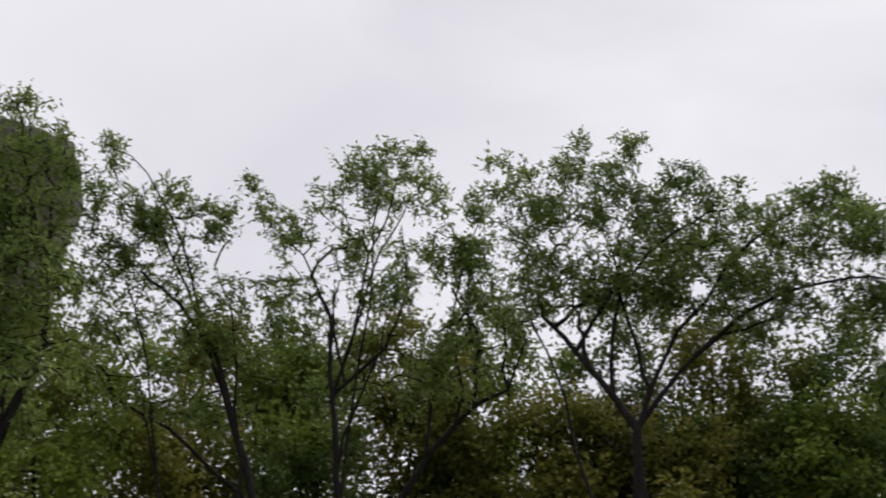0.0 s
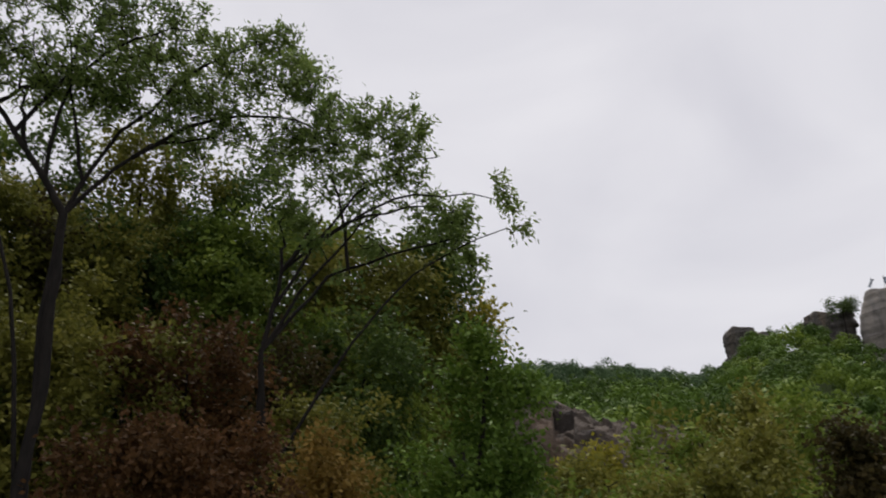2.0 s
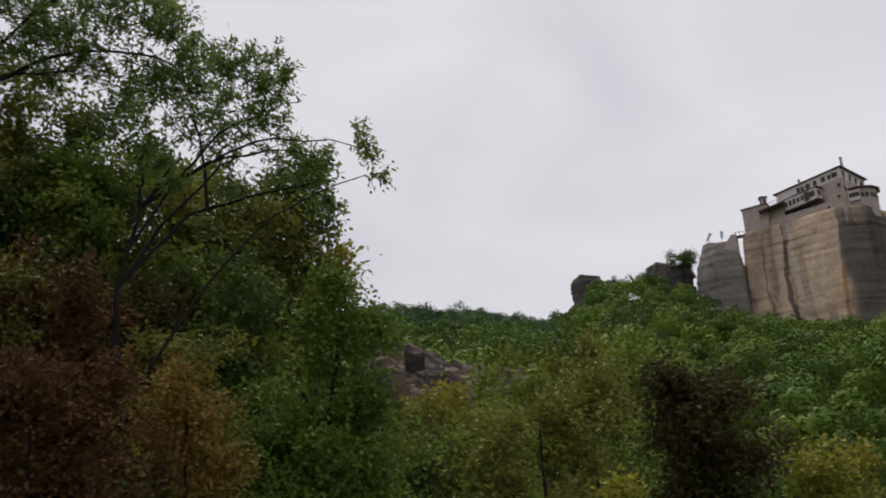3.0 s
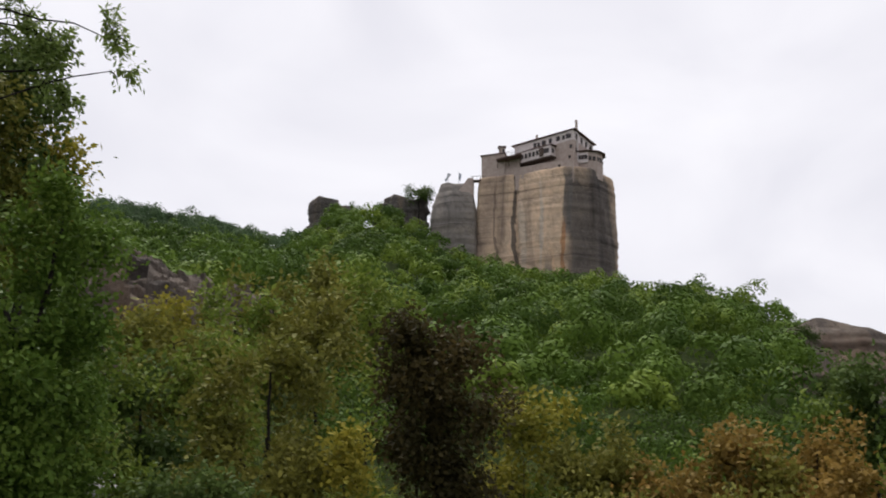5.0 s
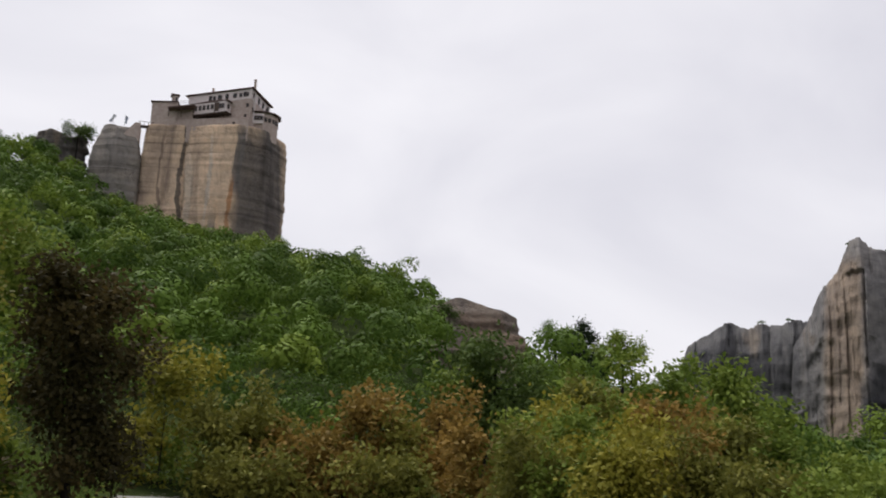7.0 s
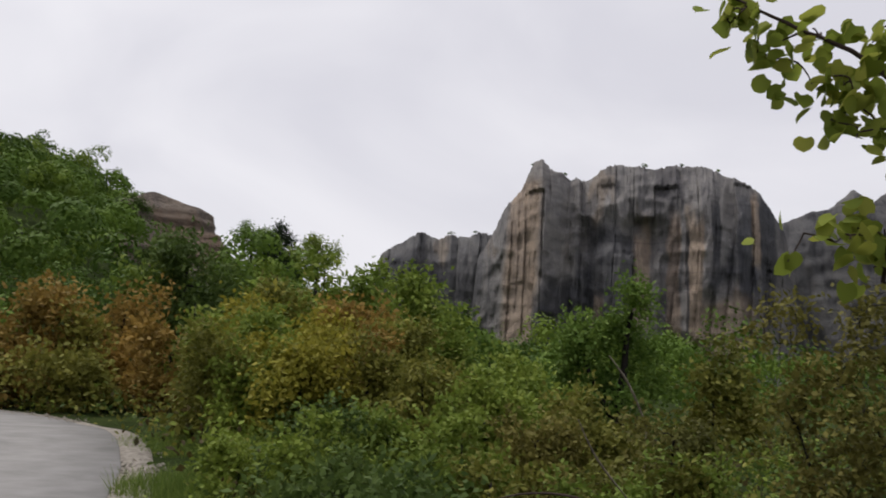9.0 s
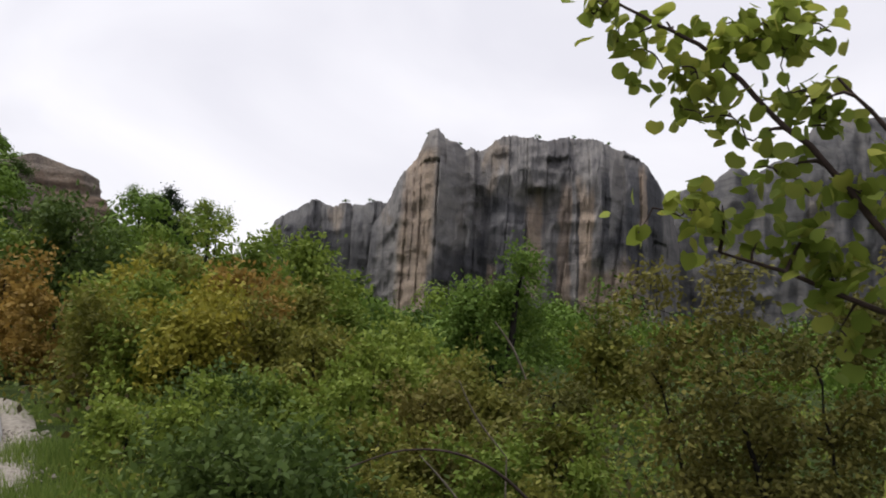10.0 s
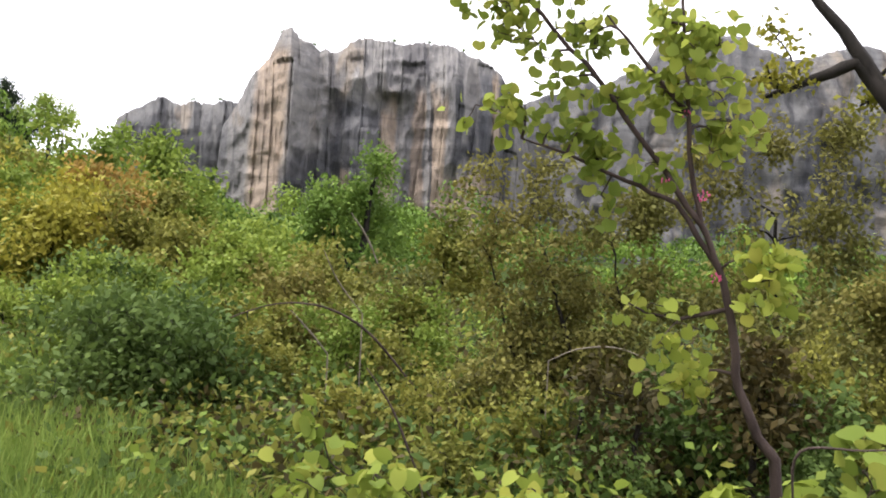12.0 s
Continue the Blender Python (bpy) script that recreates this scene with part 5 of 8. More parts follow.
plant("bush", "olive-green bush in the undergrowth below the trees", "bush", M_leaf_olive, 0.122, 0.0759, 2.34,
      [(-10.6, 13.97, 8.41, 0.7, 0.51), (-11.05, 13.58, 8.03, 0.58, 0.5), (-9.97, 14.11, 7.85, 0.57, 0.49), (-10.58, 13.94, 7.58, 0.91, 0.42), (-10.81, 13.85, 7.07, 1.02, 0.5)],
      [[(-10.46, 13.79, 6.73), (-10.46, 13.79, 7.96)]], 0.05, group="undergrowth bushes", seed=38)
plant("bush", "olive-green bush in the undergrowth below the trees", "bush", M_leaf_olive, 0.13, 0.0804, 2.34,
      [(-9.63, 15.43, 8.38, 0.72, 0.52), (-10.32, 15.33, 8.13, 0.6, 0.53), (-9.26, 15.94, 7.97, 0.6, 0.52), (-9.91, 15.79, 7.7, 0.97, 0.44), (-9.98, 15.42, 7.07, 1.06, 0.52)],
      [[(-9.77, 15.53, 6.79), (-9.74, 15.56, 8.07)]], 0.05, group="undergrowth bushes", seed=39)
plant("bush", "olive-green bush in the undergrowth below the trees", "bush", M_leaf_olive, 0.0936, 0.058, 2.34,
      [(-10.24, 8.03, 5.87, 0.6, 0.42), (-10.58, 7.73, 5.58, 0.5, 0.42), (-10.32, 8.75, 5.71, 0.52, 0.43), (-10.01, 7.95, 5.17, 0.78, 0.34), (-10, 7.78, 4.73, 0.86, 0.4)],
      [[(-10.29, 8.24, 4.67), (-10.35, 8.15, 5.64)]], 0.05, group="undergrowth bushes", seed=40)
plant("bush", "olive-green bush in the undergrowth below the trees", "bush", M_leaf_olive, 0.09, 0.0558, 2.34,
      [(-9.05, 8.28, 5.08, 0.56, 0.39), (-9.89, 8.39, 4.98, 0.49, 0.41), (-9.34, 9.19, 4.99, 0.49, 0.41), (-9.12, 8.4, 4.53, 0.74, 0.32), (-9.21, 8.28, 4.15, 0.83, 0.38)],
      [[(-9.33, 8.64, 4.03), (-9.38, 8.58, 4.94)]], 0.05, group="undergrowth bushes", seed=41)
plant("bush", "russet-brown bush with small dry leaves", "bush", M_leaf_brown, 0.0648, 0.0402, 3.64,
      [(-6.01, 6.12, 3.21, 0.41, 0.2), (-6.46, 6.06, 2.96, 0.58, 0.32), (-5.87, 6.54, 3.05, 0.52, 0.31), (-5.73, 6.95, 3.25, 0.37, 0.27), (-5.39, 6.74, 2.82, 0.41, 0.31), (-6.46, 6.74, 2.73, 0.93, 0.33),
      (-6.46, 5.87, 2.6, 0.52, 0.26), (-5.97, 6.97, 2.5, 0.75, 0.22)],
      [[(-5.97, 6.45, 2.09), (-6.01, 6.42, 2.85)], [(-5.97, 6.45, 2.09), (-5.63, 6.78, 2.95)]], 0.04, seed=42)
plant("bush", "yellow-brown bush beside a russet bush", "bush", M_leaf_orange, 0.072, 0.0446, 3.12,
      [(-5.66, 8.24, 3.37, 0.29, 0.24), (-5.85, 8.21, 3.1, 0.35, 0.35), (-5.48, 8.2, 2.88, 0.29, 0.35), (-5.88, 7.98, 2.73, 0.41, 0.29), (-5.49, 8.23, 2.55, 0.35, 0.29)],
      [[(-5.6, 8.1, 2.12), (-5.61, 8.09, 3)]], 0.04, seed=43)
plant("tree", "leafy oak with a bronze-tinged crown", "tree", M_leaf_olive, 0.148, 0.0815, 2.88,
      [(-9, 16.3, 8.87, 0.57, 0.34), (-8.64, 16.83, 8.32, 0.46, 0.4), (-9.84, 16.74, 8.68, 0.83, 0.54), (-10.5, 16.2, 8.4, 0.71, 0.47), (-8.77, 16.07, 7.52, 0.77, 0.55), (-10.01, 16.32, 7.58, 1.04, 0.58),
      (-10.28, 15.48, 6.7, 1, 0.67), (-9.28, 15.77, 6.25, 0.98, 0.65), (-10.77, 15, 7.02, 0.67, 0.67)],
      [[(-9.91, 16.07, 3.31), (-9.79, 16.15, 6.06), (-9.67, 16.22, 7.61)]], 0.14, seed=44)
plant("tree", "spreading green oak behind the bushes", "tree", M_leaf_fresh, 0.125, 0.0686, 2.4,
      [(-8.96, 13.58, 6.36, 0.88, 0.49), (-9.48, 13.47, 5.6, 0.88, 0.59), (-8.43, 13.48, 5.24, 0.75, 0.56), (-8.64, 13.12, 4.45, 0.83, 0.64), (-9.43, 12.74, 6.64, 0.48, 0.38), (-10.96, 12.06, 6.35, 0.98, 0.59),
      (-10.22, 12.42, 5.51, 0.67, 0.57)],
      [[(-8.87, 13.15, 3.03), (-8.84, 13.17, 4.86), (-8.81, 13.19, 5.94)]], 0.12, seed=45)
plant("shrub", "bright green bushy maple on the slope", "shrub", M_leaf_maple, 0.09, 0.0558, 3.38,
      [(-5.4, 10.99, 5.37, 0.25, 0.21), (-5.18, 11.21, 5.31, 0.19, 0.16), (-5.73, 11.23, 5.13, 0.34, 0.23), (-5.23, 11.27, 4.9, 0.37, 0.25), (-5.7, 11.15, 4.71, 0.45, 0.27), (-5.27, 11.46, 4.47, 0.41, 0.3),
      (-5.89, 11.01, 4.33, 0.41, 0.28), (-5.64, 11.31, 4.11, 0.59, 0.33), (-6.01, 10.89, 3.8, 0.51, 0.33), (-5.13, 11.11, 3.72, 0.43, 0.36), (-5.42, 10.71, 3.34, 0.77, 0.35), (-6.43, 10.99, 3.42, 0.45, 0.37),
      (-5.53, 10.32, 2.9, 0.81, 0.34), (-6.56, 10.65, 2.96, 0.44, 0.29), (-5.21, 11.53, 3.2, 0.37, 0.37)],
      [[(-5.72, 11.01, 2.22), (-5.61, 11.07, 3.77), (-5.47, 11.15, 4.83)], [(-5.66, 11.04, 2.98), (-5.92, 10.89, 3.79)]], 0.07, seed=46)
plant("bush", "tall olive-yellow bush with fine twigs", "bush", M_leaf_olive, 0.0972, 0.0603, 3.25,
      [(-3.49, 13.27, 3.58, 0.38, 0.25), (-3.75, 12.95, 3.17, 0.53, 0.3), (-3.13, 13.46, 3.22, 0.46, 0.35), (-4.07, 13.11, 2.81, 0.53, 0.38), (-3.54, 13.38, 2.68, 0.69, 0.38), (-2.83, 13.55, 2.85, 0.46, 0.38),
      (-4.49, 13.54, 2.39, 0.56, 0.4), (-3.52, 12.88, 2.15, 0.81, 0.44), (-2.88, 13.94, 2.25, 0.47, 0.55), (-3.86, 12.67, 1.8, 0.81, 0.37), (-3.21, 14.09, 1.64, 0.8, 0.4)],
      [[(-3.4, 13.47, 1.07), (-3.5, 13.44, 2.39), (-3.52, 13.43, 3.37)], [(-3.41, 13.46, 1.29), (-4.04, 13.28, 2.6)]], 0.05, seed=47)
plant("bush", "narrow yellow-ochre bush beside taller bushes", "bush", M_leaf_yellow, 0.0936, 0.058, 3.12,
      [(-2.39, 13.14, 2.59, 0.16, 0.3), (-2.43, 13.26, 2.09, 0.21, 0.37), (-2.36, 12.98, 1.66, 0.26, 0.33)],
      [[(-2.37, 13.19, 1.09), (-2.42, 13.18, 2.16)]], 0.03, seed=48)
plant("shrub", "pale fresh green shrub between darker bushes", "shrub", M_leaf_fresh, 0.112, 0.0692, 3.12,
      [(-2.6, 15.66, 3.54, 0.31, 0.27), (-2.78, 15.78, 3.11, 0.4, 0.36), (-2.45, 15.78, 2.57, 0.31, 0.44), (-2.58, 15.88, 2.05, 0.36, 0.45), (-3.08, 15.39, 3.42, 0.35, 0.26)],
      [[(-2.52, 15.71, 1.03), (-2.62, 15.69, 2.74)]], 0.05, seed=49)
plant("tree", "dense blackish-brown juniper bush on the verge", "tree", M_leaf_shade, 0.104, 0.0647, 4.94,
      [(-1.77, 14.75, 4.04, 0.38, 0.27), (-1.45, 14.94, 3.8, 0.5, 0.34), (-0.91, 14.6, 3.59, 0.37, 0.33), (-1.97, 15.06, 3.47, 0.51, 0.42), (-1.25, 14.77, 3.19, 0.66, 0.41), (-1.55, 14.52, 2.67, 0.73, 0.49),
      (-0.9, 14.69, 2.85, 0.45, 0.49), (-1.76, 14.98, 2.12, 0.67, 0.5), (-0.96, 14.46, 2.11, 0.56, 0.56), (-1.35, 14.47, 1.56, 0.89, 0.48)],
      [[(-1.38, 14.85, 0.76), (-1.41, 14.85, 2.36), (-1.52, 14.84, 3.7)]], 0.1, seed=50)
plant("bush", "yellow-green bush with reddish shoot tips", "bush", M_leaf_yellow, 0.216, 0.134, 2.6,
      [(-0.79, 30.22, 4.81, 0.6, 0.51), (-0.44, 30.12, 3.94, 0.76, 0.76), (0.26, 30.66, 4.15, 0.61, 0.69), (-0.79, 30.55, 2.76, 0.86, 1.03), (0.43, 30.83, 2.94, 0.61, 0.87), (-0.97, 30.75, 1.4, 1.04, 0.87)],
      [[(-0.44, 30.43, -0.08), (-0.44, 30.43, 3.27)]], 0.04, seed=51)
plant("bush", "fresh green bush at the wood edge", "bush", M_leaf_fresh, 0.223, 0.138, 2.86,
      [(0.07, 31.19, 1.57, 0.7, 0.7), (-0.28, 31.17, 0.89, 0.88, 0.53), (0.77, 30.98, 0.89, 0.7, 0.52)],
      [[(0.07, 31.43, -0.14), (0.07, 31.43, 1.22)]], 0.04, seed=52)
plant("bush", "olive-brown bush with red-tipped shoots", "bush", M_leaf_olive, 0.209, 0.129, 3.12,
      [(1.9, 29.06, 2.96, 0.74, 0.57), (1.17, 29.54, 2.4, 0.75, 0.7), (2.68, 29.6, 2.4, 0.75, 0.7), (1.88, 29.02, 2.05, 1.03, 0.69), (1.87, 28.99, 1.27, 1.47, 0.69)],
      [[(1.88, 29.38, 0.71), (1.91, 29.37, 2.4)]], 0.04, group="bushes along the wood edge", seed=53)
plant("bush", "bronze-brown bush at the wood edge", "bush", M_leaf_orange, 0.202, 0.125, 3.12,
      [(3.97, 28.53, 2.78, 0.73, 0.57), (3.25, 28.8, 2.23, 0.73, 0.68), (4.52, 27.58, 2.21, 0.71, 0.66), (3.79, 27.47, 1.89, 0.98, 0.65), (3.94, 28.79, 1.12, 1.47, 0.69)],
      [[(3.84, 28.18, 0.61), (3.9, 28.17, 2.22)]], 0.04, group="bushes along the wood edge", seed=54)
plant("bush", "ochre bush with pinkish young leaves", "bush", M_leaf_orange, 0.202, 0.125, 3.12,
      [(5.31, 27.94, 2.88, 0.64, 0.52), (4.66, 27.98, 2.37, 0.64, 0.62), (5.92, 27.96, 2.37, 0.64, 0.63), (5.35, 28.33, 2.07, 0.91, 0.63), (5.08, 27.06, 1.39, 1.24, 0.6)],
      [[(5.22, 27.96, 0.88), (5.29, 27.95, 2.37)]], 0.04, group="bushes along the wood edge", seed=55)
plant("bush", "olive-brown bush with red-tipped shoots", "bush", M_leaf_olive, 0.194, 0.121, 3.12,
      [(6.37, 27.18, 2.51, 0.63, 0.47), (5.77, 27.31, 2.06, 0.63, 0.56), (6.78, 26.5, 2.05, 0.61, 0.55), (6.22, 26.69, 1.79, 0.86, 0.55), (6.09, 26.28, 1.19, 1.21, 0.55)],
      [[(6.17, 26.74, 0.75), (6.24, 26.72, 2.05)]], 0.04, group="bushes along the wood edge", seed=56)
plant("bush", "ochre bush with pinkish young leaves", "bush", M_leaf_orange, 0.209, 0.129, 3.12,
      [(7.7, 28.48, 3.53, 0.42, 0.37), (7.24, 28.33, 3.17, 0.41, 0.44), (8.04, 28.35, 3.17, 0.41, 0.45), (7.75, 28.8, 2.97, 0.59, 0.45), (7.63, 28.45, 2.46, 0.83, 0.45)],
      [[(7.6, 28.45, 2.11), (7.67, 28.43, 3.17)]], 0.04, group="bushes along the wood edge", seed=57)
plant("bush", "olive bush at the wood edge", "bush", M_leaf_olive, 0.194, 0.121, 3.12,
      [(2.88, 27.75, 1.53, 0.86, 0.39), (1.96, 26.92, 1.17, 0.83, 0.45), (3.72, 27.73, 1.15, 0.86, 0.47), (2.75, 26.56, 0.96, 1.15, 0.45), (2.73, 26.5, 0.47, 1.65, 0.45)],
      [[(2.8, 27.3, 0.06), (2.83, 27.29, 1.16)]], 0.04, group="bushes along the wood edge", seed=58)
plant("bush", "olive bush at the wood edge", "bush", M_leaf_olive, 0.187, 0.116, 3.12,
      [(5.36, 26.22, 1.4, 0.9, 0.38), (4.39, 25.78, 1.06, 0.88, 0.44), (5.97, 25.19, 1.08, 0.87, 0.44), (5.1, 25.08, 0.88, 1.21, 0.43), (5.41, 26.76, 0.31, 1.84, 0.46)],
      [[(5.23, 25.92, 0.02), (5.28, 25.91, 1.06)]], 0.04, group="bushes along the wood edge", seed=59)
plant("tree", "rounded fresh green oak on the slope", "tree", M_leaf_dark, 0.257, 0.142, 3.84,
      [(10.27, 31.04, 5.23, 0.93, 0.52), (9.6, 31.32, 4.55, 0.93, 0.59), (11.34, 32.27, 4.45, 1.06, 0.62), (10.63, 32.49, 3.73, 1.64, 0.77), (9.48, 31.86, 3.16, 0.94, 0.75), (10.96, 30.99, 3.12, 1.11, 0.74),
      (10.59, 32.68, 2.46, 1.55, 0.77)],
      [[(10.17, 31.86, 0.54), (10.37, 31.79, 3.33), (10.47, 31.76, 4.77)]], 0.15, seed=60)
plant("bush", "fresh green young tree on the slope", "bush", M_leaf_fresh, 0.187, 0.116, 3.12,
      [(8.61, 25.06, 3.49, 0.36, 0.3), (8.16, 25.14, 3.14, 0.4, 0.37), (8.97, 24.77, 3.08, 0.4, 0.37), (8.55, 24.92, 2.85, 0.62, 0.45), (8.77, 25.57, 2.36, 0.91, 0.46)],
      [[(8.54, 24.9, 1.98), (8.55, 24.9, 3.07)]], 0.05, group="bushes along the road bend", seed=61)
plant("bush", "yellow-green bush with young foliage", "bush", M_leaf_yellow, 0.158, 0.0982, 3.12,
      [(8.64, 20.61, 2.82, 0.45, 0.3), (7.99, 20.47, 2.46, 0.5, 0.37), (8.97, 20.06, 2.41, 0.5, 0.37), (8.66, 20.71, 2.2, 0.8, 0.45), (8.77, 21, 1.69, 1.15, 0.46)],
      [[(8.6, 20.61, 1.33), (8.62, 20.6, 2.41)]], 0.05, group="bushes along the road bend", seed=62)
plant("bush", "yellow-green bush with young foliage", "bush", M_leaf_yellow, 0.144, 0.0893, 3.12,
      [(8.99, 18.33, 2.96, 0.41, 0.28), (8.58, 18.63, 2.66, 0.47, 0.35), (9.29, 17.9, 2.6, 0.46, 0.34), (8.86, 18.12, 2.4, 0.71, 0.41), (8.74, 17.91, 1.94, 1.01, 0.4)],
      [[(8.91, 18.27, 1.63), (8.94, 18.26, 2.6)]], 0.05, group="bushes along the road bend", seed=63)
plant("bush", "orange-tinged young bush by the road", "bush", M_leaf_orange, 0.151, 0.0937, 3.12,
      [(10.14, 18.68, 2.85, 0.33, 0.24), (9.76, 18.8, 2.58, 0.38, 0.3), (10.59, 18.75, 2.55, 0.38, 0.3), (9.99, 18.46, 2.36, 0.58, 0.35), (9.94, 18.41, 1.97, 0.82, 0.35)],
      [[(10.12, 18.77, 1.7), (10.16, 18.75, 2.54)]], 0.05, group="bushes along the road bend", seed=64)
plant("bush", "olive-green bush by the road", "bush", M_leaf_olive, 0.144, 0.0893, 3.12,
      [(10.62, 17.46, 2.52, 0.32, 0.25), (10.22, 17.5, 2.25, 0.36, 0.31), (10.79, 17.11, 2.21, 0.36, 0.31), (10.77, 17.75, 2.04, 0.57, 0.38), (10.79, 17.84, 1.63, 0.82, 0.39)],
      [[(10.5, 17.4, 1.35), (10.55, 17.38, 2.2)]], 0.05, group="bushes along the road bend", seed=65)
plant("bush", "fresh green young tree on the slope", "bush", M_leaf_fresh, 0.245, 0.152, 3.12,
      [(9.97, 32.62, 5.04, 0.46, 0.46), (9.39, 32.7, 4.5, 0.52, 0.58), (10.59, 32.64, 4.42, 0.53, 0.58), (10.06, 32.92, 4.07, 0.82, 0.7), (9.95, 32.54, 3.24, 1.15, 0.69)],
      [[(10.03, 32.83, 2.68), (10.03, 32.82, 4.41)]], 0.05, group="bushes along the road bend", seed=66)
plant("bush", "olive-green young tree on the slope", "bush", M_leaf_olive, 0.274, 0.17, 3.12,
      [(15.27, 35.25, 5.59, 0.61, 0.44), (14.62, 35.65, 5.11, 0.69, 0.55), (16.04, 35.2, 5.03, 0.69, 0.55), (15.03, 34.76, 4.64, 1.05, 0.64), (15.34, 35.52, 3.95, 1.53, 0.66)],
      [[(15.18, 35.19, 3.4), (15.22, 35.18, 4.99)]], 0.05, group="bushes along the road bend", seed=67)
plant("bush", "fresh green young tree on the slope", "bush", M_leaf_fresh, 0.288, 0.179, 3.12,
      [(17.65, 35.82, 5.96, 0.55, 0.36), (17.04, 36.06, 5.55, 0.61, 0.45), (18.18, 35.49, 5.46, 0.61, 0.45), (17.53, 35.64, 5.18, 0.95, 0.54), (18.06, 36.77, 4.66, 1.39, 0.56)],
      [[(17.76, 36.21, 4.17), (17.81, 36.18, 5.5)]], 0.05, group="bushes along the road bend", seed=68)
plant("bush", "fresh green young tree on the slope", "bush", M_leaf_fresh, 0.288, 0.179, 3.12,
      [(19.45, 35.19, 5.7, 0.55, 0.41), (18.93, 35.6, 5.27, 0.62, 0.52), (20, 34.96, 5.17, 0.62, 0.51), (19.25, 34.91, 4.84, 0.95, 0.61), (18.95, 34.43, 4.13, 1.34, 0.6)],
      [[(19.42, 35.34, 3.7), (19.49, 35.31, 5.17)]], 0.05, group="bushes along the road bend", seed=69)
plant("bush", "fresh green young tree on the slope", "bush", M_leaf_fresh, 0.259, 0.161, 3.12,
      [(19.14, 30.52, 4.94, 0.57, 0.41), (18.94, 31.45, 4.57, 0.66, 0.52), (19.7, 30.31, 4.43, 0.65, 0.51), (19.19, 30.69, 4.14, 1, 0.62), (18.93, 30.35, 3.46, 1.42, 0.61)],
      [[(19.2, 30.84, 3.01), (19.27, 30.79, 4.44)]], 0.05, group="bushes along the road bend", seed=70)
plant("bush", "yellow-green bush with young foliage", "bush", M_leaf_yellow, 0.115, 0.0714, 3.12,
      [(7.16, 14.85, 1.98, 0.41, 0.18), (6.72, 15.05, 1.77, 0.46, 0.23), (7.45, 14.43, 1.75, 0.45, 0.23), (7.08, 14.72, 1.61, 0.7, 0.27), (6.99, 14.56, 1.32, 0.99, 0.27)],
      [[(7.06, 14.72, 1.1), (7.08, 14.71, 1.74)]], 0.05, group="bushes along the road bend", seed=71)
plant("bush", "olive-green bush by the road", "bush", M_leaf_olive, 0.115, 0.0714, 3.12,
      [(8.13, 14.21, 1.84, 0.33, 0.18), (7.81, 14.41, 1.64, 0.37, 0.23), (8.43, 14.04, 1.62, 0.37, 0.23), (8.28, 14.51, 1.48, 0.59, 0.28), (8.38, 14.72, 1.17, 0.85, 0.28)],
      [[(8.07, 14.19, 0.99), (8.1, 14.18, 1.61)]], 0.05, group="bushes along the road bend", seed=72)
plant("bush", "olive-green bush by the road", "bush", M_leaf_olive, 0.122, 0.0759, 3.12,
      [(6.06, 15.92, 1.86, 0.38, 0.19), (5.69, 16.27, 1.64, 0.43, 0.24), (6.47, 15.72, 1.62, 0.43, 0.24), (6.11, 16.06, 1.47, 0.67, 0.29), (6.32, 16.65, 1.13, 1, 0.3)],
      [[(6.15, 16.2, 0.92), (6.16, 16.19, 1.6)]], 0.05, group="bushes along the road bend", seed=73)
plant("tree", "dark conical pine on the ridge", "tree", M_leaf_pine, 0.26, 0.13, 7.5,
      [(37.1, 87.1, 14.6, 0.5, 0.8), (36.8, 87.0, 13.6, 1.0, 0.6), (37.6, 86.8, 13.0, 1.1, 0.55), (36.4, 87.1, 12.4, 1.3, 0.55), (37.8, 86.7, 11.8, 1.5, 0.6), (36.7, 87.0, 11.2, 1.7, 0.6),
      (38.4, 86.4, 10.7, 1.6, 0.6), (36.3, 87.0, 10.2, 1.6, 0.6), (37.5, 86.6, 9.4, 2.0, 0.8)],
      [[(37.1, 87.0, 8.6), (37.1, 87.0, 14.9)]], 0.2, seed=74)
plant("bush", "orange-brown bush beside the road", "bush", M_leaf_orange, 0.194, 0.121, 3.25,
      [(7.79, 25.04, 2.03, 0.52, 0.36), (7.28, 25.28, 1.63, 0.58, 0.46), (8.59, 25.5, 1.55, 0.6, 0.47), (7.74, 24.75, 1.29, 0.89, 0.54), (7.74, 24.64, 0.69, 1.27, 0.54)],
      [[(7.99, 25.39, 0.22), (7.93, 25.41, 1.54)]], 0.045, group="roadside bushes", seed=75)
plant("bush", "dark russet bush beside the road", "bush", M_leaf_orange, 0.209, 0.129, 3.25,
      [(6.93, 27.76, 1.88, 0.53, 0.4), (6.44, 28.08, 1.45, 0.6, 0.5), (7.54, 27.69, 1.37, 0.6, 0.5), (6.8, 27.06, 1.1, 0.9, 0.58), (6.88, 27.26, 0.46, 1.3, 0.59)],
      [[(7.02, 27.73, -0.02), (6.95, 27.75, 1.37)]], 0.045, group="roadside bushes", seed=76)
plant("bush", "light green young tree by the road", "bush", M_leaf_fresh, 0.137, 0.0848, 3.25,
      [(7.24, 17.28, 2.72, 0.26, 0.2), (6.9, 17.24, 2.48, 0.29, 0.24), (7.45, 16.94, 2.45, 0.29, 0.24), (7.08, 16.84, 2.29, 0.45, 0.29), (7.14, 16.95, 1.96, 0.64, 0.29)],
      [[(7.24, 17.18, 1.72), (7.22, 17.19, 2.45)]], 0.045, group="roadside bushes", seed=77)
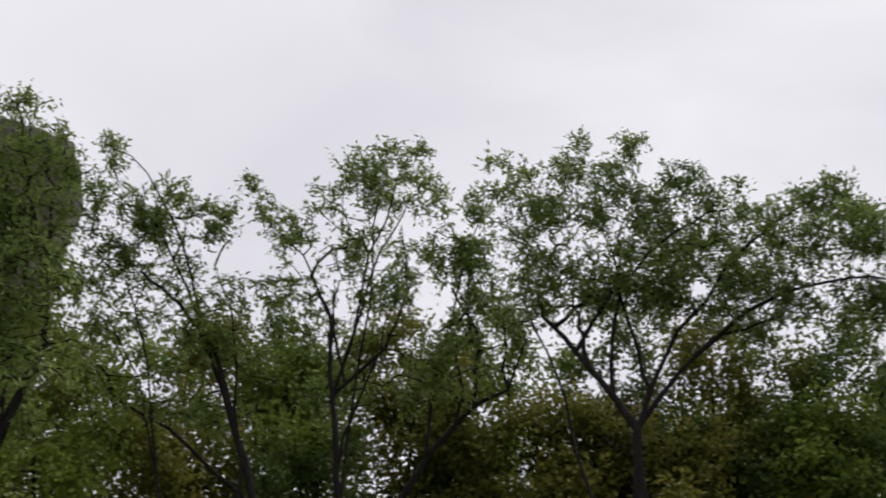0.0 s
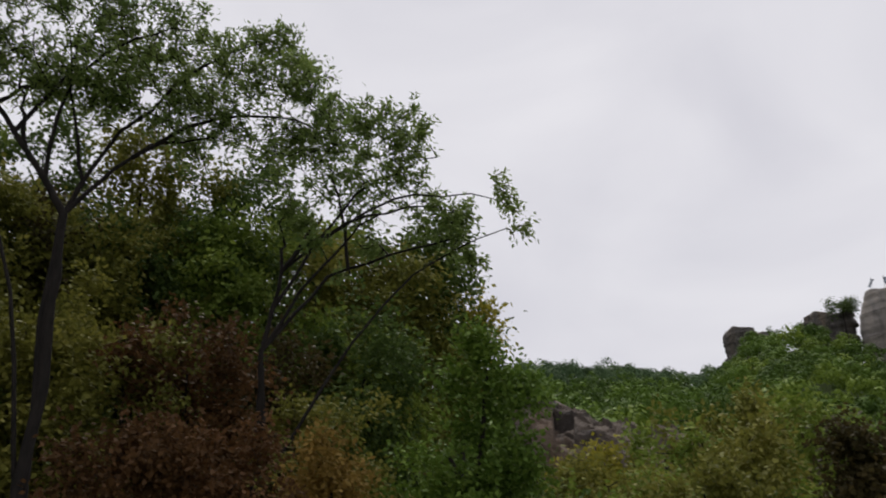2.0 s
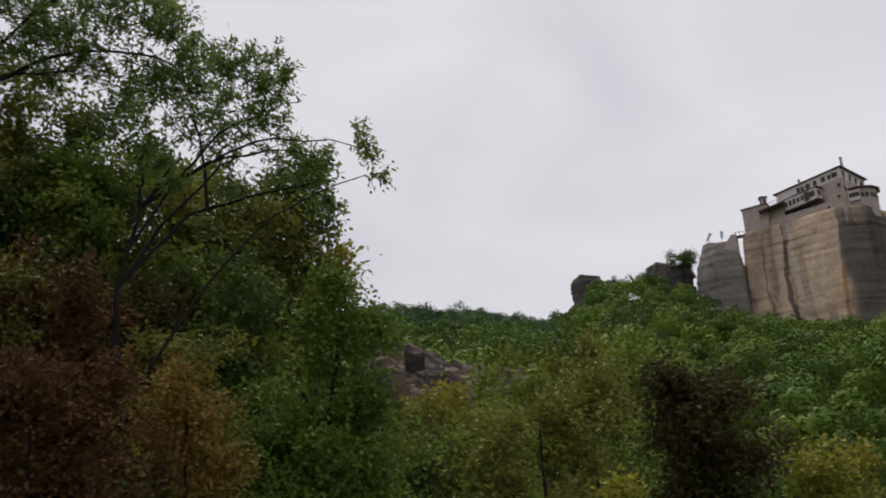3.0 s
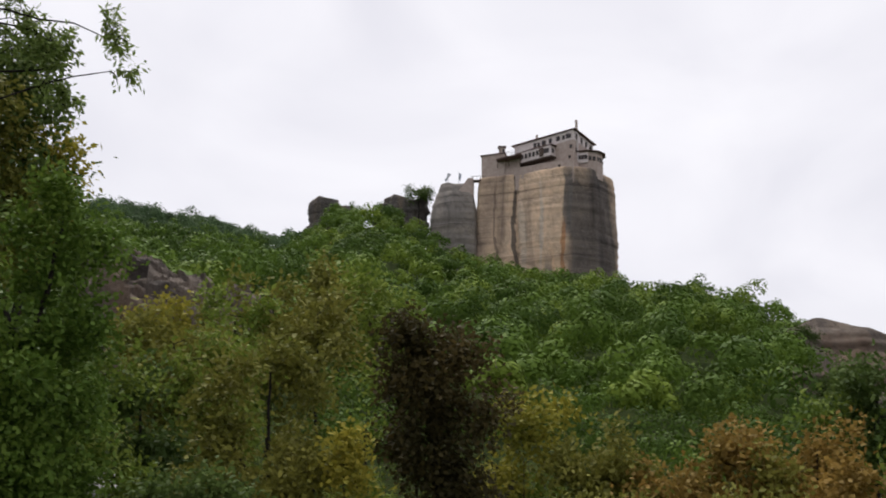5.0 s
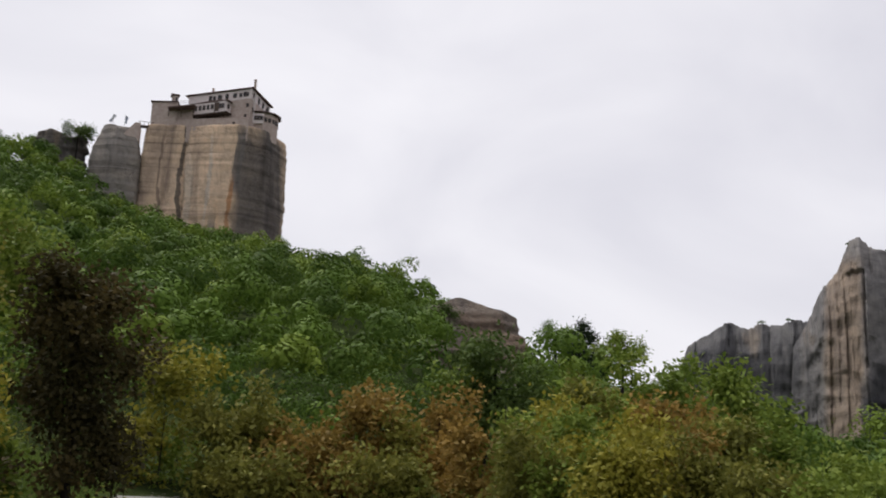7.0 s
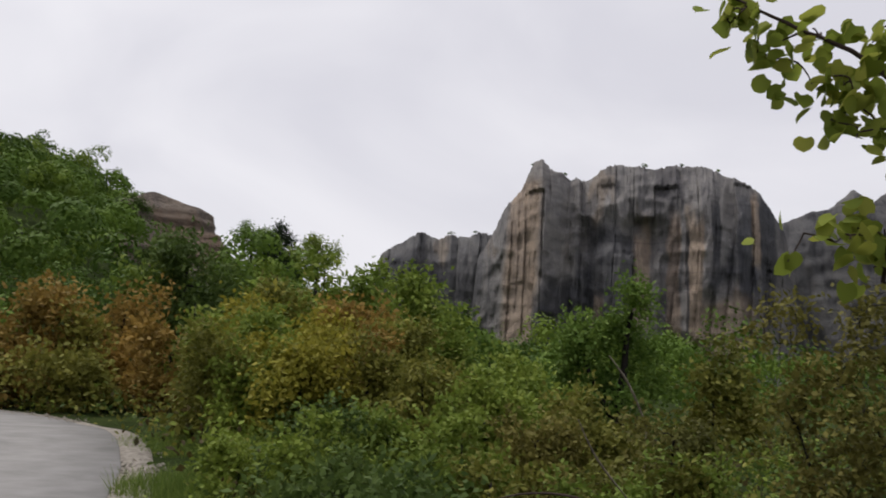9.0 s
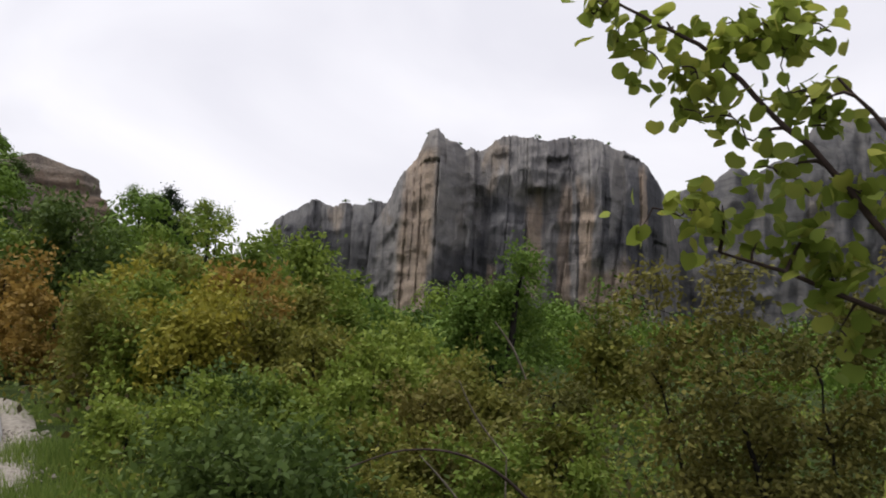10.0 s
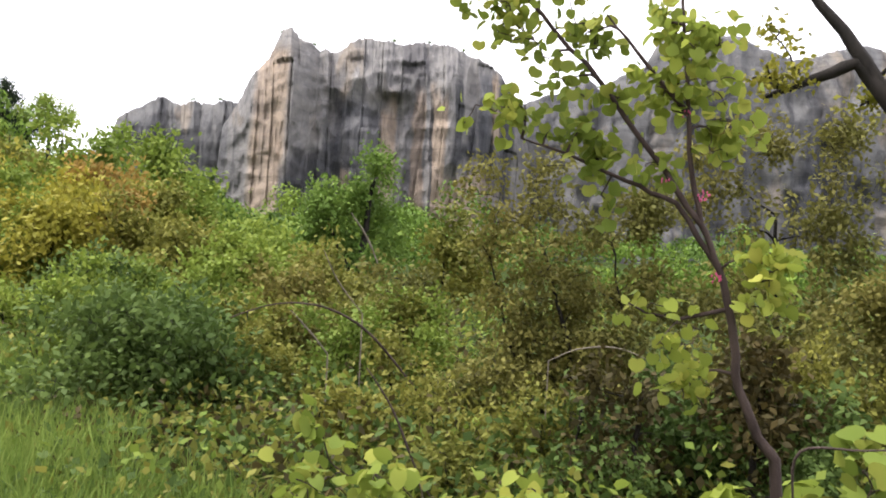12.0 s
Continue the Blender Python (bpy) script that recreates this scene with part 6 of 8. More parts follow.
plant("bush", "yellow-green bush by the road", "bush", M_leaf_yellow, 0.13, 0.0804, 3.25,
      [(7.79, 16.15, 2.31, 0.38, 0.29), (7.15, 15.8, 1.96, 0.41, 0.35), (8.12, 15.74, 1.91, 0.42, 0.36), (7.88, 16.3, 1.69, 0.66, 0.44), (7.84, 16.17, 1.18, 0.94, 0.44)],
      [[(7.72, 15.89, 0.83), (7.69, 15.9, 1.91)]], 0.045, group="roadside bushes", seed=78)
plant("bush", "light green young tree by the road", "bush", M_leaf_fresh, 0.122, 0.0759, 3.25,
      [(6.54, 15.19, 1.72, 0.31, 0.23), (6.28, 15.51, 1.45, 0.35, 0.29), (6.85, 14.94, 1.41, 0.34, 0.29), (6.6, 15.29, 1.23, 0.54, 0.35), (6.5, 15, 0.84, 0.76, 0.34)],
      [[(6.62, 15.28, 0.55), (6.59, 15.29, 1.4)]], 0.045, group="roadside bushes", seed=79)
plant("bush", "yellow-ochre bush by the road", "bush", M_leaf_orange, 0.13, 0.0804, 3.25,
      [(8.59, 15.66, 2.27, 0.29, 0.25), (8.28, 15.84, 1.98, 0.33, 0.31), (8.9, 15.45, 1.93, 0.33, 0.31), (8.47, 15.4, 1.73, 0.5, 0.37), (8.69, 15.8, 1.29, 0.73, 0.38)],
      [[(8.54, 15.48, 0.99), (8.51, 15.5, 1.92)]], 0.045, group="roadside bushes", seed=80)
plant("bush", "light green young tree by the road", "bush", M_leaf_fresh, 0.187, 0.116, 3.25,
      [(13.27, 22.33, 2.9, 0.36, 0.27), (12.7, 22.23, 2.57, 0.4, 0.33), (13.54, 21.86, 2.52, 0.4, 0.33), (12.97, 21.78, 2.3, 0.61, 0.4), (12.87, 21.57, 1.83, 0.87, 0.39)],
      [[(13.16, 22.07, 1.5), (13.14, 22.08, 2.51)]], 0.045, group="roadside bushes", seed=81)
plant("bush", "light green young tree by the road", "bush", M_leaf_fresh, 0.202, 0.125, 3.25,
      [(15.46, 23.17, 3.02, 0.39, 0.29), (14.81, 23.04, 2.66, 0.43, 0.36), (15.84, 22.83, 2.61, 0.43, 0.36), (15.16, 22.69, 2.37, 0.66, 0.42), (15.55, 23.26, 1.87, 0.97, 0.44)],
      [[(15.41, 23.04, 1.5), (15.39, 23.05, 2.6)]], 0.045, group="roadside bushes", seed=82)
plant("bush", "rounded dark green tree in the valley", "bush", M_leaf_dark, 0.324, 0.201, 3.25,
      [(24.14, 38.03, 4.31, 0.83, 0.41), (23.41, 38.86, 3.84, 0.94, 0.52), (24.76, 37.03, 3.72, 0.92, 0.51), (23.84, 37.51, 3.39, 1.43, 0.61), (23.81, 37.44, 2.65, 2.04, 0.61)],
      [[(24, 37.72, 2.14), (23.97, 37.74, 3.71)]], 0.045, group="roadside bushes", seed=83)
plant("bush", "light green young tree in the valley", "bush", M_leaf_fresh, 0.216, 0.134, 3.25,
      [(17.75, 24.08, 2.65, 0.55, 0.34), (17.23, 24.57, 2.25, 0.62, 0.43), (17.98, 23.2, 2.16, 0.61, 0.42), (17.49, 23.7, 1.9, 0.95, 0.51), (17.07, 23.11, 1.3, 1.32, 0.5)],
      [[(17.66, 23.92, 0.86), (17.64, 23.93, 2.16)]], 0.045, group="roadside bushes", seed=84)
plant("bush", "olive-green bush by the road", "bush", M_leaf_olive, 0.108, 0.067, 3.25,
      [(7.96, 12.21, 1.61, 0.31, 0.24), (7.76, 12.64, 1.33, 0.35, 0.3), (8.5, 12.32, 1.27, 0.35, 0.3), (8.26, 12.68, 1.08, 0.55, 0.37), (7.75, 11.85, 0.71, 0.74, 0.35)],
      [[(8.05, 12.31, 0.37), (8.03, 12.32, 1.28)]], 0.045, group="roadside bushes", seed=85)
plant("bush", "fresh green bush by the road", "bush", M_leaf_fresh, 0.0936, 0.058, 3.25,
      [(7.65, 10.12, 1.39, 0.27, 0.21), (7.5, 10.5, 1.15, 0.3, 0.26), (7.95, 9.96, 1.11, 0.3, 0.26), (7.61, 10.06, 0.95, 0.46, 0.31), (7.86, 10.41, 0.56, 0.69, 0.32)],
      [[(7.68, 10.15, 0.32), (7.68, 10.16, 1.1)]], 0.045, group="roadside bushes", seed=86)
plant("bush", "fresh green bush by the road", "bush", M_leaf_fresh, 0.122, 0.0759, 3.25,
      [(10.72, 13.08, 1.67, 0.27, 0.24), (10.24, 13.02, 1.4, 0.3, 0.29), (10.9, 12.74, 1.35, 0.31, 0.29), (10.45, 12.73, 1.18, 0.47, 0.34), (10.41, 12.66, 0.78, 0.67, 0.34)],
      [[(10.63, 12.94, 0.47), (10.62, 12.95, 1.35)]], 0.045, group="roadside bushes", seed=87)
plant("bush", "fresh green bush by the road", "bush", M_leaf_fresh, 0.0864, 0.0536, 3.25,
      [(5.99, 10.06, 1.26, 0.25, 0.19), (5.66, 10.09, 1.05, 0.28, 0.24), (6.32, 10.01, 0.99, 0.28, 0.24), (5.94, 9.96, 0.86, 0.43, 0.29), (5.84, 9.75, 0.55, 0.6, 0.28)],
      [[(6, 10.03, 0.28), (5.99, 10.04, 1)]], 0.045, group="roadside bushes", seed=88)
plant("bush", "dark green bush with broad leaves", "bush", M_leaf_dark, 0.072, 0.0446, 3.25,
      [(4.48, 8.62, 1.07, 0.21, 0.15), (4.2, 8.6, 0.92, 0.23, 0.18), (4.62, 8.32, 0.89, 0.23, 0.18), (4.6, 8.84, 0.74, 0.37, 0.23), (4.36, 8.33, 0.54, 0.5, 0.22)],
      [[(4.48, 8.57, 0.33), (4.47, 8.58, 0.88)]], 0.045, group="roadside bushes", seed=89)
plant("bush", "fresh green bush on the verge", "bush", M_leaf_fresh, 0.0792, 0.0491, 3.25,
      [(4.08, 9.7, 0.77, 0.2, 0.15), (3.91, 9.89, 0.61, 0.23, 0.19), (4.28, 9.55, 0.58, 0.22, 0.19), (4.19, 9.97, 0.44, 0.36, 0.23), (4.02, 9.48, 0.25, 0.49, 0.22)],
      [[(4.15, 9.8, 0.02), (4.13, 9.81, 0.56)]], 0.045, group="roadside bushes", seed=90)
plant("bush", "brownish bush with dry twigs", "bush", M_leaf_thorn, 0.0792, 0.0491, 3.25,
      [(6.87, 8.05, 1.06, 0.22, 0.17), (6.87, 8.51, 0.84, 0.26, 0.22), (7.21, 8, 0.82, 0.26, 0.22), (7.15, 8.4, 0.66, 0.41, 0.27), (7.21, 8.47, 0.33, 0.59, 0.27)],
      [[(6.98, 8.18, 0.16), (6.98, 8.18, 0.81)]], 0.045, group="roadside bushes", seed=91)
plant("bush", "olive-green bush with fine twigs", "bush", M_leaf_olive, 0.0864, 0.0536, 3.25,
      [(8.19, 8.58, 1.32, 0.22, 0.22), (7.8, 8.55, 1.08, 0.24, 0.27), (8.38, 8.37, 1.02, 0.25, 0.28), (7.95, 8.31, 0.88, 0.38, 0.32), (7.84, 8.19, 0.52, 0.53, 0.32)],
      [[(8.13, 8.52, 0.21), (8.13, 8.52, 1.02)]], 0.045, group="roadside bushes", seed=92)
plant("bush", "olive-green bush with fine twigs", "bush", M_leaf_thorn, 0.0792, 0.0491, 3.25,
      [(8.19, 7.25, 1.23, 0.23, 0.2), (7.84, 7.3, 1.01, 0.25, 0.25), (8.36, 7.03, 0.96, 0.26, 0.25), (8.11, 7.17, 0.81, 0.4, 0.3), (8.29, 7.35, 0.44, 0.58, 0.31)],
      [[(8.09, 7.16, 0.22), (8.1, 7.16, 0.96)]], 0.045, group="roadside bushes", seed=93)
plant("bush", "fresh green bush on the verge", "bush", M_leaf_fresh, 0.066, 0.0409, 3.25,
      [(4.44, 6.95, 0.76, 0.22, 0.12), (4.28, 7.2, 0.61, 0.25, 0.15), (4.64, 6.76, 0.6, 0.24, 0.15), (4.53, 7.09, 0.49, 0.39, 0.18), (4.57, 7.15, 0.27, 0.56, 0.18)],
      [[(4.43, 6.9, 0.18), (4.42, 6.91, 0.6)]], 0.045, group="roadside bushes", seed=94)
plant("bush", "olive-green bush with fine twigs", "bush", M_leaf_olive, 0.066, 0.0409, 3.25,
      [(5.13, 6.48, 0.76, 0.22, 0.12), (4.9, 6.61, 0.63, 0.24, 0.15), (5.32, 6.27, 0.61, 0.24, 0.15), (5.17, 6.53, 0.51, 0.38, 0.18), (4.96, 6.24, 0.36, 0.52, 0.17)],
      [[(5.12, 6.45, 0.18), (5.12, 6.45, 0.61)]], 0.045, group="roadside bushes", seed=95)
plant("bush", "olive-green bush with fine twigs", "bush", M_leaf_thorn, 0.066, 0.0409, 3.25,
      [(5.75, 5.92, 0.73, 0.21, 0.12), (5.6, 6.15, 0.59, 0.24, 0.15), (5.91, 5.7, 0.59, 0.24, 0.15), (5.65, 5.8, 0.51, 0.37, 0.17), (5.54, 5.68, 0.34, 0.52, 0.17)],
      [[(5.77, 5.94, 0.14), (5.77, 5.94, 0.57)]], 0.045, group="roadside bushes", seed=96)
plant("bush", "olive-green bush with fine twigs", "bush", M_leaf_olive, 0.066, 0.0409, 3.25,
      [(6.03, 5.13, 0.74, 0.2, 0.11), (5.88, 5.33, 0.61, 0.23, 0.14), (6.22, 4.96, 0.6, 0.23, 0.14), (6.04, 5.14, 0.51, 0.36, 0.17), (6.02, 5.12, 0.33, 0.51, 0.17)],
      [[(5.95, 5.06, 0.21), (5.96, 5.06, 0.61)]], 0.045, group="roadside bushes", seed=97)
plant("bush", "olive-green bush beside the road", "bush", M_leaf_olive, 0.144, 0.0893, 3.25,
      [(6.66, 18.26, 1.16, 0.27, 0.18), (6.5, 18.73, 0.95, 0.31, 0.23), (7.04, 18.32, 0.91, 0.31, 0.23), (6.79, 18.58, 0.77, 0.48, 0.28), (6.62, 18.03, 0.5, 0.67, 0.27)],
      [[(6.77, 18.43, 0.25), (6.74, 18.44, 0.91)]], 0.045, group="roadside bushes", seed=98)
plant("bush", "olive-green tree in the valley", "bush", M_leaf_olive, 0.173, 0.107, 3.25,
      [(18.28, 15.55, 2.21, 0.44, 0.28), (17.57, 15.64, 1.89, 0.49, 0.34), (18.78, 15.27, 1.84, 0.5, 0.35), (18.34, 15.62, 1.63, 0.78, 0.42), (18.18, 15.48, 1.15, 1.1, 0.41)],
      [[(18.14, 15.45, 0.81), (18.14, 15.44, 1.83)]], 0.045, group="roadside bushes", seed=99)
plant("bush", "large olive-brown thorn bush with fine dense twigs", "bush", M_leaf_thorn, 0.0504, 0.0312, 2.6,
      [(5.09, 3.43, 1.85, 0.28, 0.24), (5.23, 3.02, 1.98, 0.32, 0.24), (5.34, 2.61, 1.79, 0.35, 0.27), (4.94, 3.09, 1.51, 0.35, 0.23), (5.31, 2.87, 1.46, 0.44, 0.28), (5.69, 2.54, 1.45, 0.32, 0.28),
      (5.89, 2.29, 1.63, 0.24, 0.28), (4.99, 3.34, 1.14, 0.36, 0.24), (5.52, 3.12, 1.03, 0.46, 0.29), (5.78, 2.64, 0.99, 0.41, 0.29), (5.92, 2.26, 1.1, 0.24, 0.33), (5.02, 3.15, 0.67, 0.43, 0.28),
      (5.43, 2.75, 0.58, 0.44, 0.28), (5.55, 2.23, 0.56, 0.35, 0.27), (5.3, 3.1, 0.22, 0.49, 0.25), (5.28, 2.37, 0.22, 0.46, 0.23)],
      [[(5.5, 2.7, -0.26), (5.45, 2.77, 0.66), (5.31, 2.97, 1.46)], [(5.5, 2.7, -0.26), (5.68, 2.4, 0.69), (5.62, 2.5, 1.41)], [(5.5, 2.7, -0.26), (5.19, 3.13, 0.63), (5.06, 3.29, 1.35)]], 0.04, seed=101)
plant("bush", "dense bush of bright small leaves", "bush", M_leaf_thorn, 0.059, 0.0366, 2.08,
      [(7.2, 2, 2.33, 0.38, 0.28), (7.14, 1.63, 1.88, 0.37, 0.37), (7.08, 2.28, 1.82, 0.33, 0.33), (7.04, 1.85, 1.3, 0.41, 0.32), (7.13, 1.46, 1.16, 0.32, 0.36), (7.08, 2.19, 0.87, 0.37, 0.33),
      (7.29, 1.68, 0.57, 0.42, 0.33), (7.46, 1.4, 1.68, 0.28, 0.38), (7.28, 1.33, 2.33, 0.28, 0.28), (7.03, 2.41, 2.32, 0.28, 0.23)],
      [[(7.27, 1.86, -0.21), (7.26, 1.89, 0.94), (7.24, 1.93, 1.84)]], 0.05, seed=102)
plant("bush", "dark green bush with broad glossy leaves", "bush", M_leaf_dark, 0.0612, 0.0379, 2.99,
      [(3.69, 6.28, 0.85, 0.17, 0.14), (3.48, 6.3, 0.71, 0.19, 0.17), (3.88, 6.2, 0.67, 0.2, 0.17), (3.76, 6.4, 0.56, 0.31, 0.21), (3.66, 6.2, 0.36, 0.43, 0.2)],
      [[(3.73, 6.32, 0.17), (3.72, 6.33, 0.67)]], 0.03, group="verge bushes", seed=103)
plant("bush", "dark green bush with broad glossy leaves", "bush", M_leaf_dark, 0.0576, 0.0357, 2.99,
      [(3.67, 5.87, 0.36, 0.22, 0.15), (3.47, 6.03, 0.2, 0.25, 0.19), (3.75, 5.5, 0.19, 0.24, 0.18), (3.55, 5.64, 0.1, 0.38, 0.22), (3.54, 5.63, -0.14, 0.54, 0.22)],
      [[(3.64, 5.79, -0.36), (3.64, 5.8, 0.17)]], 0.03, group="verge bushes", seed=104)
plant("bush", "fresh green bush on the verge", "bush", M_leaf_fresh, 0.0684, 0.0424, 2.99,
      [(3.85, 7.41, 1.09, 0.15, 0.11), (3.69, 7.46, 0.98, 0.17, 0.14), (4.01, 7.33, 0.95, 0.17, 0.14), (3.77, 7.22, 0.89, 0.26, 0.16), (3.79, 7.27, 0.7, 0.38, 0.16)],
      [[(3.85, 7.38, 0.56), (3.85, 7.39, 0.95)]], 0.03, group="verge bushes", seed=105)
plant("bush", "fresh green bush on the verge", "bush", M_leaf_fresh, 0.072, 0.0446, 2.99,
      [(5.21, 7.05, 1.17, 0.18, 0.14), (5.13, 7.33, 1.01, 0.21, 0.17), (5.49, 7.06, 0.98, 0.21, 0.17), (5.21, 7.05, 0.88, 0.32, 0.2), (5.43, 7.37, 0.62, 0.47, 0.21)],
      [[(5.27, 7.13, 0.47), (5.27, 7.14, 0.98)]], 0.03, group="verge bushes", seed=106)
plant("bush", "fresh green bush on the verge", "bush", M_leaf_fresh, 0.0612, 0.0379, 2.99,
      [(4.3, 5.87, 0.56, 0.15, 0.13), (4.12, 5.93, 0.42, 0.17, 0.17), (4.49, 5.81, 0.37, 0.18, 0.17), (4.4, 6.01, 0.25, 0.28, 0.21), (4.52, 6.18, -0.02, 0.41, 0.21)],
      [[(4.36, 5.94, -0.14), (4.35, 5.94, 0.37)]], 0.03, group="verge bushes", seed=107)
plant("bush", "olive bush with arching bare canes", "bush", M_leaf_olive, 0.0576, 0.0357, 2.99,
      [(4.59, 5.16, 0.41, 0.17, 0.13), (4.36, 5.19, 0.28, 0.18, 0.16), (4.77, 5.05, 0.23, 0.19, 0.16), (4.45, 4.98, 0.17, 0.28, 0.19), (4.72, 5.32, -0.13, 0.43, 0.2)],
      [[(4.59, 5.15, -0.25), (4.59, 5.16, 0.23)]], 0.03, group="verge bushes", seed=108)
plant("bush", "olive bush with arching bare canes", "bush", M_leaf_olive, 0.0648, 0.0402, 2.99,
      [(5.64, 5.51, 0.81, 0.18, 0.14), (5.41, 5.6, 0.65, 0.21, 0.18), (5.76, 5.3, 0.62, 0.21, 0.18), (5.79, 5.67, 0.48, 0.33, 0.22), (5.89, 5.77, 0.2, 0.48, 0.22)],
      [[(5.68, 5.54, 0.06), (5.67, 5.55, 0.6)]], 0.03, group="verge bushes", seed=109)
plant("bush", "fresh green bush on the verge", "bush", M_leaf_fresh, 0.0648, 0.0402, 2.99,
      [(6.06, 5.05, 1.07, 0.16, 0.14), (6.08, 5.37, 0.88, 0.19, 0.18), (6.35, 5.03, 0.87, 0.19, 0.18), (6.07, 5.05, 0.76, 0.29, 0.21), (5.91, 4.89, 0.53, 0.4, 0.21)],
      [[(6.13, 5.1, 0.32), (6.13, 5.11, 0.87)]], 0.03, group="verge bushes", seed=110)
plant("bush", "olive bush with arching bare canes", "bush", M_leaf_olive, 0.054, 0.0335, 2.99,
      [(4.51, 3.77, 0.52, 0.16, 0.13), (4.41, 3.96, 0.36, 0.18, 0.16), (4.65, 3.63, 0.36, 0.18, 0.16), (4.47, 3.73, 0.26, 0.28, 0.19), (4.47, 3.73, 0.04, 0.4, 0.19)],
      [[(4.58, 3.83, -0.16), (4.57, 3.83, 0.33)]], 0.03, group="verge bushes", seed=111)
plant("bush", "olive bush with arching bare canes", "bush", M_leaf_olive, 0.054, 0.0335, 2.99,
      [(3.54, 4.18, 0.13, 0.14, 0.08), (3.29, 4.11, 0.09, 0.15, 0.09), (3.68, 4.09, 0.02, 0.16, 0.1), (3.48, 4.09, -0.01, 0.24, 0.11), (3.57, 4.21, -0.17, 0.35, 0.12)],
      [[(3.49, 4.11, -0.23), (3.49, 4.11, 0.05)]], 0.03, group="verge bushes", seed=112)
plant("bush", "olive bush with arching bare canes", "bush", M_leaf_olive, 0.054, 0.0335, 2.99,
      [(5.5, 1.68, 0.31, 0.18, 0.08), (5.54, 1.93, 0.18, 0.21, 0.1), (5.49, 1.44, 0.26, 0.2, 0.09), (5.39, 1.62, 0.18, 0.31, 0.11), (5.51, 1.68, 0.03, 0.46, 0.11)],
      [[(5.5, 1.67, -0.06), (5.5, 1.67, 0.21)]], 0.03, group="verge bushes", seed=113)
plant("bush", "fresh green bush on the verge", "bush", M_leaf_fresh, 0.054, 0.0335, 2.99,
      [(2.88, 5.07, 0.1, 0.15, 0.08), (2.72, 5.11, 0.03, 0.16, 0.1), (3, 4.95, -0.01, 0.16, 0.1), (2.81, 4.92, -0.03, 0.25, 0.12), (2.89, 5.07, -0.2, 0.37, 0.12)],
      [[(2.89, 5.07, -0.29), (2.88, 5.07, -0.01)]], 0.03, group="verge bushes", seed=114)
plant("judas_tree", "young judas tree with round lime-green leaves", "tree", M_leaf_judas, 0.0574, 0.06396, 3.68,
      [(2.62, 1.46, 2.69, 0.09, 0.06), (2.52, 1.57, 2.77, 0.09, 0.06), (2.63, 1.35, 2.54, 0.09, 0.06), (2.82, 1.24, 2.67, 0.1, 0.06), (2.96, 1.08, 2.69, 0.12, 0.06), (2.65, 1.31, 2.44, 0.08, 0.05),
      (2.68, 1.24, 2.38, 0.07, 0.04), (2.8, 1.22, 2.35, 0.07, 0.05), (2.86, 1.15, 2.21, 0.07, 0.04), (2.89, 1.06, 2.46, 0.09, 0.06), (2.98, 1.01, 2.4, 0.09, 0.06), (2.96, 0.91, 2.1, 0.09, 0.05),
      (2.9, 1.01, 2.13, 0.09, 0.05), (3, 0.71, 2.22, 0.09, 0.05), (3.1, 0.62, 2.36, 0.09, 0.07), (3.14, 0.72, 2.5, 0.09, 0.06), (3.13, 0.52, 2.35, 0.07, 0.07), (2.62, 1.28, 2.07, 0.1, 0.05),
      (2.55, 1.37, 2.01, 0.08, 0.05), (2.74, 1.23, 2.02, 0.1, 0.06), (2.84, 1.13, 1.95, 0.09, 0.05), (2.9, 1.01, 1.97, 0.08, 0.05), (2.74, 1.32, 1.82, 0.09, 0.04), (2.96, 0.94, 1.62, 0.05, 0.05),
      (2.95, 0.96, 1.84, 0.07, 0.04), (3.13, 0.66, 2.14, 0.11, 0.07), (3.03, 0.8, 1.2, 0.09, 0.03), (3.04, 0.68, 1.19, 0.07, 0.03), (3.08, 0.58, 1.02, 0.09, 0.06), (3.15, 0.62, 0.83, 0.09, 0.05),
      (3.23, 0.28, 1.2, 0.08, 0.06), (3.26, 0.27, 1.37, 0.11, 0.07), (3.22, 0.47, 1.96, 0.11, 0.08), (3.08, 0.73, 1.76, 0.07, 0.07), (3.15, 0.48, 2.13, 0.09, 0.07)],
      [[(3.3, 0.22, 0.55), (3.27, 0.29, 0.64), (3.24, 0.37, 0.83), (3.22, 0.41, 1.13), (3.2, 0.47, 1.36), (3.16, 0.55, 1.56), (3.13, 0.61, 1.89), (3.12, 0.64, 2.27), (3.1, 0.67, 2.64)], [(3.2, 0.47, 1.36), (3.11, 0.65, 1.65), (3, 0.84, 1.74), (2.85, 1.08, 1.86), (2.73, 1.25, 1.92)], [(3.16, 0.55, 1.56), (3.05, 0.76, 1.88), (2.92, 0.97, 2.2), (2.77, 1.2, 2.5), (2.68, 1.31, 2.63), (2.56, 1.45, 2.73), (2.45, 1.57, 2.82)], [(3.12, 0.62, 2.05), (3.04, 0.78, 2.26), (2.93, 0.95, 2.5)]], 0.028, shape='round', per_twig=3, spread=0.09, loose=0.5, sprays=1.3, bark=M_bark_red, droop=0.6, twig_sides=4, seed=115)
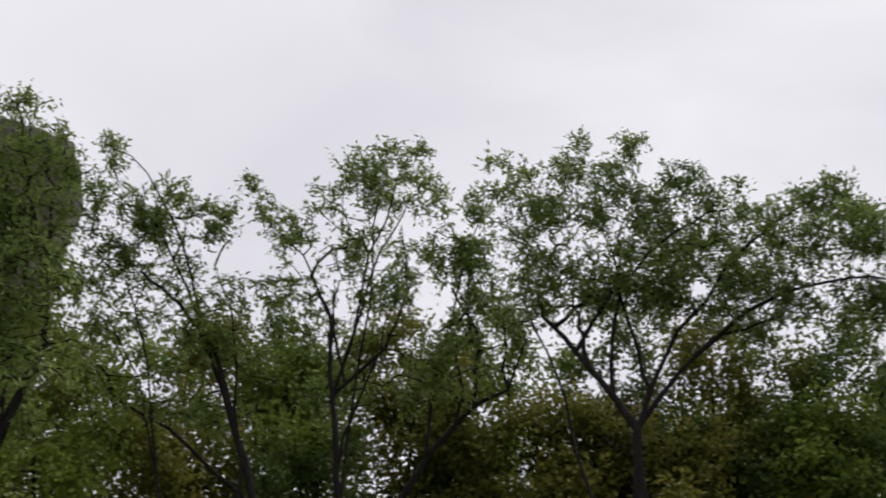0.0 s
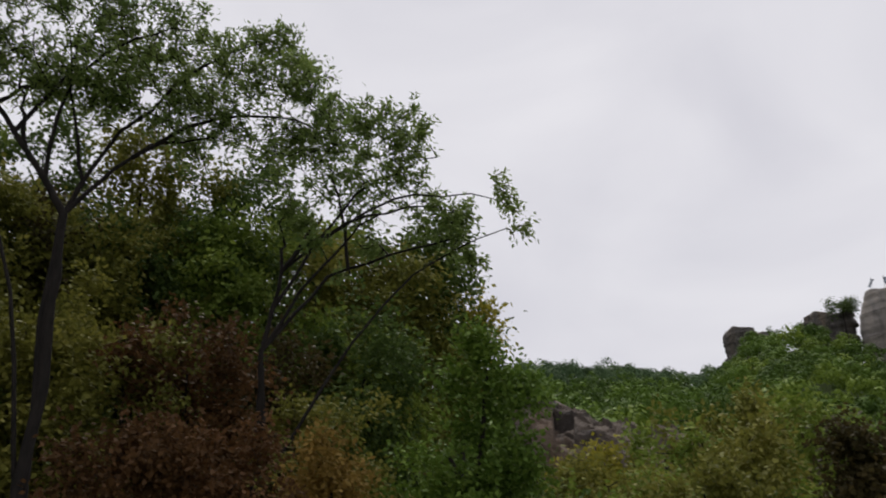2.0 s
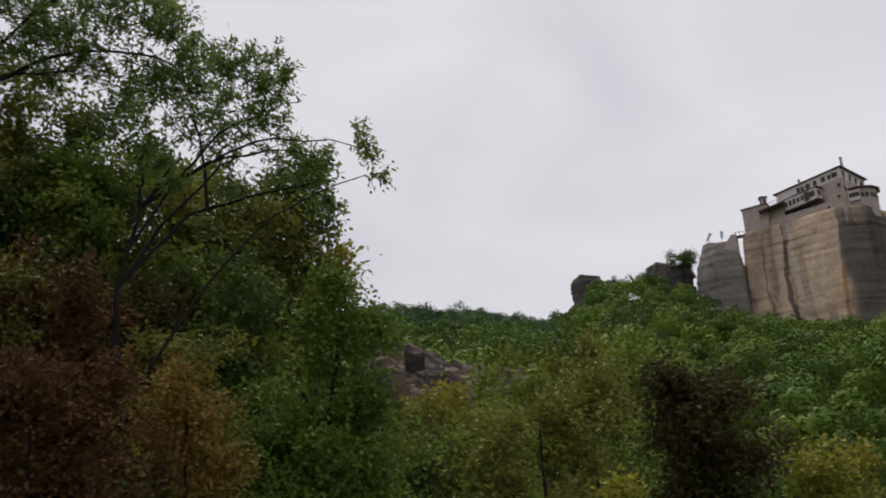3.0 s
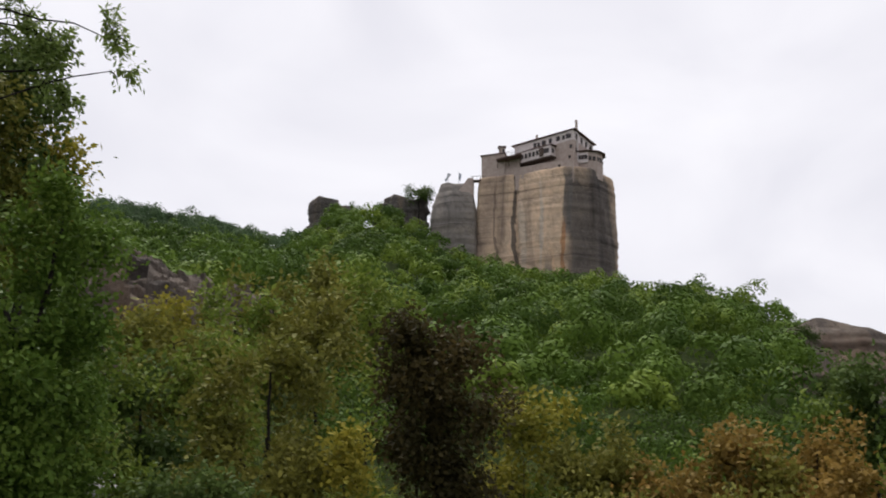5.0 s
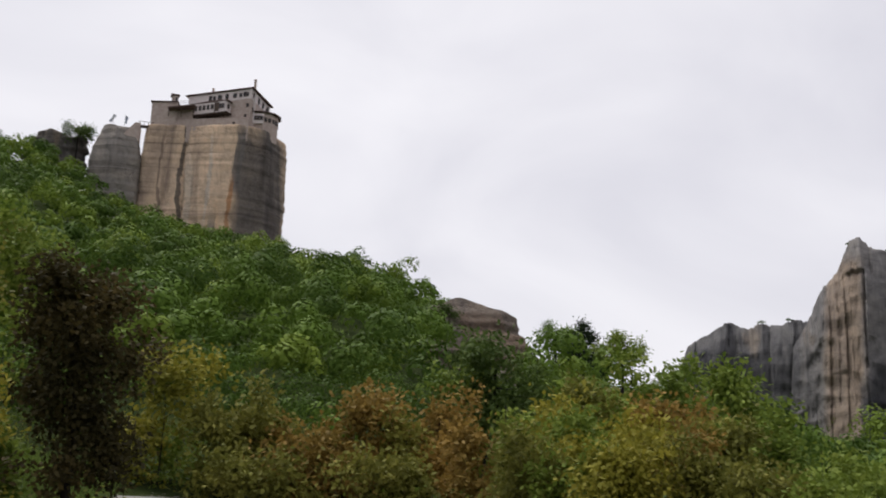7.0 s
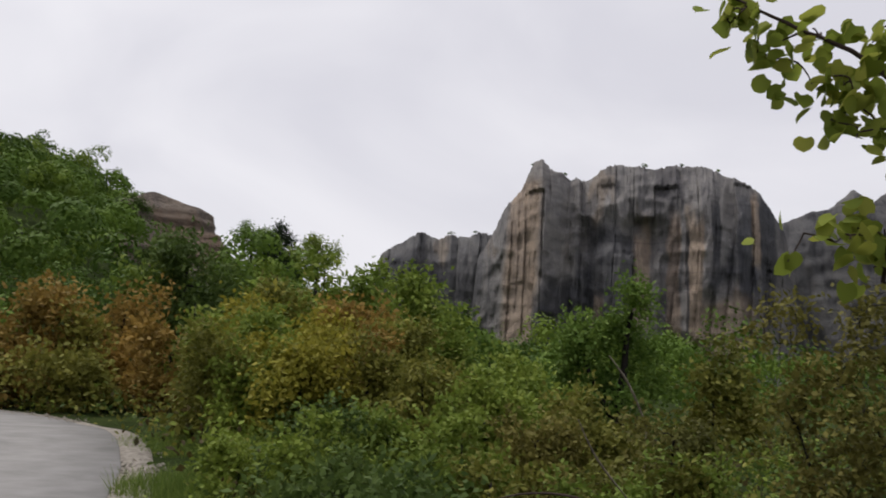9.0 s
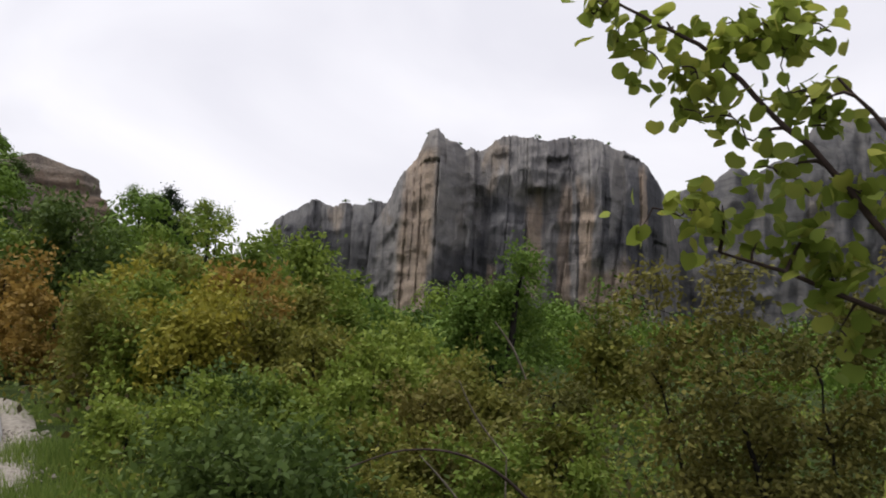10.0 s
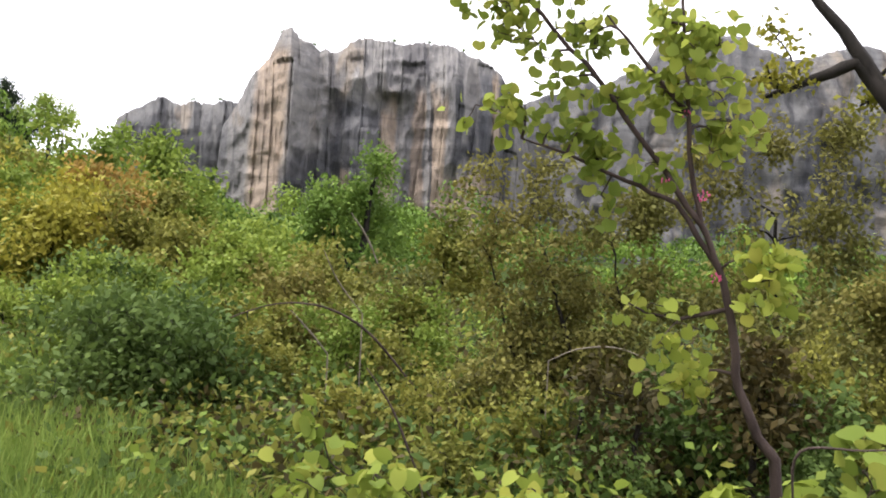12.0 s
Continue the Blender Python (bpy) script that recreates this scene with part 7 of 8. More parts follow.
plant("shrub", "low shrub with large round yellow-green leaves", "shrub", M_leaf_judas, 0.08, 0.08, 1.8,
      [(1.87, 1.59, 0.55, 0.17, 0.07), (1.96, 1.48, 0.46, 0.14, 0.07), (1.91, 1.71, 0.35, 0.2, 0.07), (2.23, 1.4, 0.36, 0.15, 0.07), (2.03, 1.35, 0.28, 0.22, 0.07), (2.52, 0.87, 0.49, 0.17, 0.06),
      (2.55, 0.72, 0.39, 0.22, 0.07), (2.5, 1.05, 0.28, 0.15, 0.06)],
      [[(2.29, 1.26, -0.04), (2.06, 1.51, 0.29)], [(2.29, 1.26, -0.04), (2.57, 0.91, 0.35)]], 0.015, shape='round', per_twig=3, spread=0.1, loose=0.5, sprays=1.3, bark=M_bark_red, twig_sides=4, seed=116)
plant("shrub", "low shrub with large round yellow-green leaves", "shrub", M_leaf_judas, 0.08, 0.08, 1.8,
      [(2.52, -0.4, 0.65, 0.12, 0.08), (2.57, -0.22, 0.57, 0.11, 0.06), (2.54, -0.47, 0.79, 0.1, 0.08), (2.48, -0.09, 0.5, 0.15, 0.05), (2.4, 0.06, 0.5, 0.11, 0.05)],
      [[(2.53, -0.31, 0.31), (2.54, -0.35, 0.58)]], 0.015, shape='round', per_twig=3, spread=0.1, loose=0.5, sprays=1.3, bark=M_bark_red, twig_sides=4, seed=117)
plant("tree", "gnarled old tree with dark mossy trunk and sparse leaves", "tree", M_leaf_yellow, 0.0507, 0.035, 0.875,
      [(5.47, 0.56, 2.55, 0.23, 0.15), (5.31, 0.78, 2.68, 0.23, 0.15), (5.29, 1.04, 2.81, 0.23, 0.15), (5.37, 0.43, 2.1, 0.22, 0.22), (4.96, 1.01, 2.5, 0.18, 0.15), (5.31, 0.31, 2.74, 0.22, 0.15)],
      [[(5.44, 0.09, 0.55), (5.41, 0.18, 1.51), (5.35, 0.39, 2.34), (5.26, 0.66, 2.78), (5.17, 0.91, 3.14)], [(5.35, 0.39, 2.34), (5.27, 0.63, 2.67), (5.17, 0.91, 2.56), (5.07, 1.14, 2.46)]], 0.10400000000000001, spread=0.2, loose=0.14, per_twig=15, finest=0.007, seed=118)
plant("bush", "scrubby verge bush with pale catkins", "bush", M_leaf_fresh, 0.115, 0.0714, 2.6,
      [(-6.61, 15.31, 3.42, 0.84, 0.66), (-6.46, 14.79, 2.53, 0.81, 0.54), (-5.92, 15.48, 1.87, 0.83, 0.37)],
      [[(-6.3, 15.09, 1.21), (-6.42, 15.04, 2.71)]], 0.04, seed=119)
plant("bush", "low bramble tangle on the grassy verge", "bramble", M_leaf_dark, 0.0684, 0.0424, 2.6,
      [(-3.25, 9.1, 1.76, 0.32, 0.16), (-2.94, 9.52, 1.71, 0.38, 0.16), (-3.09, 9.31, 1.96, 0.32, 0.13), (-2.63, 9.73, 1.7, 0.28, 0.17)],
      [[(-2.99, 9.41, 1.46), (-3, 9.41, 1.71)]], 0.015, seed=120)
plant("bush", "olive bush with arching bare canes", "bush", M_leaf_olive, 0.0468, 0.029, 2.6,
      [(3.41, 3.32, 0.49, 0.16, 0.12), (3.31, 3.54, 0.33, 0.19, 0.15), (3.65, 3.29, 0.28, 0.19, 0.15), (3.53, 3.47, 0.18, 0.3, 0.18), (3.24, 3.14, 0.05, 0.4, 0.17)],
      [[(3.43, 3.37, -0.16), (3.44, 3.36, 0.3)]], 0.02, group="verge bushes", seed=123)
plant("bush", "olive bush with arching bare canes", "bush", M_leaf_olive, 0.0446, 0.0277, 2.6,
      [(3.69, 2.57, 0.49, 0.16, 0.11), (3.71, 2.87, 0.31, 0.18, 0.15), (3.84, 2.44, 0.33, 0.18, 0.14), (3.85, 2.71, 0.19, 0.28, 0.18), (3.81, 2.69, -0.01, 0.4, 0.18)],
      [[(3.75, 2.63, -0.13), (3.75, 2.63, 0.31)]], 0.02, group="verge bushes", seed=124)
plant("bush", "olive bush with arching bare canes", "bush", M_leaf_olive, 0.0432, 0.0268, 2.6,
      [(4.1, 2.03, 0.52, 0.15, 0.11), (3.81, 2.06, 0.41, 0.17, 0.14), (4.23, 1.88, 0.36, 0.18, 0.14), (4.16, 2.07, 0.25, 0.28, 0.17), (3.89, 1.88, 0.12, 0.38, 0.16)],
      [[(4.02, 1.98, -0.05), (4.02, 1.97, 0.37)]], 0.02, group="verge bushes", seed=125)
# leaf colour darkened to stand in for shade behind the judas tree
plant("bush", "green bush behind the judas tree, darkened in colour for shade", "bush", M_leaf_dark, 0.0432, 0.0268, 2.6,
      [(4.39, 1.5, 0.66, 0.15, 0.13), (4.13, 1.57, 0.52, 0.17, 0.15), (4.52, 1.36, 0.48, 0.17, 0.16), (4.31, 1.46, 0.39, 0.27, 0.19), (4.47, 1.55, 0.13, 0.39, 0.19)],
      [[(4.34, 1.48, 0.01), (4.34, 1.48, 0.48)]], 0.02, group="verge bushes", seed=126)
plant("bush", "green bush behind the judas tree, darkened in colour for shade", "bush", M_leaf_dark, 0.0446, 0.0277, 2.6,
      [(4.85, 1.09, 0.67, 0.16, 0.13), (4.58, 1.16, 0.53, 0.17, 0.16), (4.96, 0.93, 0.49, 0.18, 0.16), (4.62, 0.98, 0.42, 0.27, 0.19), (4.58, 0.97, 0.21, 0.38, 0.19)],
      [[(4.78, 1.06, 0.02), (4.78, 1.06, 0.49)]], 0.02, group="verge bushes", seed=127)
plant("bush", "olive-green bush behind the judas tree", "bush", M_leaf_olive, 0.0461, 0.0286, 2.6,
      [(5.15, 0.63, 0.86, 0.16, 0.15), (5.03, 0.78, 0.67, 0.18, 0.18), (5.26, 0.48, 0.66, 0.18, 0.19), (5.03, 0.59, 0.56, 0.28, 0.22), (5.24, 0.67, 0.28, 0.41, 0.23)],
      [[(5.16, 0.64, 0.12), (5.16, 0.64, 0.64)]], 0.02, group="verge bushes", seed=128)
plant("bush", "olive bush with arching bare canes", "bush", M_leaf_olive, 0.0432, 0.0268, 2.6,
      [(3.13, 1.91, 0.24, 0.15, 0.07), (3.06, 2.09, 0.12, 0.17, 0.09), (3.18, 1.71, 0.16, 0.16, 0.09), (3.02, 1.82, 0.11, 0.25, 0.11), (3.12, 1.9, -0.06, 0.37, 0.11)],
      [[(3.09, 1.87, -0.14), (3.09, 1.87, 0.14)]], 0.02, group="verge bushes", seed=129)
plant("bush", "green bush behind the judas tree, darkened in colour for shade", "bush", M_leaf_dark, 0.0432, 0.0268, 2.6,
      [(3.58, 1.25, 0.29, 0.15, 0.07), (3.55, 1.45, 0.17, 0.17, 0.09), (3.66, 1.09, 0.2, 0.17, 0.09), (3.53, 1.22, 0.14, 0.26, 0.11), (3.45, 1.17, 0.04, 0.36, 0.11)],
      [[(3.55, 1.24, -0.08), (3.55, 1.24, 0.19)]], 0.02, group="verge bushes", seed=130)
plant("bush", "green bush behind the judas tree, darkened in colour for shade", "bush", M_leaf_dark, 0.0432, 0.0268, 2.6,
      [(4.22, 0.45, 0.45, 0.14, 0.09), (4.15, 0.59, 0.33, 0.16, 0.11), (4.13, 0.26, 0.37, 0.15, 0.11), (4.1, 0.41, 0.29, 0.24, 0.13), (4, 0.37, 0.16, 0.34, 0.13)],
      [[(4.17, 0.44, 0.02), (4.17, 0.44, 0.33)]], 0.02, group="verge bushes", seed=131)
plant("bush", "dense bush of bright small leaves", "bush", M_leaf_thorn, 0.0504, 0.0312, 2.6,
      [(5.83, 0.54, 1.36, 0.14, 0.16), (5.75, 0.68, 1.16, 0.16, 0.2), (5.79, 0.37, 1.14, 0.16, 0.2), (5.84, 0.54, 1.02, 0.25, 0.24), (5.92, 0.57, 0.75, 0.37, 0.24)],
      [[(5.83, 0.54, 0.57), (5.83, 0.54, 1.14)]], 0.02, group="verge bushes", seed=132)
plant("bush", "fresh green bush on the verge", "bush", M_leaf_fresh, 0.0648, 0.0402, 2.6,
      [(5.22, 5.06, 0.85, 0.18, 0.14), (5.15, 5.34, 0.66, 0.21, 0.18), (5.33, 4.83, 0.64, 0.21, 0.18), (5.09, 4.92, 0.54, 0.32, 0.21), (5.36, 5.21, 0.24, 0.47, 0.22)],
      [[(5.25, 5.1, 0.08), (5.25, 5.09, 0.63)]], 0.02, group="verge bushes", seed=133)
plant("bush", "olive bush with arching bare canes", "bush", M_leaf_olive, 0.0576, 0.0357, 2.6,
      [(3.95, 4.9, 0.55, 0.17, 0.13), (3.82, 5.07, 0.39, 0.19, 0.16), (4.18, 4.87, 0.34, 0.19, 0.16), (3.94, 4.9, 0.26, 0.29, 0.19), (4.06, 5.07, 0, 0.43, 0.2)],
      [[(3.93, 4.89, -0.13), (3.94, 4.89, 0.36)]], 0.02, group="verge bushes", seed=134)
plant("bush", "olive-green young oak below the slab", "bush", M_leaf_olive, 0.187, 0.116, 3.12,
      [(-9.42, 24.79, 6.01, 0.67, 0.42), (-10.02, 24.4, 5.49, 0.74, 0.52), (-8.61, 24.93, 5.46, 0.74, 0.52), (-9.63, 25.53, 5.24, 1.19, 0.65), (-9.1, 24.3, 4.37, 1.61, 0.62)],
      [[(-9.21, 24.7, 3.92), (-9.32, 24.66, 5.42)]], 0.06, group="young oaks on the slope", seed=135)
plant("bush", "fresh green young oak below the slab", "bush", M_leaf_fresh, 0.216, 0.134, 3.12,
      [(-9.17, 28.89, 7.39, 0.56, 0.35), (-9.77, 28.73, 6.97, 0.62, 0.43), (-8.57, 29.3, 6.98, 0.63, 0.44), (-8.93, 28.31, 6.55, 0.95, 0.51), (-9.21, 29.31, 6.11, 1.4, 0.52)],
      [[(-9.08, 28.99, 5.63), (-9.16, 28.96, 6.92)]], 0.06, group="young oaks on the slope", seed=136)
plant("bush", "olive-green young oak below the slab", "bush", M_leaf_olive, 0.23, 0.143, 3.12,
      [(-8.54, 30.84, 8.27, 0.52, 0.33), (-9.19, 30.93, 7.91, 0.58, 0.42), (-8, 31.33, 7.9, 0.58, 0.42), (-8.63, 31.31, 7.65, 0.91, 0.5), (-8.62, 31.37, 7.06, 1.3, 0.5)],
      [[(-8.55, 31.24, 6.62), (-8.62, 31.22, 7.88)]], 0.06, group="young oaks on the slope", seed=137)
plant("bush", "olive-green young oak below the slab", "bush", M_leaf_olive, 0.216, 0.134, 3.12,
      [(-6.78, 29.74, 7.64, 0.63, 0.42), (-7.35, 28.93, 7.01, 0.69, 0.51), (-5.94, 29.61, 7.03, 0.7, 0.52), (-6.82, 30.06, 6.78, 1.11, 0.63), (-6.64, 29.45, 5.95, 1.54, 0.62)],
      [[(-6.66, 29.66, 5.45), (-6.73, 29.64, 7.03)]], 0.06, group="young oaks on the slope", seed=138)
plant("bush", "fresh green young oak below the slab", "bush", M_leaf_fresh, 0.173, 0.107, 3.12,
      [(-7.71, 23.4, 5.14, 0.5, 0.34), (-8.16, 23, 4.72, 0.56, 0.41), (-7.06, 23.4, 4.68, 0.56, 0.41), (-7.67, 23.4, 4.44, 0.88, 0.5), (-7.86, 24.11, 3.93, 1.29, 0.51)],
      [[(-7.52, 23.18, 3.45), (-7.6, 23.16, 4.66)]], 0.06, group="young oaks on the slope", seed=139)
plant("bush", "dark green bush below the slab", "bush", M_leaf_dark, 0.137, 0.0848, 3.12,
      [(-7.14, 17.65, 3.6, 0.39, 0.26), (-7.53, 17.53, 3.31, 0.43, 0.32), (-6.73, 17.84, 3.28, 0.43, 0.32), (-7.1, 17.65, 3.08, 0.67, 0.38), (-6.9, 17.26, 2.64, 0.94, 0.37)],
      [[(-7.17, 17.98, 2.38), (-7.24, 17.95, 3.29)]], 0.06, group="young oaks on the slope", seed=140)
plant("bush", "fresh green young oak on the slope", "bush", M_leaf_fresh, 0.324, 0.201, 3.12,
      [(-6.99, 45.54, 11.99, 0.85, 0.53), (-7.82, 44.18, 11.08, 0.93, 0.65), (-5.81, 45, 11.11, 0.94, 0.65), (-7, 45.78, 10.86, 1.49, 0.8), (-6.82, 44.81, 9.72, 2.08, 0.78)],
      [[(-6.81, 44.9, 9.06), (-6.87, 44.89, 11.09)]], 0.06, group="young oaks on the slope", seed=141)
plant("bush", "olive-green young oak on the slope", "bush", M_leaf_olive, 0.346, 0.214, 3.12,
      [(-9.8, 47.07, 12.77, 0.78, 0.45), (-10.73, 46.89, 12.21, 0.88, 0.56), (-8.86, 47.47, 12.22, 0.88, 0.56), (-9.74, 46.97, 11.76, 1.36, 0.67), (-9.78, 47.31, 11.03, 1.95, 0.67)],
      [[(-9.78, 47.4, 10.47), (-9.84, 47.39, 12.2)]], 0.06, group="young oaks on the slope", seed=142)
plant("bush", "yellow-green shrub at the slab foot", "bush", M_leaf_yellow, 0.259, 0.161, 3.12,
      [(-13.38, 33.72, 8.43, 0.58, 0.33), (-13.81, 33.14, 7.96, 0.65, 0.41), (-12.91, 34.42, 8.11, 0.66, 0.42), (-13.65, 34.54, 7.88, 1.04, 0.51), (-13.38, 33.97, 7.21, 1.46, 0.5)],
      [[(-13.29, 33.84, 6.78), (-13.38, 33.81, 8)]], 0.06, group="young oaks on the slope", seed=143)
plant("bush", "olive-green shrub at the slab foot", "bush", M_leaf_olive, 0.266, 0.165, 3.12,
      [(-12.25, 35.01, 9.05, 0.43, 0.3), (-12.9, 35.41, 8.79, 0.49, 0.38), (-11.81, 35.35, 8.7, 0.48, 0.37), (-12.25, 35.15, 8.44, 0.75, 0.45), (-12.12, 34.9, 7.88, 1.06, 0.44)],
      [[(-12.24, 35.31, 7.58), (-12.31, 35.28, 8.69)]], 0.06, group="young oaks on the slope", seed=144)
plant("tree", "dark green tree on the crest by the spur", "tree", M_leaf_dark, 0.6, 0.33, 6.24,
      [(-36.31, 275.59, 88.5, 2.32, 1.16), (-33.68, 275.06, 87.78, 2.31, 1.32), (-37.67, 273.31, 86.91, 1.65, 0.99), (-34.81, 273.53, 85.73, 3.28, 1.15)],
      [[(-34.8, 274.21, 81.92), (-34.92, 274.2, 87.17)]], 0.3, seed=145)
plant("tree", "second leafy oak with a yellowing crown", "tree", M_leaf_yellow, 0.156, 0.0858, 2.88,
      [(-9.19, 17.6, 9.07, 0.49, 0.32), (-8.87, 17.76, 8.52, 0.36, 0.36), (-9.66, 17.62, 8.51, 0.73, 0.44), (-9.19, 18.05, 8, 0.49, 0.37), (-9.73, 16.75, 7.51, 0.7, 0.47)],
      [[(-9.68, 17.39, 3.37), (-9.49, 17.49, 6.89), (-9.4, 17.54, 8.17)]], 0.12, seed=146)
plant("bush", "olive-green bush in the undergrowth below the trees", "bush", M_leaf_olive, 0.122, 0.0759, 3.12,
      [(-10.39, 15.31, 8.91, 0.97, 0.58), (-10.98, 14.77, 8.59, 0.8, 0.57), (-9.42, 14.96, 8.03, 0.76, 0.55), (-10.76, 15.56, 8.21, 1.3, 0.49), (-11.01, 15.25, 7.65, 1.44, 0.58)],
      [[(-10.33, 14.74, 7.1), (-10.16, 14.87, 8.34)]], 0.05, group="undergrowth bushes", seed=147)
plant("bush", "dark green bush in the shade of the trees", "bush", M_leaf_dark, 0.13, 0.0804, 3.12,
      [(-9.66, 16.69, 9.63, 0.75, 0.54), (-9.84, 15.85, 9.12, 0.6, 0.52), (-9.15, 16.64, 8.98, 0.61, 0.53), (-9.87, 16.72, 8.9, 0.99, 0.45), (-9.98, 16.3, 8.31, 1.08, 0.53)],
      [[(-9.81, 16.31, 8.01), (-9.6, 16.44, 9.18)]], 0.05, group="undergrowth bushes", seed=148)
plant("bush", "fresh green bush in the undergrowth below the trees", "bush", M_leaf_fresh, 0.13, 0.0804, 3.12,
      [(-11.1, 14.79, 9.74, 0.72, 0.46), (-12.05, 14.97, 9.8, 0.62, 0.48), (-10.96, 15.42, 9.44, 0.61, 0.47), (-11.23, 14.79, 9.06, 0.95, 0.38), (-11.55, 14.73, 8.68, 1.07, 0.46)],
      [[(-11.57, 15.05, 8.53), (-11.44, 15.15, 9.63)]], 0.05, group="undergrowth bushes", seed=149)
plant("tree", "dark green oak beside the boulder", "tree", M_leaf_dark, 0.22, 0.121, 5.28,
      [(29.55, 112.93, 19.36, 1.35, 0.81), (28.57, 113.77, 18.58, 1.36, 0.81), (30.7, 112.42, 18.64, 1.35, 0.81), (30.34, 115.69, 18.36, 2.49, 1)],
      [[(29.92, 113.74, 16.35), (29.81, 113.77, 18.71)]], 0.2, group="oaks beside the boulder", seed=150)
plant("tree", "fresh green oak beside the boulder", "tree", M_leaf_oak, 0.22, 0.121, 5.28,
      [(34.47, 87.45, 14.11, 1.09, 0.6), (33.65, 88.15, 13.5, 1.09, 0.6), (35.57, 87.32, 13.59, 1.09, 0.6), (34.7, 87.91, 13.09, 1.96, 0.72)],
      [[(34.79, 88.02, 11.78), (34.73, 88.04, 13.59)]], 0.2, group="oaks beside the boulder", seed=151)
plant("tree", "fresh green oak beside the boulder", "tree", M_leaf_fresh, 0.22, 0.121, 5.28,
      [(34.11, 71.66, 11.32, 1.15, 0.6), (33.53, 73.06, 10.79, 1.16, 0.6), (35.03, 70.9, 10.72, 1.14, 0.59), (34.99, 73.44, 10.45, 2.11, 0.73)],
      [[(34.31, 71.9, 8.93), (34.25, 71.92, 10.75)]], 0.2, group="oaks beside the boulder", seed=152)
plant("tree", "dark green oak beside the boulder", "tree", M_leaf_dark, 0.22, 0.121, 5.28,
      [(22.75, 76.04, 9.67, 1.37, 0.59), (21.94, 77.66, 9.16, 1.39, 0.6), (23.94, 75.55, 9.14, 1.37, 0.59), (22.39, 74.63, 8.5, 2.42, 0.7)],
      [[(22.93, 76.25, 7.38), (22.85, 76.27, 9.12)]], 0.2, group="oaks beside the boulder", seed=153)
plant("tree", "olive-green oak beside the boulder", "tree", M_leaf_olive, 0.22, 0.121, 5.28,
      [(26.58, 70.37, 8.75, 1.08, 0.48), (25.23, 69.6, 8.14, 1.07, 0.47), (27.51, 69.85, 8.3, 1.08, 0.48), (26.83, 70.94, 7.95, 1.96, 0.58)],
      [[(26.45, 69.8, 6.82), (26.4, 69.82, 8.23)]], 0.2, group="oaks beside the boulder", seed=154)
plant("tree", "fresh green oak rising above the roadside bushes", "tree", M_leaf_oak, 0.15, 0.085, 6.5,
      [(16.55, 16.51, 3.41, 0.41, 0.3), (16.96, 16.23, 3.13, 0.36, 0.3), (16.45, 16.92, 3.14, 0.36, 0.3), (16.46, 17.24, 2.59, 0.47, 0.36), (17.1, 16.68, 2.45, 0.56, 0.42), (17.12, 16.2, 2.3, 0.36, 0.36),
      (15.67, 17.63, 2.79, 0.38, 0.3), (15.61, 17.89, 2.3, 0.41, 0.36), (15.71, 17.25, 2.22, 0.38, 0.35), (16.91, 17.1, 1.74, 0.7, 0.48), (15.99, 17.79, 1.6, 0.64, 0.47), (16.87, 16.16, 1.46, 0.49, 0.41),
      (16.4, 17.19, 0.9, 0.97, 0.55)],
      [[(16.41, 16.9, -0.48), (16.45, 16.87, 1.18), (16.63, 16.7, 3.14)], [(16.42, 16.9, 0.35), (15.96, 17.32, 1.46), (15.66, 17.58, 2.58)]], 0.2, seed=155)
# dark leaf colours here paint the shade under the judas tree
plant("bush", "bush under the judas tree, its shade put into dark leaf colour", "bush", M_leaf_shade, 0.06, 0.0372, 1.95,
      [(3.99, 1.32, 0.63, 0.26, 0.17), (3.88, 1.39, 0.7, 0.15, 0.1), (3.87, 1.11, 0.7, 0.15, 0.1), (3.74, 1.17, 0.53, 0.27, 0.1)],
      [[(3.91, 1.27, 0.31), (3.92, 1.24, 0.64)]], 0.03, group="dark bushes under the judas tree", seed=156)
plant("bush", "bush under the judas tree, its shade put into dark leaf colour", "bush", M_leaf_dark, 0.06, 0.0372, 1.95,
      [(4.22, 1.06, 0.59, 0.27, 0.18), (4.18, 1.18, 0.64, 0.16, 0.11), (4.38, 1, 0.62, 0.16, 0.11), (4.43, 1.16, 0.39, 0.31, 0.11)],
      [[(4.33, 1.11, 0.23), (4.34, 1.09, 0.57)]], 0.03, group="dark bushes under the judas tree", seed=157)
plant("bush", "bush under the judas tree, its shade put into dark leaf colour", "bush", M_leaf_shade, 0.06, 0.0372, 1.95,
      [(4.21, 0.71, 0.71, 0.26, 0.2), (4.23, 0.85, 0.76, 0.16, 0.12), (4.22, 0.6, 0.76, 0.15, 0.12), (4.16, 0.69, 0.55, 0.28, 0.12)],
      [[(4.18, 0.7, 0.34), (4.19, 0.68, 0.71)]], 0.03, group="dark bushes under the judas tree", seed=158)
plant("bush", "bush under the judas tree, its shade put into dark leaf colour", "bush", M_leaf_dark, 0.06, 0.0372, 1.95,
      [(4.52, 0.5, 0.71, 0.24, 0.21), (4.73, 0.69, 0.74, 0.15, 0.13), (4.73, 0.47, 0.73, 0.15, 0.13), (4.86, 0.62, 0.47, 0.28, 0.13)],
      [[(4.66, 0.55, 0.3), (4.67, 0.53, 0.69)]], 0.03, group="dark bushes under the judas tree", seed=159)
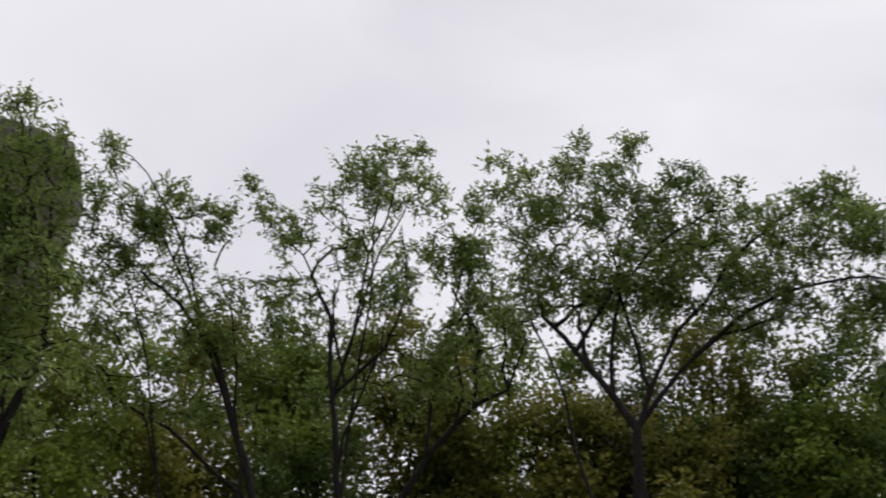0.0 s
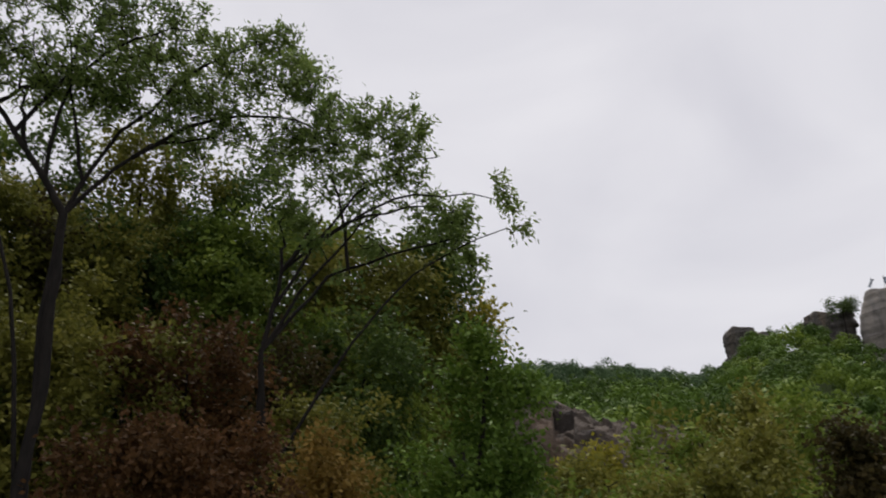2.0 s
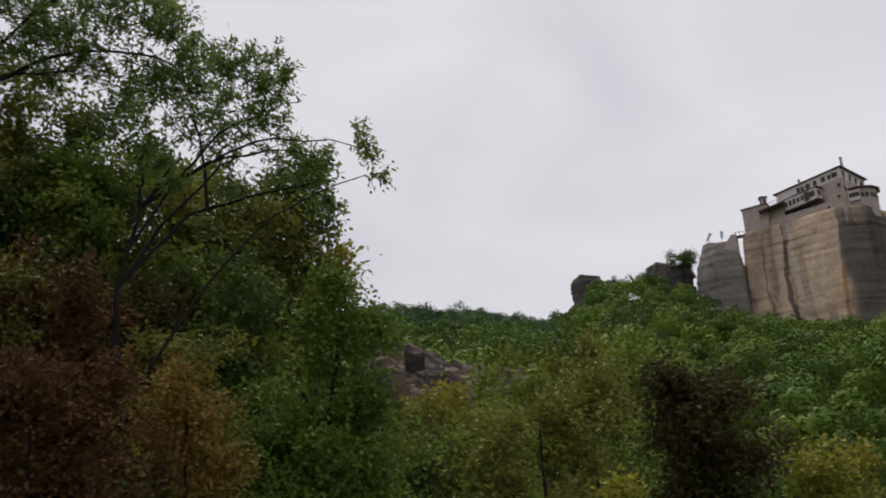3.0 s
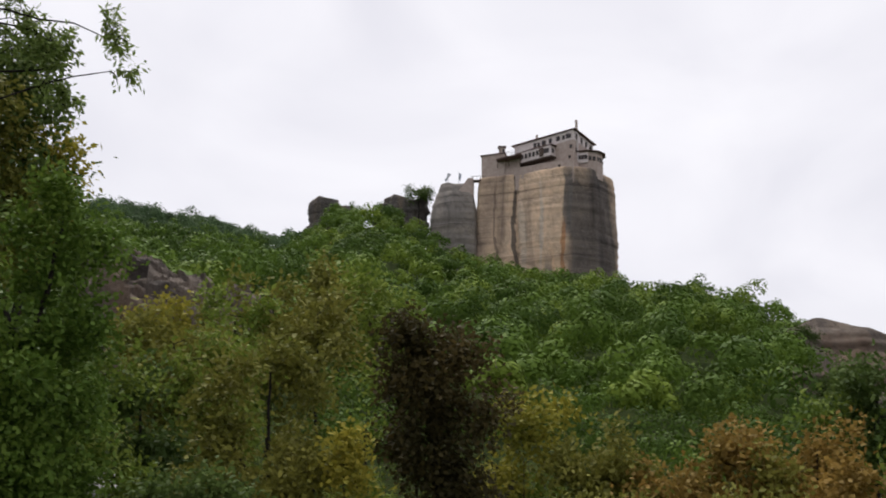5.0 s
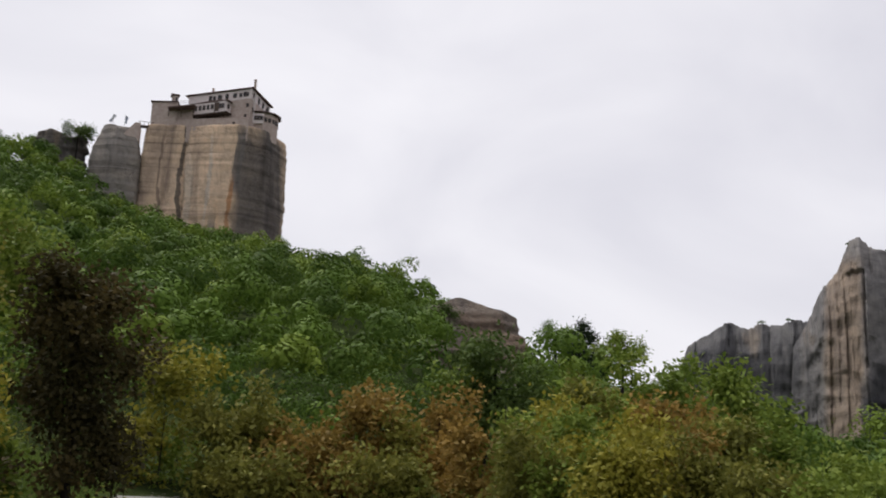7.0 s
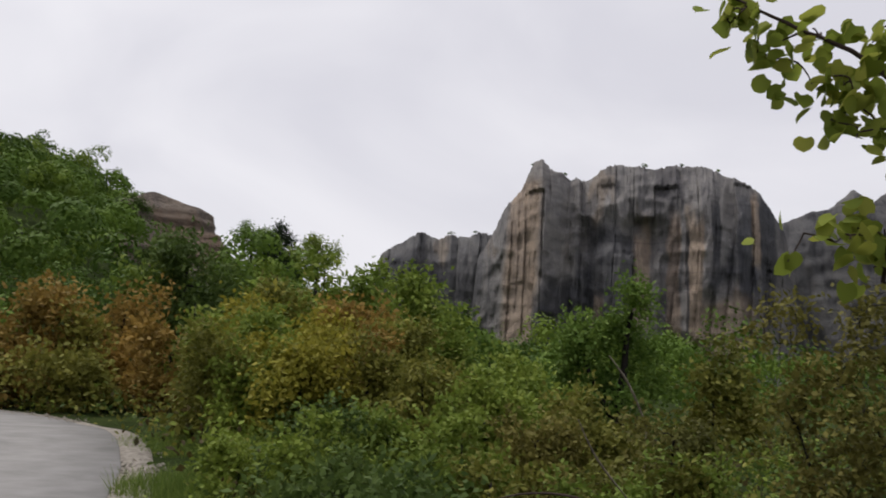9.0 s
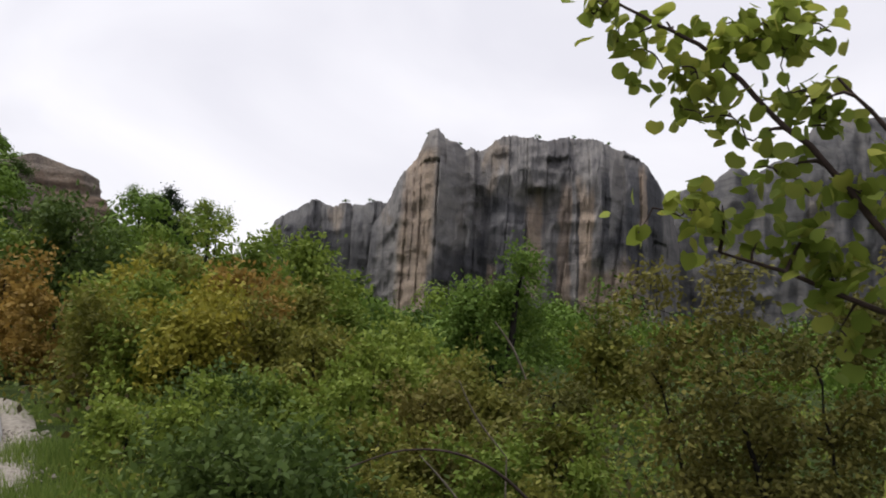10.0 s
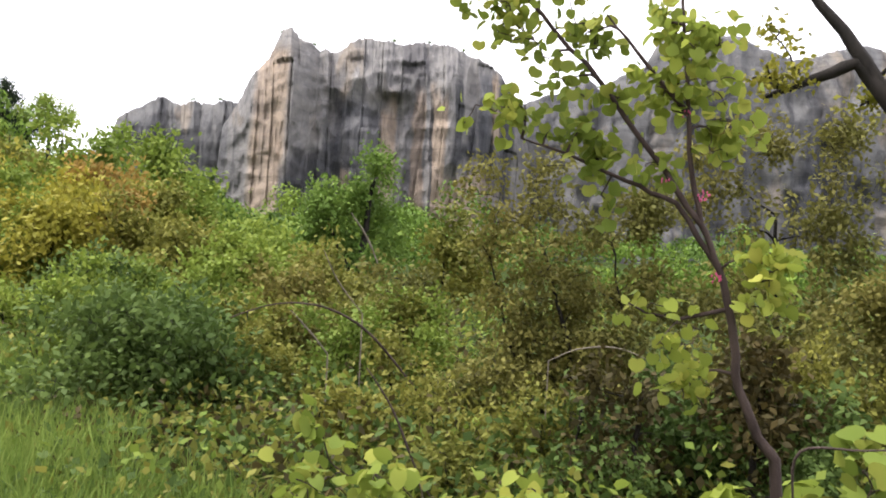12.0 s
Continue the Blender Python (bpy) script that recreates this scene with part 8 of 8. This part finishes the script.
plant("bush", "bush under the judas tree, its shade put into dark leaf colour", "bush", M_leaf_dark, 0.06, 0.0372, 1.95,
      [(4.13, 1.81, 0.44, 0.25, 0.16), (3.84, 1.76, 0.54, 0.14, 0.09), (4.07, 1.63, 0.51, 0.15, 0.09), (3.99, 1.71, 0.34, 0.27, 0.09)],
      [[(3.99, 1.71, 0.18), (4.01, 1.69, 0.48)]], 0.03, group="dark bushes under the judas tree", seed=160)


plant("bush", "large dark green bush with broad glossy leaves beside the grass", "bush", M_leaf_dark, 0.075, 0.045, 3.2,
      [(3.06, 4.97, 0.35, 0.72, 0.55), (2.7, 5.2, 0.0, 0.6, 0.45), (3.5, 4.7, 0.1, 0.68, 0.5), (3.1, 5.0, 0.82, 0.48, 0.32), (3.62, 4.8, 0.68, 0.42, 0.3), (2.6, 5.3, 0.5, 0.4, 0.28), (3.9, 4.5, 0.3, 0.4, 0.3)],
      [[(3.1, 5.0, -0.1), (3.1, 5.0, 0.8)], [(3.1, 5.0, -0.1), (3.5, 4.8, 0.5)]], 0.04, seed=301)


# ---- woods on the hillside ----
def crown_cards(rng, c, r, h, n, size):
    """Leaf sprays over the lumps of one crown, with a ragged outline."""
    k = int(rng.integers(7, 11))
    turn = rng.uniform(0, 2 * math.pi, k)
    out = rng.uniform(0.3, 0.8, k) * r
    lump = np.stack([np.cos(turn) * out, np.sin(turn) * out, h * (0.28 - 0.5 * (out / r) ** 2) + rng.normal(0, 0.07 * h, k)], 1)
    lump[0] = (0, 0, 0.36 * h)
    size_of = rng.uniform(0.28, 0.46, k) * r
    which = rng.choice(k, n, p=size_of ** 2 / (size_of ** 2).sum())
    d = rng.normal(0, 1, (n, 3))
    d[:, 2] = np.abs(d[:, 2]) - 0.35
    d /= np.linalg.norm(d, axis=1, keepdims=True)
    at = lump[which] + d * size_of[which][:, None] * rng.uniform(0.82, 1.03, n)[:, None]
    # sprays lie over the crown like shingles, so that tops catch the sky
    t = np.cross(d, rng.normal(0, 1, (n, 3)))
    t /= np.linalg.norm(t, axis=1, keepdims=True) + 1e-9
    u = d + rng.normal(0, 0.22, (n, 3))
    s = np.cross(t, u)
    s /= np.linalg.norm(s, axis=1, keepdims=True) + 1e-9
    ln = (size * rng.uniform(0.45, 1.1, n))[:, None]
    p = at + c
    return np.stack([p - t * ln * 0.5, p + s * ln * 0.30, p + t * ln * 0.5, p - s * ln * 0.30], 1)


def woods(name, label, mats, rows, seed):
    """rows: bearing from, to, distance from, to, count, crown radius, leaf spray size, sprays a crown."""
    rng = np.random.default_rng(seed)
    out, spots, tint = [], [], []
    for a0, a1, d0, d1, count, r, size, n in rows:
        for _ in range(count):
            az = rng.uniform(a0, a1)
            d = math.sqrt(rng.uniform(d0 * d0, d1 * d1))
            p = polar(az, d)
            rr = r * rng.uniform(0.7, 1.3)
            if any((p[0] - x) ** 2 + (p[1] - y) ** 2 < (0.76 * (rr + q)) ** 2 for x, y, q in spots):
                continue
            if r > 2 and 14.6 < az < 22 and 56 < d < 138:
                continue
            spots.append((p[0], p[1], rr))
            h = rr * rng.uniform(1.3, 1.9)
            p[2] = ground_z(p[0], p[1]) + h * 0.55
            p[2] += rng.uniform(-0.1, 0.6) * rr * (d > 60) - (0.55 * h if d > 330 else 0.0)
            out.append(crown_cards(rng, p, rr, h, int(n * 1.15), size))
            tint.append(np.full(int(n * 1.15), rng.integers(0, len(mats)), np.int32))
    me = quads_mesh(name, np.concatenate(out), mats[0])
    for m in mats[1:]:
        me.materials.append(m)
    me.polygons.foreach_set("material_index", np.concatenate(tint))
    tagged(new(name, me), label, "woods", kind="stuff")


woods("hillside_woods", "dense fresh green woodland covering the hillside", (M_forest, M_forest, M_forest_dark, M_forest_light),
      [(-12, 24, 52, 120, 1200, 3.2, 0.42, 1150), (-14, 18, 120, 190, 1500, 3.6, 0.62, 640), (-14, 10, 190, 262, 1500, 3.5, 0.75, 400), (9, 26, 120, 200, 200, 3.0, 0.6, 380),
       (-28, -12, 55, 130, 300, 3.2, 0.5, 600), (22, 75, 34, 70, 260, 1.9, 0.22, 520), (20, 48, 60, 120, 400, 3.0, 0.46, 700), (22, 75, 120, 300, 240, 3.8, 0.9, 160)], 5)
woods("scrub", "dark scrub between the road bushes and the woodland", (M_forest_dark, M_forest),
      [(-12, 24, 34, 60, 260, 1.8, 0.22, 520)], 9)
woods("upper_woods", "darker woodland below the rocks and on the crest", (M_forest, M_forest_dark),
      [(-13.5, -6.4, 250, 292, 200, 2.8, 0.6, 300), (-30, -13.5, 110, 265, 520, 3.4, 0.8, 240), (-6.5, -4.5, 255, 262, 12, 3.5, 0.8, 260)], 6)
woods("distant_woods", "hazy woodland on the distant hill", (M_forest_far,),
      [(-40, -12, 360, 570, 1500, 5.5, 1.4, 190)], 7)
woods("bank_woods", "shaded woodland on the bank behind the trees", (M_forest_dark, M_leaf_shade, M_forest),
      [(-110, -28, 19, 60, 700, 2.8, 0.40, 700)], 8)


# ---- grass on the verges ----
def grass(name, label, areas, seed):
    """areas: centre x, y, radius, blades, blade height."""
    rng = np.random.default_rng(seed)
    out = []
    for cx, cy, r, n, h in areas:
        a, q = rng.uniform(0, 2 * math.pi, n), np.sqrt(rng.uniform(0, 1, n)) * r
        x, y = cx + np.cos(a) * q, cy + np.sin(a) * q
        z = np.array([ground_z(i, j) for i, j in zip(x, y)])
        p = np.stack([x, y, z], 1)
        tall = (h * rng.uniform(0.4, 1.3, n))[:, None]
        lean = np.concatenate([rng.normal(0, 0.35, (n, 2)), np.ones((n, 1))], 1) * tall
        s = rng.normal(0, 1, (n, 3)) * np.array((1, 1, 0))
        s /= np.linalg.norm(s, axis=1, keepdims=True) + 1e-9
        w = 0.006
        out.append(np.stack([p - s * w, p + s * w, p + lean * 0.6 + s * w * 0.7, p + lean], 1))
    tagged(new(name, quads_mesh(name, np.concatenate(out), M_grass)), label, "grass", kind="stuff")


grass("grass", "long fresh grass along the road verges", [(0.9, 2.6, 1.3, 6000, 0.25), (1.5, 4.2, 1.0, 3500, 0.3), (4.6, 10.5, 1.6, 5000, 0.25), (3.2, 7.5, 1.2, 4000, 0.3), (6.0, 16, 1.6, 2500, 0.25),
       (-3.7, 21.2, 2.6, 9000, 0.35), (-5.6, 11, 3.0, 9000, 0.28), (-7, 8, 2.5, 5000, 0.28), (-4.5, 15, 2.5, 5000, 0.25)], 21)


def ground_cover(name, label, mats, areas, seed):
    """Low weeds and seedlings: bearing from, to, distance from, to, leaves, height, leaf length."""
    rng = np.random.default_rng(seed)
    out, tint = [], []
    for a0, a1, d0, d1, n, h, size in areas:
        az, d = np.radians(rng.uniform(a0, a1, n // 12)), np.sqrt(rng.uniform(d0 * d0, d1 * d1, n // 12))
        x, y = d * np.sin(az), d * np.cos(az)
        keep = np.array([min(math.hypot(i - u, j - v) for u, v in ROAD_LINE) > 3.1 for i, j in zip(x, y)])
        x, y = x[keep], y[keep]
        z = np.array([ground_z(i, j) for i, j in zip(x, y)])
        tall = h * rng.uniform(0.3, 1.0, len(x))
        p = np.repeat(np.stack([x, y, z], 1), 12, 0)
        p += rng.normal(0, 1, p.shape) * np.array((h * 0.5, h * 0.5, 0))
        p[:, 2] += np.repeat(tall, 12) * rng.uniform(0.1, 1.0, len(p))
        w = rng.normal(0, 1, p.shape)
        out.append(leaf_quads(rng, p, w, size, size * 0.6, -0.2))
        tint.append(np.repeat(rng.integers(0, len(mats), len(x)), 12).astype(np.int32))
    me = quads_mesh(name, np.concatenate(out), mats[0])
    for m in mats[1:]:
        me.materials.append(m)
    me.polygons.foreach_set("material_index", np.concatenate(tint))
    tagged(new(name, me), label, "weeds", kind="stuff")


ROAD_LINE = [(a[0] + (b[0] - a[0]) * t, a[1] + (b[1] - a[1]) * t) for a, b in zip(ROAD[:-1], ROAD[1:]) for t in (0, 0.25, 0.5, 0.75)]
ground_cover("undergrowth", "low weeds and seedlings covering the ground", (M_leaf_fresh, M_leaf_dark, M_leaf_olive, M_leaf_dark, M_leaf_shade, M_leaf_olive),
             [(35, 85, 3.4, 13, 27000, 0.55, 0.075), (22, 35, 7.5, 13, 5000, 0.5, 0.075), (42, 75, 2.8, 6, 6000, 0.35, 0.08), (24, 42, 3.0, 7.5, 4500, 0.32, 0.08), (38, 60, 9, 30, 9000, 0.9, 0.13), (12, 80, 12, 45, 20000, 0.9, 0.15), (-30, 14, 9, 45, 24000, 0.7, 0.12), (-115, -28, 8, 26, 20000, 0.8, 0.1)], 33)


# ---- bare canes and dead branches ----
def cane(path, radius, mat, label):
    fine = []
    for k in range(len(path) - 1):
        p0, p1, p2, p3 = (np.array(path[min(max(k + j, 0), len(path) - 1)]) for j in (-1, 0, 1, 2))
        for s in range(5):
            t = s / 5
            fine.append(0.5 * (2 * p1 + (p2 - p0) * t + (2 * p0 - 5 * p1 + 4 * p2 - p3) * t * t + (3 * p1 - p0 - 3 * p2 + p3) * t ** 3))
    fine.append(np.array(path[-1]))
    low = min(fine, key=lambda p: p[2])
    foot = np.array((low[0], low[1], ground_z(low[0], low[1])))
    verts, faces = [], []
    tube(verts, faces, [p - foot for p in fine], [radius * (1 - 0.6 * abs(2 * i / len(fine) - 1)) for i in range(len(fine))], 6)
    # the stalk that carries it
    tube(verts, faces, [np.zeros(3), (low - foot) * 0.5 + 0.01, low - foot], [radius * 0.8] * 3, 6)
    root = thing("dead_branch", tuple(foot), label, "branch")
    part("stem", mesh_of("stem", verts, faces, mat, True), mat, root)


cane([(3.02, 3.83, 0.87), (3.30, 3.70, 0.97), (3.58, 3.55, 0.96), (3.84, 3.41, 0.82), (4.06, 3.27, 0.56), (4.26, 3.15, 0.26), (4.38, 3.11, -0.09)], 0.01, M_bark_red, "arching reddish bramble cane among the bushes")
cane([(3.59, 3.90, 0.91), (3.75, 3.86, 0.75), (3.89, 3.82, 0.59)], 0.008, M_dead_wood, "bleached bare branch caught among the bushes")
cane([(3.89, 3.92, 1.35), (4.02, 3.89, 1.12), (4.21, 3.81, 0.88)], 0.007, M_dead_wood, "bleached bare branch caught among the bushes")
cane([(2.03, -0.71, 0.91), (2.02, -0.56, 0.88), (1.99, -0.39, 0.85), (2.01, -0.37, 0.68), (2.04, -0.37, 0.50)], 0.0045, M_bark_red, "thin snapped twig leaning among the leaves")
cane([(2.93, 1.74, -0.04), (2.86, 1.91, 0.22), (2.79, 2.05, 0.54), (2.72, 2.19, 0.75)], 0.007, M_bark_red, "arching reddish bramble cane among the bushes")
cane([(4.22, 2.09, 0.72), (4.37, 1.97, 0.80), (4.54, 1.80, 0.82), (4.70, 1.64, 0.75)], 0.006, M_dead_wood, "bleached bare branch caught among the bushes")
cane([(8.26, 8.40, 1.85), (8.52, 8.32, 1.51), (8.76, 8.25, 1.02)], 0.016, M_dead_wood, "bleached bare branch caught among the bushes")
cane([(6.63, 7.17, 0.44), (6.87, 7.10, 0.26), (7.02, 7.09, 0.14)], 0.012, M_dead_wood, "bleached bare branch caught among the bushes")


# ---- magenta bud clusters on the judas tree ----
judas = bpy.data.objects["judas_tree"]
for x, y, z in [(3.14, 0.54, 1.67), (3.15, 0.53, 1.69), (3.17, 0.47, 1.32), (3.18, 0.46, 1.33), (3.10, 0.62, 2.05), (3.07, 0.69, 1.75)]:
    bm = bmesh.new()
    for k in range(7):
        q = Vector((x, y, z)) - judas.location + Vector((random.uniform(-1, 1), random.uniform(-1, 1), random.uniform(-1, 1))) * 0.018
        bmesh.ops.create_icosphere(bm, subdivisions=1, radius=0.006, matrix=Matrix.Translation(q) @ Matrix.Diagonal((0.7, 0.7, 1.3, 1)))
    part("blossom", bm, M_flower, judas, "cluster of magenta buds")


# ---- loose stones along the road edge ----
def stones(name, label, count, seed):
    rng = np.random.default_rng(seed)
    verts, faces = [], []
    for _ in range(count):
        k = rng.integers(3, len(ROAD_LINE) - 8)
        (x0, y0), (x1, y1) = ROAD_LINE[k], ROAD_LINE[k + 1]
        t, off = rng.uniform(), rng.normal(2.8, 0.22)
        dx, dy = x1 - x0, y1 - y0
        n = math.hypot(dx, dy) + 1e-6
        x, y = x0 + dx * t + dy / n * off, y0 + dy * t - dx / n * off
        r = rng.uniform(0.012, 0.045)
        z = ground_z(x, y) + 0.05
        b = len(verts)
        for v in ((1, 0, 0), (-1, 0, 0), (0, 1, 0), (0, -1, 0), (0, 0, 0.7), (0, 0, -0.7)):
            w = np.array(v) * r * rng.uniform(0.7, 1.3)
            verts.append((x + w[0], y + w[1], z + w[2]))
        faces += [(b + i, b + j, b + k2) for i, j, k2 in ((0, 2, 4), (2, 1, 4), (1, 3, 4), (3, 0, 4), (2, 0, 5), (1, 2, 5), (3, 1, 5), (0, 3, 5))]
    tagged(new(name, mesh_of(name, verts, faces, M_gravel)), label, "gravel", kind="stuff")


stones("gravel", "loose pale stones scattered along the road edge", 2200, 44)

# ---- shrubs rooted on the crests of the cliffs ----
rng_crest = np.random.default_rng(51)
for owner, az, r in (("cliff_massif", 40.1, 1.2), ("cliff_massif", 44.7, 1.3), ("cliff_massif", 46.9, 1.0), ("cliff_massif", 49.0, 1.1), ("cliff_massif", 37.9, 0.9),
                     ("cliff_shoulder", 33.2, 1.6), ("cliff_shoulder", 34.6, 1.4), ("cliff_ridge", 57.0, 1.6), ("cliff_ridge", 60.8, 1.6)):
    near = [v.co for v in bpy.data.objects[owner].data.vertices if abs(math.degrees(math.atan2(v.co.x, v.co.y)) - az) < 0.15]
    p = np.array(max(near, key=lambda c: c.z)) + np.array((0, 0, 0.1))
    part("crest_shrub", quads_mesh("crest_shrub", crown_cards(rng_crest, p, r, r * 1.3, 90, 0.6), M_forest_dark), M_forest_dark, bpy.data.objects[owner], "small dark shrub on the crest")
